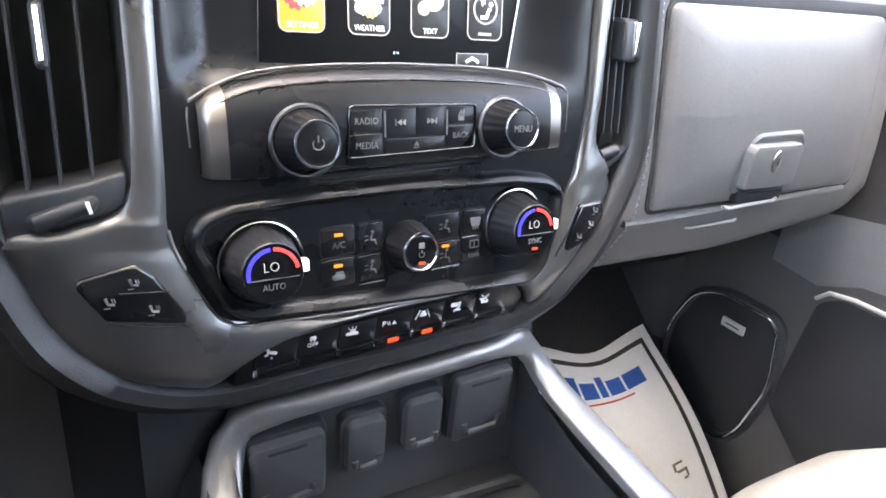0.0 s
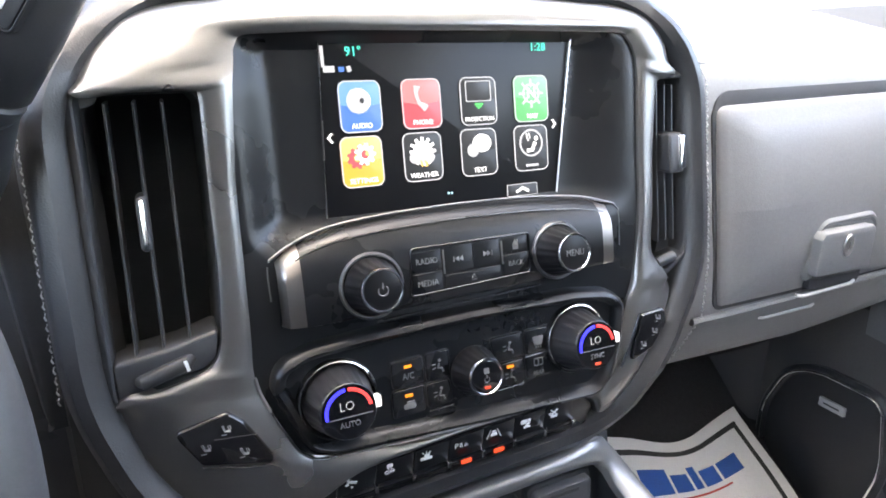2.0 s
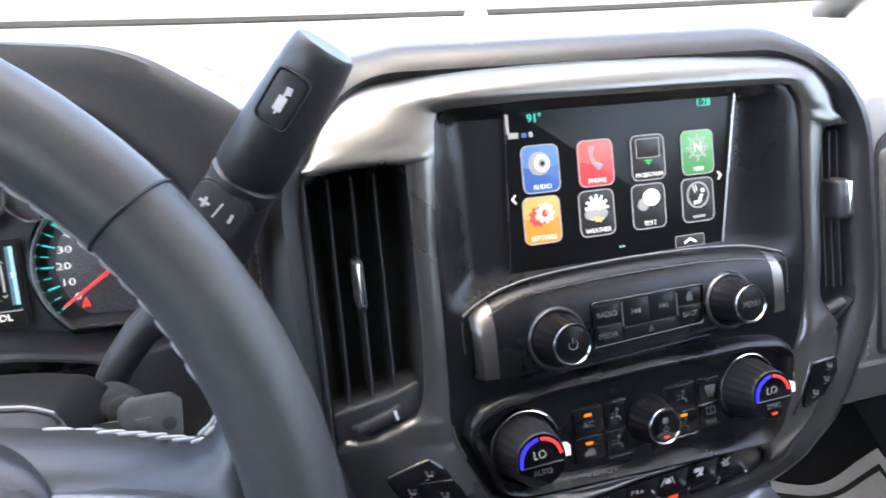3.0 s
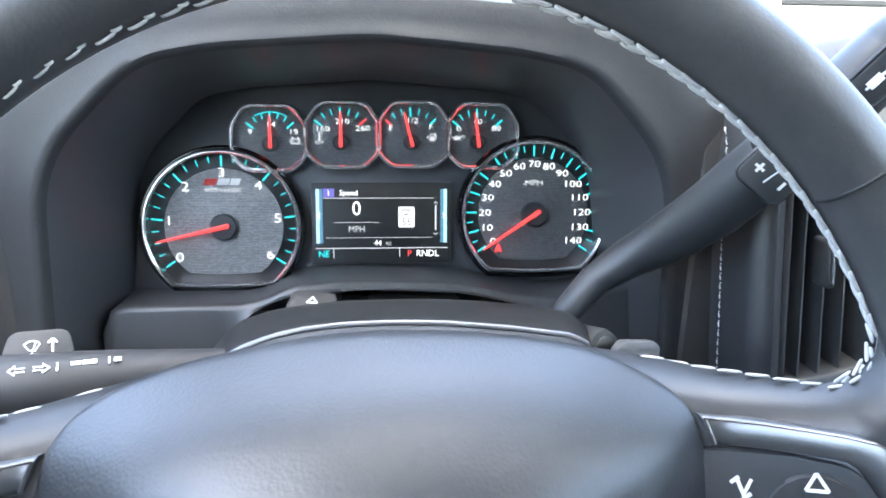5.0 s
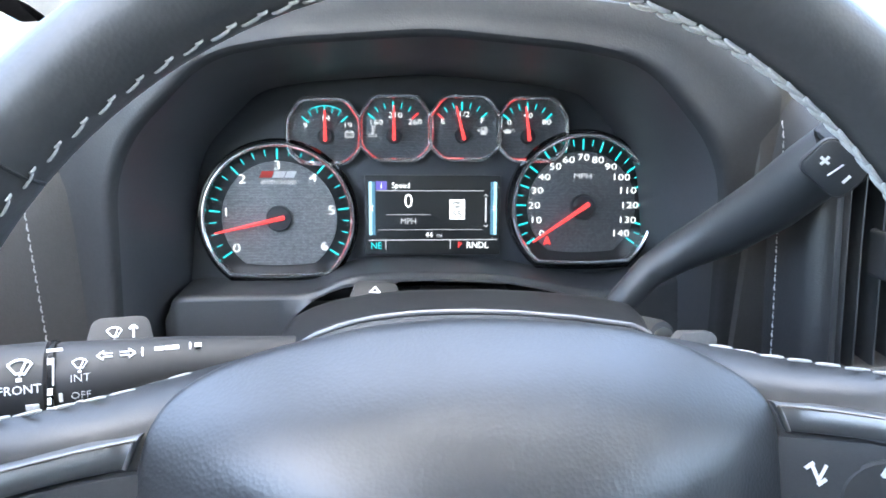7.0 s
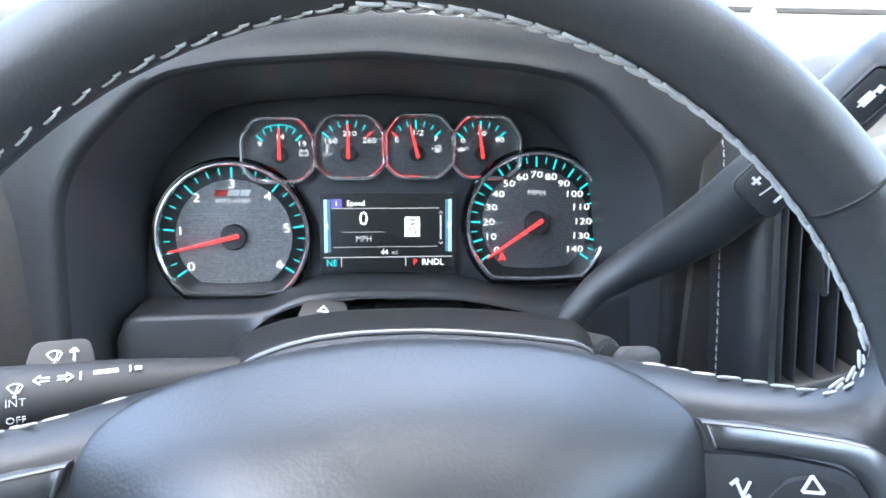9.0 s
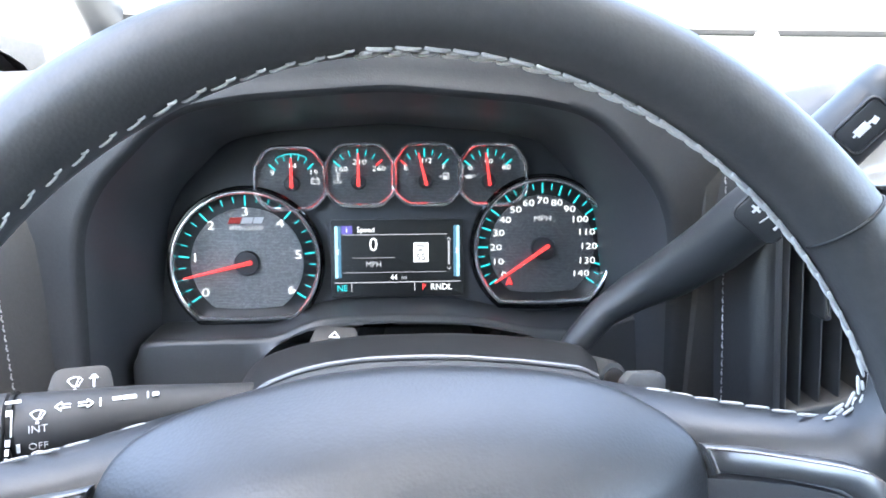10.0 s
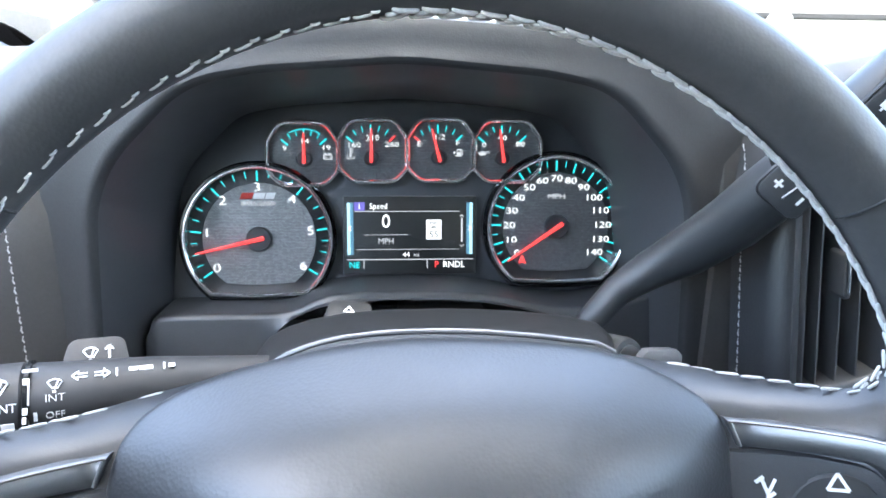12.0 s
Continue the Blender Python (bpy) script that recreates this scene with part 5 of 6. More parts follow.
        part("glyph", plate([(x * 1.15, z) for x, z in circle(0.0060, 22, 0.002, 0.0025)], 0, 0.0006, 0.0001), G_WHITE, t, m=up)
    else:
        part("glyph", frame_ring(circle(0.0095, 28, 0, 0), circle(0.0082, 28, 0, 0), 0, 0.0005, bevel=0.0001), G_GREY, t, m=up)
        part("glyph", merge(tube([(-0.0035, -0.0004, -0.0052), (0.0005, -0.0004, -0.0050), (0.003, -0.0004, 0.0002)], 0.0013, 8), disc(0.0016, 0.0042, 0.003), bars([(-0.003, 0.004, 0.0008, 0.005, 15), (-0.0012, 0.005, 0.0008, 0.004, 15)])), G_WHITE, t, m=up)
        part("caption", bars([(0, 0, 0.010, 0.0018, 0)]), G_GREY, t, m=m @ pose(0, -0.0006, -0.0118))
    if txt:
        part("caption", words(txt, 0.0046 if len(txt) < 9 else 0.0041, wide=0.92), G_WHITE, t, m=m @ pose(0, -0.0008, -0.0118))
part("lettering", words("91\u00b0", 0.0078), G_TEAL, tscreen, m=sp(0.380, 0.8715))
part("lettering", words("1:28", 0.0075), G_TEAL, tscreen, m=sp(0.512, 0.8730))
part("signal_mark", bars([(0, 0.003, 0.002, 0.0125, 0), (0.0035, -0.0045, 0.007, 0.0038, 0), (0.016, -0.0045, 0.0025, 0.0035, 15)]), G_GREY, tscreen, m=sp(0.3605, 0.8660))
part("signal_mark", bars([(0.0112, -0.0047, 0.0035, 0.0028, 0)]), T_BLUE, tscreen, m=sp(0.3605, 0.8660))
for x, s in ((0.3605, 1), (0.5225, -1)):
    part("page_arrow", bars([(0, 0.0012, 0.0042, 0.0012, 50 * s), (0, -0.0012, 0.0042, 0.0012, -50 * s)]), G_WHITE, tscreen, m=sp(x, 0.8215))
part("page_dot", bars([(-0.0012, 0, 0.0013, 0.0013, 0), (0.0012, 0, 0.0013, 0.0013, 0)]), G_SKYBAR, tscreen, m=sp(0.4380, 0.7815))
o = rrect(0.0245, 0.0085, 0.001)
tray_key = part("menu_key", plate(o, -0.0002, 0.0003, 0.0001), T_BLACK, tscreen, m=sp(0.4935, 0.7785))
part("tile_edge", frame_ring(o, inset(o, 0.0005), 0, 0.0005, bevel=0.0001), G_GREY, tray_key, m=sp(0.4935, 0.7785))
part("glyph", bars([(-0.0024, 0, 0.0058, 0.0018, 28), (0.0024, 0, 0.0058, 0.0018, -28)]), G_WHITE, tray_key, m=sp(0.4935, 0.7785, 0.0008))

# ---- radio control panel ----
RP = on_stack(0.4365, 0.745, 0.0)
radio = thing("radio_control_panel", RP, "black radio control panel with two knobs and silver end caps", "radio panel")
top = [(0.3155, 0.7560), (0.324, 0.7620), (0.336, 0.7670), (0.355, 0.7712), (0.39, 0.7740), (0.436, 0.7752), (0.485, 0.7745), (0.525, 0.7718), (0.545, 0.7685), (0.5605, 0.7632)]
bot = [(0.315, 0.7215), (0.326, 0.7205), (0.340, 0.7195), (0.360, 0.7200), (0.39, 0.7210), (0.436, 0.7225), (0.485, 0.7235), (0.525, 0.7260), (0.546, 0.7268), (0.5575, 0.7275)]
SEC = ((0.0, -0.004), (0.0, 0.0015), (0.02, 0.0045), (0.09, 0.0085), (0.20, 0.0115), (0.32, 0.0128), (0.6, 0.0132), (0.92, 0.0130), (0.975, 0.0118), (1.0, 0.009), (1.0, -0.004))


def pod_cols(a, b, n):
    cols = []
    for x in np.linspace(a, b, n):
        zt = lerp(x, [p[0] for p in top], [p[1] for p in top])
        zb = lerp(x, [p[0] for p in bot], [p[1] for p in bot])
        edge = min(1.0, 0.25 + min(x - 0.3155, 0.5572 - x) / 0.006)
        cols.append([face(x, zt + (zb - zt) * s, o if o < 0 else o * edge) for s, o in SEC])
    return cols


part("pod", skin(pod_cols(0.3305, 0.5435, 40), closed=False), PANEL, radio, "satin black curved body")
part("end_cap", skin(pod_cols(0.3170, 0.3303, 8), closed=False, cap0=False), CAPTRIM, radio, "brushed silver end cap")
part("end_cap", skin(pod_cols(0.5437, 0.5560, 8), closed=False), CAPTRIM, radio, "brushed silver end cap")
fine_top = [(x, lerp(x, [p[0] for p in top], [p[1] for p in top])) for x in np.linspace(0.3155, 0.5605, 60)]
fine_top = [(x, sum(fine_top[min(max(i + k, 0), 59)][1] for k in range(-3, 4)) / 7) for i, (x, z) in enumerate(fine_top)]
wrap = [(0.3128, 0.735), (0.3124, 0.748), (0.3128, 0.7545), (0.3142, 0.7580)] + [(x, z + 0.0024) for x, z in fine_top[2:-2]] + [(0.5640, 0.7650), (0.5672, 0.7612), (0.5680, 0.754), (0.5672, 0.735)]
part("top_trim", tube([face(x, z, 0.0008) for x, z in wrap], 0.0009, 10), SATIN, radio, "satin curved trim line")
# tube added for the highlight where the pod's rolled top catches light
part("crest_highlight", tube([face(x, z - 0.0046, 0.0090) for x, z in fine_top[3:-3]], 0.0006, 8), DARKTRIM, radio, "thin satin tube drawn for the crest highlight")


def knob(name, parent, m, r, h, cap_mat, label=""):
    k = part(name, lathe([(r * 1.04, 0.0), (r * 1.04, h * 0.10), (r, h * 0.16), (r * 0.82, h * 0.84), (r * 0.79, h * 0.94), (r * 0.76, h)], 96, knurl=r * 0.03, teeth=40, k0=2, k1=3), KNOB, parent, label, m=m)
    part("chrome_ring", lathe([(r * 0.775, h * 0.92), (r * 0.775, h * 1.0), (r * 0.75, h * 1.035), (r * 0.70, h * 1.035), (r * 0.655, h * 0.98)], 48), CHROME, k, "polished chrome ring", m=m)
    part("cap", lathe([(r * 0.66, h * 0.9), (r * 0.66, h * 1.0), (r * 0.60, h * 1.015), (r * 0.01, h * 1.02)], 40), cap_mat, k, m=m)
    return k


km = on_stack(0.3713, 0.7390, 0.012)
kn = knob("power_knob", radio, km, 0.0168, 0.0210, KNOB)
part("collar", lathe([(0.0205, -0.002), (0.0205, 0.0012), (0.0195, 0.0026), (0.0183, 0.0026), (0.0175, 0.0)], 48), SATIN, kn, "satin collar", m=km)
part("symbol", merge(tube([(0.0030 * math.sin(radians(a)), 0, 0.0030 * math.cos(radians(a))) for a in range(40, 325, 19)], 0.0004, 6), bars([(0, 0.0026, 0.0007, 0.0036, 0)])), DIMMARK, kn, m=km @ pose(0, -0.0217, 0))
km = on_stack(0.5048, 0.7426, 0.012)
kn = knob("menu_knob", radio, km, 0.0165, 0.0210, KNOB)
part("collar", lathe([(0.0200, -0.002), (0.0200, 0.0012), (0.0190, 0.0026), (0.0178, 0.0026), (0.0170, 0.0)], 48), SATIN, kn, "satin collar", m=km)
part("lettering", words("MENU", 0.0060, wide=0.85), DIMMARK, kn, m=km @ pose(0, -0.0217, 0))

# radio keys
KO = rounded([(0.3950, 0.7285), (0.4822, 0.7315), (0.4830, 0.7582), (0.3970, 0.7578)], 0.003, 4)
part("key_frame", frame_ring(KO, inset(KO, 0.0012), 0.010, 0.0145, face, 0.0004), GLOSS, radio)


def key(o, txt="", mark=None, size=0.0055):
    o = rounded(o, 0.0012, 3)
    k = part("key", plate(o, 0.008, 0.0138, 0.0004, face), PANEL, radio)
    cx, cz = sum(p[0] for p in o) / len(o), sum(p[1] for p in o) / len(o)
    m = on_stack(cx, cz, 0.0139)
    if txt:
        part("lettering", words(txt, size, wide=0.88), DIMMARK, k, m=m)
    if mark:
        part("symbol", mark, DIMMARK, k, m=m)
    return k


key([(0.3975, 0.7425), (0.4180, 0.7430), (0.4180, 0.7550), (0.3975, 0.7545)], "RADIO")
key([(0.3975, 0.7285), (0.4180, 0.7295), (0.4180, 0.7420), (0.3975, 0.7415)], "MEDIA")


def tri(x, z, s, a):
    c, d = math.cos(radians(a)), math.sin(radians(a))
    pts = [(x + s * (c * u - d * v), z + s * (d * u + c * v)) for u, v in ((-0.6, -0.8), (0.7, 0), (-0.6, 0.8))]
    return plate(pts, 0.0, 0.0004, 0.00005)


key([(0.4200, 0.7395), (0.4400, 0.7400), (0.4400, 0.7560), (0.4200, 0.7555)], mark=merge(tri(0.0015, 0, 0.0022, 180), tri(-0.0013, 0, 0.0022, 180), bars([(-0.0036, 0, 0.0006, 0.0036, 0)])))
key([(0.4402, 0.7400), (0.4600, 0.7405), (0.4600, 0.7565), (0.4402, 0.7560)], mark=merge(tri(-0.0013, 0, 0.0022, 0), tri(0.0015, 0, 0.0022, 0), bars([(0.0036, 0, 0.0006, 0.0036, 0)])))
key([(0.4200, 0.7295), (0.4600, 0.7320), (0.4600, 0.7395), (0.4200, 0.7385)], mark=merge(tri(0, 0.0008, 0.0022, 90), bars([(0, -0.0016, 0.0038, 0.0007, 0)])))
key([(0.4620, 0.7460), (0.4810, 0.7465), (0.4810, 0.7565), (0.4620, 0.7560)], mark=merge(tri(0, 0.0012, 0.0032, 90), bars([(0, -0.0016, 0.0040, 0.0034, 0), (0.0018, 0.0022, 0.0008, 0.0022, 0)])))
key([(0.4620, 0.7325), (0.4810, 0.7340), (0.4810, 0.7455), (0.4620, 0.7450)], "BACK", size=0.0052)
for x in (0.4190, 0.4610):
    part("key_divider", tube([face(x, 0.7400, 0.0145), face(x, 0.7545, 0.0145)], 0.0006, 6), SATIN, radio)
slot = rounded([(0.376, 0.7138), (0.497, 0.7183), (0.497, 0.7213), (0.376, 0.7168)], 0.0012, 3)
part("disc_slot", plate(slot, -0.002, 0.0022, 0.0004, face), DARKHOLE, radio, "dark disc slot")
part("slot_lip", tube([face(0.376, 0.7127, 0.002), face(0.497, 0.7172, 0.002)], 0.0006, 6), PANEL, radio)

# ---- climate control panel ----
CP = on_stack(0.4365, 0.67, 0.0)
climate = thing("climate_control_panel", CP, "black climate panel with two temperature dials and fan knob", "climate panel")
CO = rounded([(0.3045, 0.6880), (0.3110, 0.7015), (0.3300, 0.7085), (0.3700, 0.7110), (0.440, 0.7128), (0.520, 0.7120), (0.550, 0.7080), (0.5645, 0.6985), (0.5610, 0.6740), (0.5500, 0.6450), (0.5360, 0.6335), (0.440, 0.6365), (0.3400, 0.6410), (0.3230, 0.6470)], 0.03, 8)
rings = []
for d, o in ((0, -0.004), (0, 0.0035), (0.0007, 0.0075), (0.0020, 0.0105), (0.0042, 0.0115), (0.0066, 0.0100), (0.0084, 0.0066), (0.0094, 0.0040)):
    rings.append([face(x, z, o) for x, z in inset(CO, d)])
part("panel_body", skin(rings, cap1=True), PANEL, climate, "satin black panel with a rolled edge")


def arc_band(r0, r1, a0, a1, out):
    pts = [(r1 * math.cos(radians(a)), r1 * math.sin(radians(a))) for a in np.linspace(a0, a1, 14)] + [(r0 * math.cos(radians(a)), r0 * math.sin(radians(a))) for a in np.linspace(a1, a0, 14)]
    return plate(pts, out - 0.001, out, 0.0001)


def temp_dial(x, z, txt, lamp):
    m = on_stack(x, z, 0.003)
    R, F, h = 0.0212, 0.0169, 0.0265
    d = part("temperature_dial", lathe([(R * 1.02, 0.0), (R * 1.02, 0.003), (R, 0.004), (F * 1.03, h * 0.88), (F * 1.0, h * 0.97), (F * 0.95, h)], 96, knurl=0.0006, teeth=44, k0=2, k1=3), DIALRIB, climate, m=m)
    part("base_ring", lathe([(R * 1.20, -0.003), (R * 1.20, 0.002), (R * 1.16, 0.0045), (R * 1.11, 0.0045), (R * 1.09, 0.001)], 60), PANEL, d, m=m)
    part("bright_edge", tube([(R * 1.13 * math.cos(radians(a)), -0.0050, R * 1.13 * math.sin(radians(a))) for a in range(15, 215, 10)], 0.0008, 8), CHROME, d, "bright curved edge", m=m)
    part("dial_screen", lathe([(F * 0.96, h - 0.003), (F * 0.96, h + 0.0003), (F * 0.01, h + 0.0005)], 48), GLOSS, d, m=m)
    part("cold_arc", arc_band(F * 0.73, F * 0.85, 95, 190, h + 0.0010), G_BLUE, d, m=m)
    part("hot_arc", arc_band(F * 0.73, F * 0.85, 8, 88, h + 0.0010), G_RED, d, m=m)
    part("lettering", words("LO", 0.0078, wide=0.9, weight=-0.0002), G_GREY, d, m=m @ pose(-0.001, -h - 0.0007, 0.0035))
    part("lettering", words(txt, 0.0050, wide=0.9), DIMMARK, d, m=m @ pose(0, -h - 0.0007, -0.0075))
    part("rule", bars([(0, -0.0028, 0.028, 0.0003, 0)]), DIMMARK, d, m=m @ pose(0, -h - 0.0007, 0))
    part("pointer_tab", plate(rrect(0.0042, 0.0068, 0.0008), -0.003, 0.002, 0.0006), G_WHITE, d, "white pointer tab", m=m @ pose(F * 1.06, -h + 0.002, 0.0020))
    if lamp:
        part("lamp", bars([(0, -0.0128, 0.0045, 0.0016, 0)]), G_LAMPRED, d, m=m @ pose(0, -h - 0.0007, 0))


temp_dial(0.3450, 0.6722, "AUTO", False)
temp_dial(0.5210, 0.6768, "SYNC", True)
km = on_stack(0.4388, 0.6708, 0.004)
fan = knob("fan_knob", climate, km, 0.0160, 0.0185, GLOSS)
part("symbol", merge(*[disc(0.0011, 0.0013 * math.cos(a), 0.0042 + 0.0013 * math.sin(a), 10) for a in (0.8, 2.4, 3.9, 5.5)]), DIMMARK, fan, m=km @ pose(0, -0.0192, 0))
part("symbol", merge(tube([(0.0018 * math.sin(radians(a)), 0, -0.0015 + 0.0018 * math.cos(radians(a))) for a in range(40, 325, 19)], 0.0003, 5), bars([(0, 0.0004, 0.0005, 0.0022, 0)])), DIMMARK, fan, m=km @ pose(0, -0.0192, 0))
part("lamp", bars([(0, -0.0068, 0.0042, 0.0014, 0)]), G_LAMPRED, fan, m=km @ pose(0, -0.0192, 0))


def climate_key(o, txt="", mark=None, lamp=None, mz=0.0):
    o = rounded(o, 0.0022, 3)
    k = part("key", plate(o, 0.002, 0.0058, 0.0006, face), PANEL, climate)
    part("key_gap", frame_ring(inset(o, -0.0006), o, 0.002, 0.0044, face, 0.0001), DARKHOLE, k)
    cx, cz = sum(p[0] for p in o) / len(o), sum(p[1] for p in o) / len(o)
    m = on_stack(cx, cz, 0.0060)
    if txt:
        part("lettering", words(txt, 0.0058, wide=0.85), DIMMARK, k, m=m @ pose(0, 0, mz))
    if mark:
        part("symbol", mark, DIMMARK, k, m=m @ pose(0, 0, mz))
    if lamp is not None:
        part("lamp", bars([(0, lamp, 0.0050, 0.0017, 0)], 0.0006), G_ORANGE, k, m=m)


def sitter(s=1.0):
    return merge(disc(0.0011 * s, 0.0012 * s, 0.0036 * s, 10), tube([(0.0008 * s, 0, 0.002 * s), (-0.0002 * s, 0, -0.0012 * s), (0.0026 * s, 0, -0.0016 * s), (0.0034 * s, 0, -0.0042 * s)], 0.0007 * s, 6), bars([(-0.0030 * s, 0.0014 * s, 0.0026 * s, 0.0006, 0), (-0.0030 * s, -0.0012 * s, 0.0026 * s, 0.0006, 20)]))


climate_key([(0.381, 0.6705), (0.4025, 0.6710), (0.4025, 0.6880), (0.381, 0.6870)], "A/C", None, 0.0045, -0.0020)
climate_key([(0.380, 0.6520), (0.4020, 0.6530), (0.4020, 0.6695), (0.380, 0.6690)], "", merge(plate(rrect(0.0085, 0.0034, 0.0014), 0, 0.0004, 0.0001), bars([(0.0008, 0.0024, 0.005, 0.002, 0)])), 0.0045, -0.0026)
climate_key([(0.4045, 0.6705), (0.4205, 0.6710), (0.4215, 0.6885), (0.4045, 0.6880)], "", sitter())
climate_key([(0.4040, 0.6535), (0.4220, 0.6540), (0.4200, 0.6695), (0.4040, 0.6690)], "", sitter())
climate_key([(0.4560, 0.6725), (0.4770, 0.6730), (0.4775, 0.6895), (0.4520, 0.6890)], "", sitter())
climate_key([(0.4545, 0.6555), (0.4765, 0.6560), (0.4770, 0.6715), (0.4560, 0.6710)], "", sitter(), 0.0050, -0.0015)
climate_key([(0.4795, 0.6735), (0.4990, 0.6740), (0.4990, 0.6900), (0.4795, 0.6895)], "", merge(plate(rounded([(-0.003, -0.003), (0.003, -0.003), (0.0045, 0.003), (-0.0045, 0.003)], 0.001, 3), 0, 0.0003, 0.0001), bars([(0, -0.0042, 0.0006, 0.002, 0), (0.0018, -0.0042, 0.0006, 0.002, 0), (-0.0018, -0.0042, 0.0006, 0.002, 0)])))
climate_key([(0.4790, 0.6560), (0.4980, 0.6565), (0.4985, 0.6725), (0.4790, 0.6720)], "", merge(frame_ring(rrect(0.0075, 0.0055, 0.0008, 0, 0.003), rrect(0.0062, 0.0042, 0.0005, 0, 0.003), 0, 0.0003, bevel=0.0001), bars([(0, 0.003, 0.0006, 0.0034, 0)])))
part("lettering", words("REAR", 0.0042, wide=0.9), DIMMARK, climate, m=on_stack(0.4885, 0.6595, 0.0061))
for x0, z0, x1, z1 in ((0.4785, 0.6722, 0.4990, 0.6733), (0.404, 0.6520, 0.421, 0.6525), (0.4555, 0.6542, 0.4770, 0.6550)):
    part("key_line", tube([face(x0, z0, 0.0062), face(x1, z1, 0.0062)], 0.0005, 6), DARKTRIM, climate)

# ---- switch bar ----
SB = on_stack(0.435, 0.607, 0.0)
bar = thing("switch_bar", SB, "black row of seven vehicle switches with chrome dividers", "switch bar")


def bz(x, z):
    """The row climbs a little towards the passenger."""
    return z + 0.062 * (x - 0.435)


BO = rounded([(0.326, bz(0.326, 0.596)), (0.532, bz(0.532, 0.596)), (0.536, bz(0.536, 0.618)), (0.524, bz(0.524, 0.6290)), (0.352, bz(0.352, 0.6330)), (0.330, bz(0.330, 0.619))], 0.006, 4)
part("bar_body", plate(BO, -0.01, 0.0035, 0.0015, face), PANEL, bar)
marks = [merge(disc(0.0012, -0.002, 0.0032, 10), bars([(0.001, 0.0006, 0.007, 0.0022, -20), (-0.0028, -0.0008, 0.0026, 0.0018, 30), (0.0008, -0.0040, 0.0016, 0.0016, 0)])),
         merge(plate(rrect(0.0045, 0.0032, 0.001, 0, 0.0042), 0, 0.0004, 0.0001), bars([(-0.0012, 0.0016, 0.0008, 0.0022, 25), (0.0012, 0.0016, 0.0008, 0.0022, 25)])),
         merge(plate(rrect(0.0095, 0.0026, 0.001, 0, -0.0006), 0, 0.0004, 0.0001), bars([(0.0004, 0.0018, 0.0042, 0.0024, 0), (-0.0026, 0.0042, 0.0006, 0.002, 30), (0.0, 0.0046, 0.0006, 0.002, 0), (0.0026, 0.0042, 0.0006, 0.002, -30)])),
         merge(tri(0.0042, 0.0002, 0.0024, 90), bars([(-0.0008, 0.0003, 0.0006, 0.003, 12), (0.0006, 0.0003, 0.0006, 0.0038, 12)])),
         merge(plate(rrect(0.0058, 0.0026, 0.001), 0, 0.0004, 0.0001), bars([(0, 0.0024, 0.0034, 0.0018, 0), (-0.0045, 0.0006, 0.0007, 0.0080, -24), (0.0045, 0.0006, 0.0007, 0.0080, 24)])),
         merge(plate(rrect(0.0060, 0.0036, 0.001, -0.0008, 0.0016), 0, 0.0004, 0.0001), bars([(0.002, -0.0022, 0.0070, 0.0014, 40), (0.0038, 0.0022, 0.0024, 0.0024, 0), (0.0028, -0.0035, 0.005, 0.0012, 0)])),
         merge(bars([(0, 0.001, 0.0085, 0.0014, 40), (0, 0.001, 0.0085, 0.0010, -40), (0, -0.0024, 0.0060, 0.0020, 0), (-0.0034, 0.0004, 0.003, 0.0012, 0)]))]
xs = [0.3390, 0.3651, 0.3911, 0.4167, 0.4425, 0.4670, 0.4923, 0.5160]
for i in range(7):
    x0, x1 = xs[i] + 0.0003, xs[i + 1] - 0.0003
    o = rounded([(x0, bz(x0, 0.6125)), (x1, bz(x1, 0.6125)), (x1 + 0.0015, bz(x1, 0.6290)), (x0 + 0.0015, bz(x0, 0.6290))], 0.0008, 2)
    k = part("switch", plate(o, 0.0, 0.0052, 0.0004, face), PANEL, bar)
    o = rounded([(x0, bz(x0, 0.6040)), (x1, bz(x1, 0.6040)), (x1, bz(x1, 0.6122)), (x0, bz(x0, 0.6122))], 0.0012, 3)
    part("switch_lip", plate(o, 0.0, 0.0082, 0.0024, face), PANEL, k)
    xm = (x0 + x1) / 2 - 0.0035
    m = on_stack(xm, bz(xm, 0.6222), 0.0054) @ Matrix.Scale(0.9, 4)
    part("symbol", marks[i], WHITEMARK, k, m=m)
    if i == 1:
        part("lettering", words("OFF", 0.0045), WHITEMARK, k, m=m @ pose(0.0, 0, -0.0018))
    if i == 3:
        part("lettering", words("P", 0.0062), WHITEMARK, k, m=m @ pose(-0.0038, 0, 0))
    if i in (3, 4):
        xl = (x0 + x1) / 2
        part("lamp", bars([(0, 0, 0.0075, 0.0028, 3)], 0.0010), G_LAMPRED, k, m=on_stack(xl, bz(xl, 0.6098), 0.0080))
for x in xs:
    part("divider", plate(rrect(0.0030, 0.0062, 0.0008, x, bz(x, 0.6112)), 0.0, 0.0092, 0.0010, face), CHROME, bar, "chrome divider")

# ---- seat heater switches ----
def seat_switch(o, marks_at, g=""):
    p = face(o[0][0], o[0][1], 0.004)
    th = thing("seat_heater_switch", pose(*p), "gloss black heated seat switch pad with a bright lower edge", "switch", "seat heater switches")
    ro = rounded(o, 0.004, 4)
    part("pad", plate(ro, -0.004, 0.0108, 0.0012, face), GLOSS, th)
    for x, z in marks_at:
        m = on_stack(x, z, 0.0111) @ Matrix.Scale(0.75, 4)
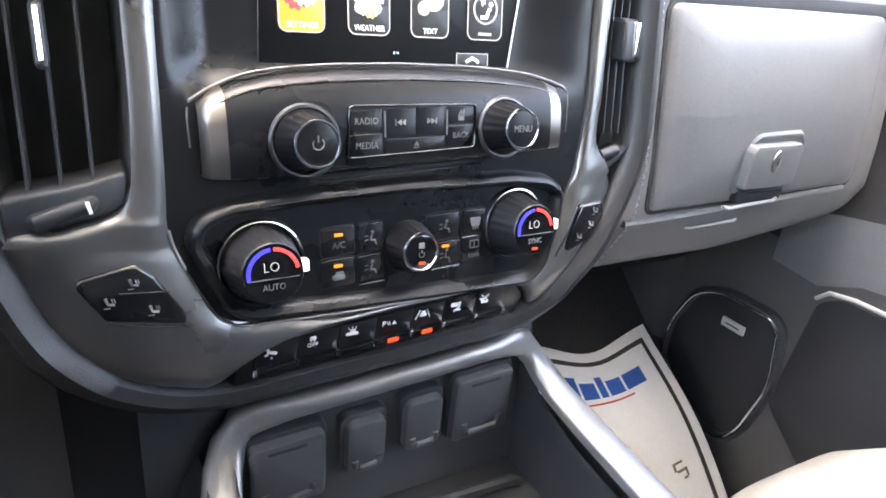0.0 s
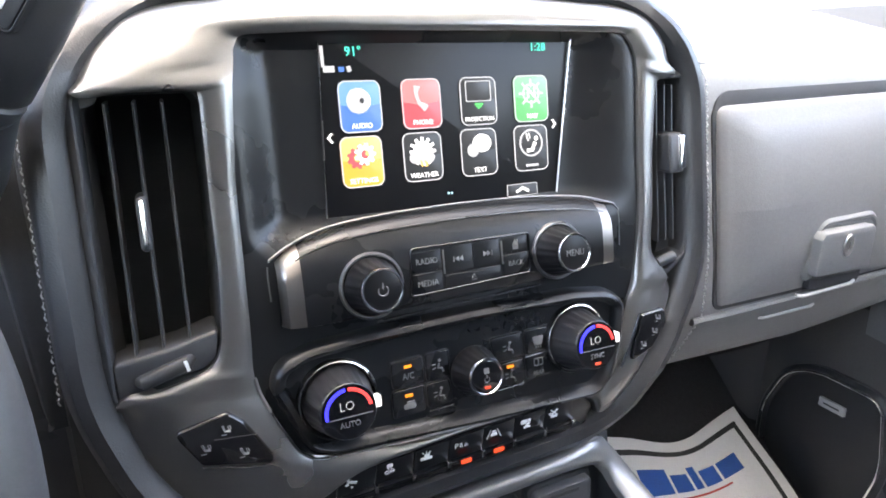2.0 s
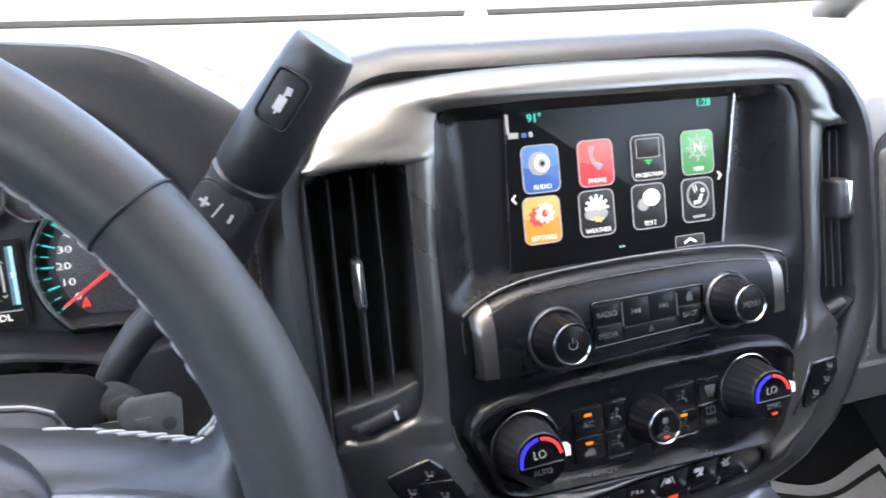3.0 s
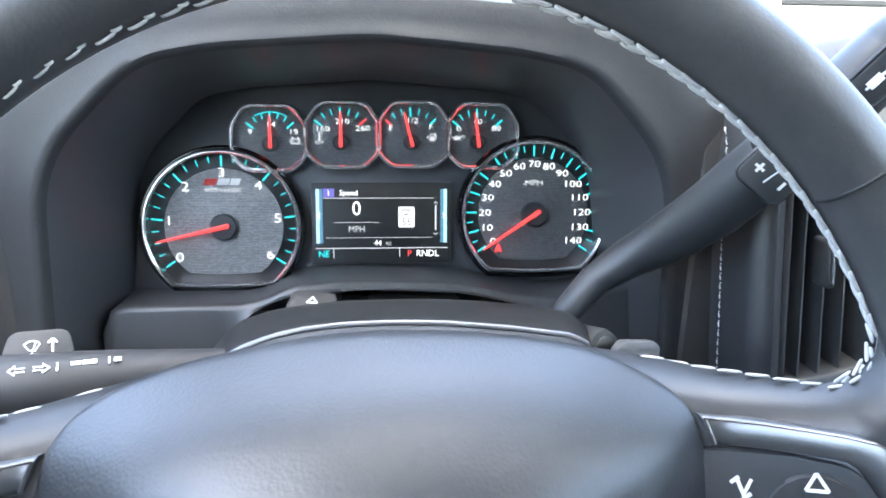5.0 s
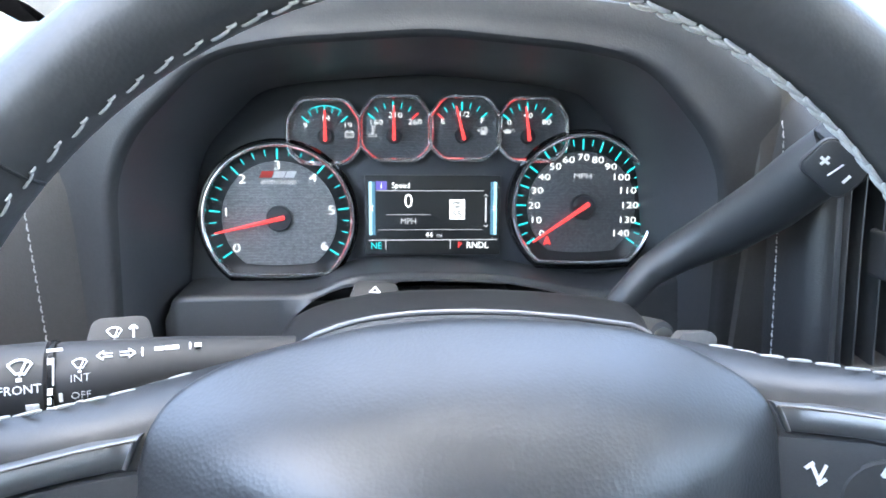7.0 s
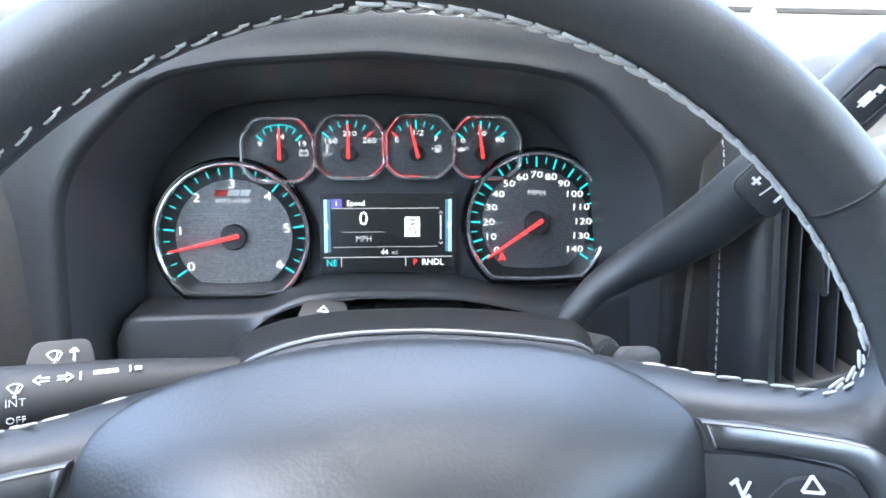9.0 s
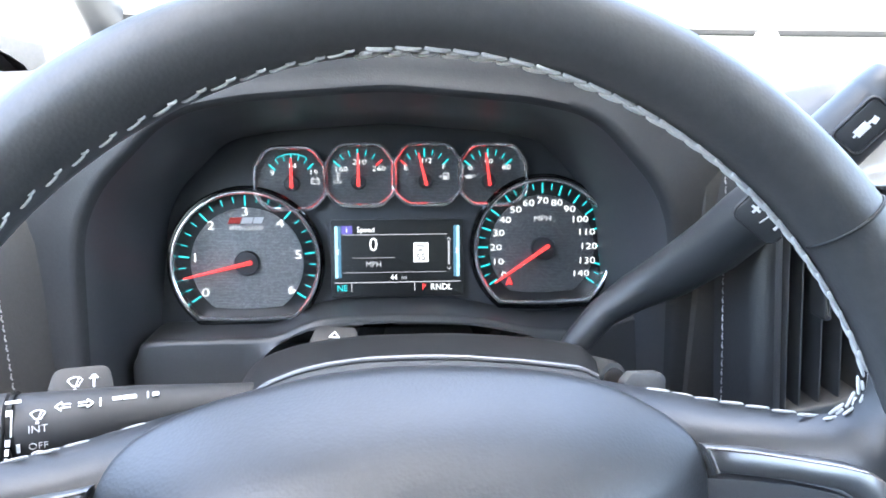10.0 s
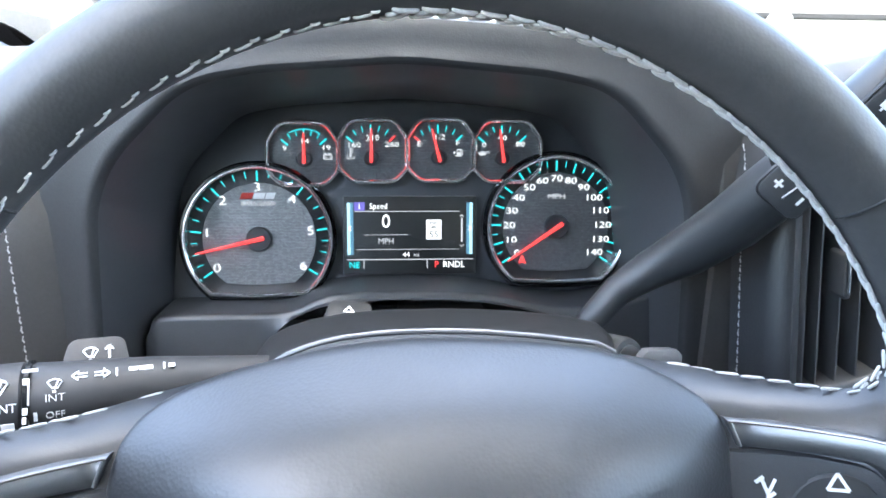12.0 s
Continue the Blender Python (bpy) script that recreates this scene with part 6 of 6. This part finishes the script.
        part("symbol", merge(tube([(-0.0025, 0, 0.0035), (-0.0012, 0, -0.001), (0.0028, 0, -0.0016)], 0.0010, 6), bars([(0.0015, 0.0012, 0.0007, 0.003, 15), (0.003, 0.0012, 0.0007, 0.003, 15), (-0.002, -0.0036, 0.004, 0.0006, 0)])), DIMMARK, th, m=m)
    return th


th = seat_switch([(0.2512, 0.6769), (0.2806, 0.6823), (0.2890, 0.6752), (0.3065, 0.6470), (0.2645, 0.6560)], [(0.2792, 0.6734), (0.2675, 0.6653), (0.2876, 0.6586)])
part("bright_edge", tube([face(0.2645, 0.6548, 0.0098), face(0.285, 0.6498, 0.0105), face(0.3065, 0.6460, 0.0098)], 0.0005, 6), DARKTRIM, th)
part("split_line", tube([face(0.272, 0.6692, 0.0109), face(0.296, 0.6668, 0.0109)], 0.0003, 5), DARKTRIM, th)
th = seat_switch([(0.5780, 0.6860), (0.6000, 0.6875), (0.6010, 0.6760), (0.5860, 0.6600), (0.5640, 0.6520)], [(0.5925, 0.6815), (0.5890, 0.6720), (0.5780, 0.6640)])
part("bright_edge", tube([face(0.5570, 0.6510, 0.0098), face(0.5650, 0.6640, 0.0105), face(0.5770, 0.6870, 0.0098)], 0.0010, 6), CHROME, th)

# ---- air vents ----
def vent(o, slat_xs, zlo, ztop, tab, wheel_at, lean):
    p = face(o[0][0], zlo, 0)
    v = thing("air_vent", pose(*p), "black dash air vent with upright slats and chrome-tipped tab", "air vent", "dash air vents")
    ro = rounded(o, 0.004, 4)
    part("housing", skin([[face(x, z, -0.004) for x, z in inset(ro, -0.009)], [face(x, z, 0.0030) for x, z in inset(ro, -0.004)], [face(x, z, 0.004) for x, z in inset(ro, -0.001)], [face(x, z, 0.0035) for x, z in ro], [face(x, z, -0.015) for x, z in inset(ro, 0.0015)], [face(x, z, -0.034) for x, z in inset(ro, 0.003)]], cap1=True), MATTE, v)
    for x in slat_xs:
        rows = []
        for z in np.linspace(zlo + 0.012, ztop - 0.005, 10):
            xx = x + lean * (z - zlo)
            rows.append([face(xx - 0.0006, z, -0.026), face(xx - 0.0010, z, -0.004), face(xx - 0.0005, z, -0.001), face(xx + 0.0005, z, -0.001), face(xx + 0.0010, z, -0.004), face(xx + 0.0006, z, -0.026)])
        part("slat", skin(rows, cap0=True, cap1=True), PLASTIC, v)
    tx, tz0, tz1, w = tab
    t = part("tab", plate(rrect(w, tz1 - tz0, 0.003, tx, (tz0 + tz1) / 2), -0.006, 0.0075, 0.0025, face), PLASTIC, v)
    part("tab_tip", plate(rrect(w * 0.45, (tz1 - tz0) * 0.85, 0.0015, tx + (w * 0.30 if w > 0.008 else 0), (tz0 + tz1) / 2 + 0.001), 0.0, 0.0092, 0.0015, face), CHROME, t, "chrome tip")
    return v


v = vent([(0.2265, 0.852), (0.2820, 0.852), (0.2868, 0.846), (0.2855, 0.76), (0.2830, 0.719), (0.2790, 0.709), (0.2720, 0.704), (0.2265, 0.6955)], [0.2385, 0.2525, 0.2665], 0.700, 0.852, (0.2518, 0.7725, 0.8010, 0.0062), None, 0.012)
sill = rounded([(0.2270, 0.6965), (0.2725, 0.7050), (0.2795, 0.7100), (0.2825, 0.7260), (0.2600, 0.7200), (0.2270, 0.7160)], 0.003, 3)
part("sill", plate(sill, -0.02, 0.0030, 0.0020, face), PLASTIC, v, "dark lower sill")
part("thumbwheel", tube([face(0.2390, 0.7050, 0.003), face(0.2405, 0.7055, 0.006), face(0.2640, 0.7120, 0.006), face(0.2655, 0.7125, 0.003)], [0.003, 0.0042, 0.0042, 0.003], 16), RUBBER, v)
part("wheel_mark", bars([(0, 0, 0.0018, 0.0062, 12)]), WHITEMARK, v, m=on_stack(0.2635, 0.7118, 0.0102))
v = vent([(0.6035, 0.850), (0.6380, 0.850), (0.6380, 0.752), (0.6270, 0.722), (0.6070, 0.7115), (0.5945, 0.7290), (0.5985, 0.79)], [0.6065, 0.6140, 0.6215], 0.720, 0.850, (0.6205, 0.7825, 0.8115, 0.0150), None, 0.03)
part("thumbwheel", tube([face(0.6000, 0.7180, 0.003), face(0.6165, 0.7215, 0.003)], [0.004, 0.004], 14), PLASTIC, v)

# ---- passenger side of the dash ----
PZ = [0.585, 0.600, 0.640, 0.655, 0.700, 0.760, 0.820, 0.845, 0.860, 0.870]
PY = [-0.050, -0.073, -0.0918, -0.0985, -0.0960, -0.0890, -0.0800, -0.0740, -0.0640, -0.050]


def pface(x, z, out=0.0):
    """A point of the passenger-side dash face."""
    x, z = 0.676 + (x - 0.699) * 0.96, 0.828 + (z - 0.830) * 0.968
    bend = 0.03 * max(0.0, (x - 0.96) / 0.10) ** 2
    return Vector((x, lerp(z, PZ, PY) + 0.01 * (x - 0.7) + bend - out, z))


def on_pface(x, z, out=0.0):
    p = pface(x, z, out)
    lean = math.degrees(math.atan2(lerp(p.z + 0.01, PZ, PY) - lerp(p.z - 0.01, PZ, PY), 0.02))
    return pose(p.x, p.y, p.z, -lean, 0, 0.6)


rows = []
for x in np.linspace(0.640, 1.24, 61):
    zlo = 0.592 + 0.05 * max(0, (x - 0.80) / 0.32) ** 1.3
    zs = [zlo] + [z for z in np.linspace(0.60, 0.866, 26) if z > zlo + 0.004]
    zs = list(np.interp(np.linspace(0, 1, 27), np.linspace(0, 1, len(zs)), zs))
    rows.append([pface(x, zs[0] - 0.012, -0.10), pface(x, zs[0] - 0.004, -0.006)] + [pface(x, z) for z in zs])
part("passenger_skin", skin(rows, closed=False), GREY, dash, "grey passenger-side dash skin")
part("lower_lip", tube([pface(x, 0.6465 + 0.045 * max(0, x - 0.7), 0.001) for x in np.linspace(0.675, 0.99, 14)], 0.0035, 8), GREY, dash)
# underside coloured near-black for the shade beneath the dash
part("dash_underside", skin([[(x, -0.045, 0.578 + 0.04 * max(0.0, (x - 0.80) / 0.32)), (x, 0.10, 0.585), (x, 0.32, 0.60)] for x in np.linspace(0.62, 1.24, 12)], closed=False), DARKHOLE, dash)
part("kick_panel", skin([[(1.034, y, z), (1.018, y + 0.006, z), (1.008, y + 0.02, z), (0.992, y + 0.10, z)] for y, z in ((0.125, 0.20), (0.128, 0.40), (0.12, 0.60))], closed=False), COVER, dash, "grey kick panel beside the footwell")

glove = thing("glove_box", pose(0.85, -0.1, 0.66), "closed grey glove box door with a lockable latch", "glove box")
GO = rounded([(0.700, 0.657), (0.845, 0.6600), (1.000, 0.6640), (1.008, 0.74), (1.004, 0.8330), (0.850, 0.8310), (0.693, 0.8275), (0.695, 0.74)], [0.006, 0.02, 0.012, 0.02, 0.014, 0.05, 0.012, 0.02], 6)
# dark band on the skin paints the shade of an overhang that isn't modelled
gap = []
for x in np.concatenate([np.linspace(0.6905, 0.712, 12), np.linspace(0.72, 1.008, 20)]):
    r = max(0.0, (0.712 - x) / 0.0215)
    hi = 0.8392 + 0.015 * (x - 0.70) - 0.022 * (1 - math.sqrt(max(0.0, 1 - r * r)))
    lo = min(0.826 + 0.015 * (x - 0.70), hi - 0.001) if x > 0.7 else 0.806
    gap.append([pface(x, lo, -0.003), pface(x, lo + 0.0001, 0.0014), pface(x, lo + 0.0004, 0.0015), pface(x, lo * 0.5 + hi * 0.5, 0.0016), pface(x, hi - 0.0004, 0.0015), pface(x, hi - 0.0001, 0.0014), pface(x, hi, -0.003)])
part("overhang_shade", skin(gap, closed=False), MATTE, glove, "dark band painted for the shade under the dash overhang")
part("door_gap", frame_ring(inset(GO, -0.0035), inset(GO, 0.001), -0.004, 0.0012, pface, 0.0004), DARKHOLE, glove, "dark gap round the door")
rings = []
cgx, cgz = 0.85, 0.745
for s_, o_ in ((1.0, 0.0), (1.0, 0.0025), (0.995, 0.0052), (0.98, 0.0068), (0.93, 0.0075), (0.87, 0.0075), (0.8, 0.0075), (0.7, 0.0075), (0.6, 0.0075), (0.5, 0.0075), (0.4, 0.0075), (0.3, 0.0075), (0.2, 0.0075), (0.1, 0.0075), (0.02, 0.0075)):
    rings.append([pface(cgx + (x - cgx) * s_, cgz + (z - cgz) * s_, o_ - 0.003 + 0.0115 * ease((1.0 - s_) / 0.3) * (1 - ((z - cgz) * s_ / 0.09) ** 2)) for x, z in GO])
part("door", skin(rings, cap1=True), GREY, glove, "grey grained door skin")
lm = on_pface(0.8485, 0.6970, 0.0125) @ pose(0, 0, 0, 7, 0, 0)
HO = rounded([(-0.058, -0.030), (0.036, -0.030), (0.035, 0.020), (0.024, 0.031), (-0.038, 0.029), (-0.050, 0.018)], 0.03, 8)
part("latch_recess", frame_ring(HO, inset(HO, 0.009), -0.006, 0.0012, bevel=0.0035), GREY, glove, m=lm)
latch = part("latch", plate(rounded([(-0.050, -0.021), (0.020, -0.021), (0.019, 0.015), (0.016, 0.020), (-0.046, 0.019), (-0.050, 0.013)], 0.004, 4), -0.006, 0.0095, 0.003), GREY, glove, "grey latch paddle", m=lm)
part("lock", plate([(x * 0.62, z * 1.12) for x, z in circle(0.0092, 28)], 0.006, 0.0112, 0.0012), BRIGHT, latch, "oval silver key lock", m=lm @ pose(-0.0165, 0, 0.005))
part("keyhole", bars([(0, 0, 0.0012, 0.007, 0)]), DARKHOLE, latch, m=lm @ pose(-0.0165, -0.0113, 0.005))
# pocket shade is painted as a dark plate
part("latch_pocket", plate(rrect(0.066, 0.016, 0.005, -0.012, -0.0290), -0.02, 0.0012, 0.001), DARKHOLE, glove, "dark plate painted as the shaded finger pocket under the latch", m=lm)
# pale tubes stand in for thin highlights along the creases
part("pocket_highlight", tube([pface(0.787, 0.6575, 0.010), pface(0.793, 0.6560, 0.012), pface(0.857, 0.6590, 0.012), pface(0.863, 0.6605, 0.010)], 0.0017, 10), LIGHTGREY, glove)
part("crease_highlight", tube([pface(0.766, 0.6315, 0.0), pface(0.771, 0.6310, 0.0018), pface(0.832, 0.6335, 0.0018), pface(0.837, 0.6340, 0.0)], 0.0014, 8), LIGHTGREY, glove, "pale tube painting the highlight on the lower crease")

# ---- lower console ----
console = thing("centre_console", pose(0.43, -0.35, 0.0), "dark centre console with covered power outlets and silver rails", "console")
part("tunnel", slab(0.300, 0.562, -1.2, 0.20, 0.0, 0.455), PLASTIC, console)
part("under_panel", skin([[(x, -0.095, 0.60), (x, -0.112, 0.585), (x, -0.118, 0.56), (x, -0.122, 0.50), (x, -0.126, 0.455)] for x in np.linspace(0.275, 0.562, 12)], closed=False), PLASTIC, console)


def rail(mirror):
    """The satin rail: across under the stack, then back along the console's edge."""
    X = [0.437, 0.475, 0.510, 0.530, 0.543, 0.552, 0.557, 0.561, 0.564, 0.566, 0.567, 0.568]
    Y = [-0.134, -0.134, -0.133, -0.132, -0.130, -0.133, -0.143, -0.16, -0.19, -0.26, -0.40, -0.90]
    k = -0.08 if mirror else 0.08
    Z = [0.5735 + k * (x - 0.437) - d for x, d in zip(X, (0, 0, 0, 0.001, 0.005, 0.015, 0.026, 0.036, 0.043, 0.052, 0.066, 0.10))]
    rings = []
    for i, (x, y, z) in enumerate(zip(X, Y, Z)):
        x = 0.437 + (x - 0.437) * (-1.0 if mirror else 1.0)
        p = Vector((x, y, z))
        j0, j1 = max(i - 1, 0), min(i + 1, len(X) - 1)
        t = Vector(((X[j1] - X[j0]) * (-1 if mirror else 1), Y[j1] - Y[j0], Z[j1] - Z[j0])).normalized()
        nrm = Vector((0, -1, 0.55)) if i < 5 else Vector((0.1 * (-1 if mirror else 1), -0.35, 1)) if i < 8 else Vector((0, 0.0, 1))
        nrm = (nrm - t * nrm.dot(t)).normalized()
        side = t.cross(nrm).normalized()
        w = (0.0075, 0.0075, 0.008, 0.0095, 0.0105, 0.011, 0.0115, 0.012, 0.0125, 0.0125, 0.0125, 0.0125)[i]
        crown = (0.0080, 0.0080, 0.0076, 0.0066, 0.0054, 0.0042, 0.0036, 0.0034, 0.0034, 0.0034, 0.0034, 0.0034)[i]
        bow = [p - side * w * math.cos(radians(q)) + nrm * crown * math.sin(radians(q)) for q in range(0, 181, 15)]
        rings.append([bow[0] - nrm * 0.006] + bow + [bow[-1] - nrm * 0.006])
    return skin(rings, closed=False)


part("rail", rail(False), RAIL, console, "satin silver rail")
part("rail", rail(True), RAIL, console, "satin silver rail")
for sx in (-1, 1):
    xx = 0.437 + sx * 0.136
    e = 0.009 if sx > 0 else -0.008
    y0 = -0.135 if sx > 0 else -0.06
    part("side_skirt", skin([[(xx - sx * 0.006, y, z - 0.005), (xx - sx * e, y, z - 0.03), (xx - sx * e, y, 0.25), (xx - sx * e, y, 0.0)] for y, z in ((y0, 0.545), (-0.15, 0.54), (-0.20, 0.53), (-0.40, 0.512), (-0.90, 0.48))], closed=False), PLASTIC, console, "dark lower side panel")
    part("inner_wall", skin([[(xx - sx * 0.0225, y, z - 0.001), (xx - sx * 0.0245, y, 0.455)] for y, z in ((-0.12, 0.56), (-0.16, 0.537), (-0.20, 0.527), (-0.40, 0.508), (-0.90, 0.475))], closed=False), PLASTIC, console)
UP = rounded([(0.316, 0.462), (0.553, 0.462), (0.553, 0.560), (0.543, 0.5735), (0.327, 0.5570), (0.316, 0.546)], 0.008, 5)


def uface(x, z, out=0.0):
    return Vector((x, -0.122 - 0.08 * (0.56 - z) + 0.02 * (x - 0.437) - out, z))


def on_u(x, z, out=0.0):
    p = uface(x, z, out)
    return pose(p.x, p.y, p.z, 4.6, 0, 1.1) @ pose(0, 0, 0, 0, -3.0, 0)


part("outlet_panel", plate(UP, -0.006, 0.0, 0.002, uface), COVER, console)
for x, z, w, h, big in ((0.3590, 0.5190, 0.0510, 0.0570, 1), (0.4145, 0.5235, 0.0290, 0.0450, 0), (0.4590, 0.5290, 0.0300, 0.0450, 0), (0.5090, 0.5315, 0.0500, 0.0590, 1)):
    m = on_u(x, z, 0.0)
    fl = part("outlet_cover", plate(rrect(w, h, 0.005 if big else 0.007), -0.002, 0.0135, 0.003), COVER, console, "dark rubber outlet cover", m=m)
    part("cover_base", plate(rrect(w + 0.006, h + 0.006, 0.007, 0, 0.001), -0.002, 0.006, 0.002), PLASTIC, fl, m=m)
    ww = w * 0.31
    part("pull_ridge", tube([(-ww, -0.0135, -h * 0.20), (-ww * 0.97, -0.0145, -h * 0.30), (-ww * 0.75, -0.0148, -h * 0.345), (0, -0.0150, -h * 0.355), (ww * 0.75, -0.0148, -h * 0.345), (ww * 0.97, -0.0145, -h * 0.30), (ww, -0.0135, -h * 0.20)], 0.0026, 8), COVER, fl, m=m)
    if big:
        part("hinge_slot", plate(rrect(w * 0.5, 0.0032, 0.0012, 0, h * 0.41), 0.010, 0.0138, 0.0003), DARKHOLE, fl, m=m)
part("tray_mat", slab(0.318, 0.552, -0.9, -0.125, 0.455, 0.462), RUBBER, console, "black rubber tray mat")
for k in range(6):
    y = -0.150 - 0.03 * k
    part("tray_rib", tube([(0.335, y, 0.463), (0.34, y, 0.467), (0.534, y - 0.006, 0.467), (0.539, y - 0.006, 0.463)], 0.005, 8), RUBBER, console)

# ---- passenger door ----
DX = 1.03
door = thing("passenger_door", pose(DX, -0.3, 0.0), "dark passenger door panel with a chrome-ringed speaker", "door")
ys_door = np.linspace(0.30, -1.45, 30)
part("door_panel", skin([[(DX + 0.02, y, 0.02), (DX, y, 0.12), (DX, y, 0.50), (DX + 0.004, y, 0.56)] for y in ys_door], closed=False), DOORSKIN, door, "dark grey lower door skin")
part("door_panel", skin([[(DX + 0.004, y, 0.56), (DX + 0.05, y, 0.62), (DX + 0.07, y, 0.80), (DX + 0.11, y, 0.92), (DX + 0.20, y, 0.93), (DX + 0.20, y, 0.0)] for y in ys_door], closed=False), SOFT, door, "black upper door skin")
part("pale_insert", skin([[(DX + 0.001 - dx, y, z) for y, z, dx in ((-0.006, 0.532 + k, 0.004), (-0.072, 0.525 + k * 1.3, 0.006), (-0.12, 0.545 + k * 1.1, 0.004), (-0.4, 0.57 + k, 0.004))] for k in (0.0, 0.03, 0.07)], closed=False), GREY, door, "pale grey door insert")


def dplane(a, z, out=0.0):
    """a runs rearwards along the door; standing out into the cab."""
    return Vector((DX - out, -a, z))


SO = rounded([(-0.119, 0.300), (-0.117, 0.375), (-0.088, 0.440), (-0.045, 0.462), (0.035, 0.461), (0.051, 0.447), (0.062, 0.370), (0.040, 0.282), (0.018, 0.250), (-0.014, 0.247)], [0.12, 0.12, 0.12, 0.12, 0.03, 0.03, 0.12, 0.12, 0.05, 0.07], 9)
speaker = part("speaker", plate(inset(SO, 0.006), -0.01, 0.004, 0.003, dplane), RUBBER, door, "black cloth speaker grille")
part("grille_rim", frame_ring(inset(SO, -0.006), inset(SO, 0.004), -0.012, 0.010, dplane, 0.004), PLASTIC, speaker)
part("chrome_ring", tube([dplane(x, z, 0.0095) for x, z in inset(SO, 0.0025)], 0.0017, 8, closed=True), CHROME, speaker, "chrome ring")
bmat = Matrix.Translation(dplane(-0.016, 0.420, 0.006)) @ Matrix(((0, 1, 0), (-1, 0, 0), (0, 0, 1))).to_4x4()
badge = part("badge", plate(rrect(0.036, 0.0125, 0.001), -0.002, 0.002, 0.0005), LIGHTGREY, speaker, "small plain silver badge", m=bmat)
part("badge_mark", bars([(0, 0, 0.022, 0.002, 0)]), BLACKINK, speaker, m=bmat @ pose(0, -0.0021, 0))
# no opening here: a dark plate paints the pocket's shaded inside
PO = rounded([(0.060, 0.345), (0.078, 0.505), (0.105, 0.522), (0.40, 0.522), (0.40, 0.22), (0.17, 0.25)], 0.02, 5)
part("map_pocket", plate(PO, -0.01, 0.003, 0.002, dplane), DARKHOLE, door, "flat dark plate painted as the shaded map pocket")
part("pocket_edge", tube([dplane(0.076, 0.510, 0.005), dplane(0.090, 0.524, 0.007), dplane(0.12, 0.529, 0.007), dplane(0.40, 0.529, 0.007)], 0.0028, 8), LIGHTGREY, door)

# ---- paper floor mat ----
mat_thing = thing("paper_floor_mat", pose(0.9, 0.05, 0.25), "white paper floor mat with dark border and blue print", "floor mat")


def curl_up(u):
    """How much the sheet's upper edge curls up against the tunnel."""
    return 0.040 - 0.047 * ease((u - 0.36) / 0.42)


def sheet(u, v):
    """u across (0 to 1), v up the slope (0 to 1)."""
    y = -0.215 + 0.350 * v - 0.016 * math.sin(3.3 * u) * v ** 3
    x = 0.640 + (0.349 + 0.035 * (1 - v)) * u
    z = curl_up(u) * v ** 3 + 0.228 + y + 0.028 * math.sin(math.pi * v) * u + 0.006 * math.sin(9 * v + 2 * u) + 0.010 * math.cos(6.5 * u) * v ** 3
    return Vector((x, y, z))


part("sheet", skin([[sheet(u, v) for u in np.linspace(0, 1, 25)] for v in np.linspace(0, 1, 31)], closed=False), PAPER, mat_thing)


def printed(u0, u1, v0, v1, material, name="print"):
    rows = []
    for v in np.linspace(v0, v1, max(2, int(abs(v1 - v0) * 24) + 2)):
        rows.append([sheet(u, v) + Vector((0, -0.0007, 0.0007)) for u in np.linspace(u0, u1, max(2, int(abs(u1 - u0) * 24) + 2))])
    return part(name, skin(rows, closed=False), material, mat_thing)


printed(0.03, 0.955, 0.945, 0.962, BLACKINK, "border")
printed(0.935, 0.955, 0.02, 0.945, BLACKINK, "border")
for u0, u1, v1 in ((0.08, 0.19, 0.895), (0.20, 0.31, 0.895), (0.38, 0.510, 0.900), (0.522, 0.605, 0.880), (0.618, 0.655, 0.900), (0.668, 0.748, 0.880), (0.760, 0.862, 0.880)):
    printed(u0, u1, 0.822, v1, BLUEINK, "blue_bar")
printed(0.38, 0.78, 0.800, 0.806, REDINK, "red_rule")
for u0, u1, v0, v1 in ((0.800, 0.850, 0.562, 0.568), (0.800, 0.812, 0.545, 0.562), (0.812, 0.862, 0.540, 0.547), (0.852, 0.862, 0.525, 0.540), (0.835, 0.855, 0.520, 0.526)):
    printed(u0, u1, v0, v1, TANINK, "tan_mark")

# ---- passenger seat ----
seat = thing("passenger_seat", pose(0.9, -0.5, 0.0), "pale beige leather passenger seat cushion", "seat")
rings = []
for y, w, zt in ((-0.165, 0.10, 0.28), (-0.172, 0.20, 0.345), (-0.188, 0.245, 0.392), (-0.225, 0.262, 0.424), (-0.32, 0.265, 0.440), (-0.6, 0.265, 0.40), (-0.95, 0.265, 0.39)):
    ring = []
    for k in range(25):
        a4 = math.pi * k / 24
        c4, s4 = math.cos(a4), math.sin(a4)
        ring.append((0.875 - w * 0.56 * math.copysign(abs(c4) ** 0.5, c4), y, zt - 0.16 + 0.16 * abs(s4) ** 0.45))
    rings.append(ring)
part("cushion", skin(rings, closed=False, cap0=True), SEATSKIN, seat)
part("base", slab(0.76, 1.0, -0.95, -0.22, 0.0, 0.24), PLASTIC, seat)

# ---- dash top sensor ----
sensor = thing("light_sensor", pose(0.52, 0.42, 0.98), "small pale dome sensor on the dash top", "sensor")
part("dome", lathe([(0.016, 0.0), (0.0155, 0.004), (0.012, 0.009), (0.006, 0.012), (0.001, 0.0125)], 24), LIGHTGREY, sensor, m=pose(0.52, 0.42, 0.975, -90, 0, 0))
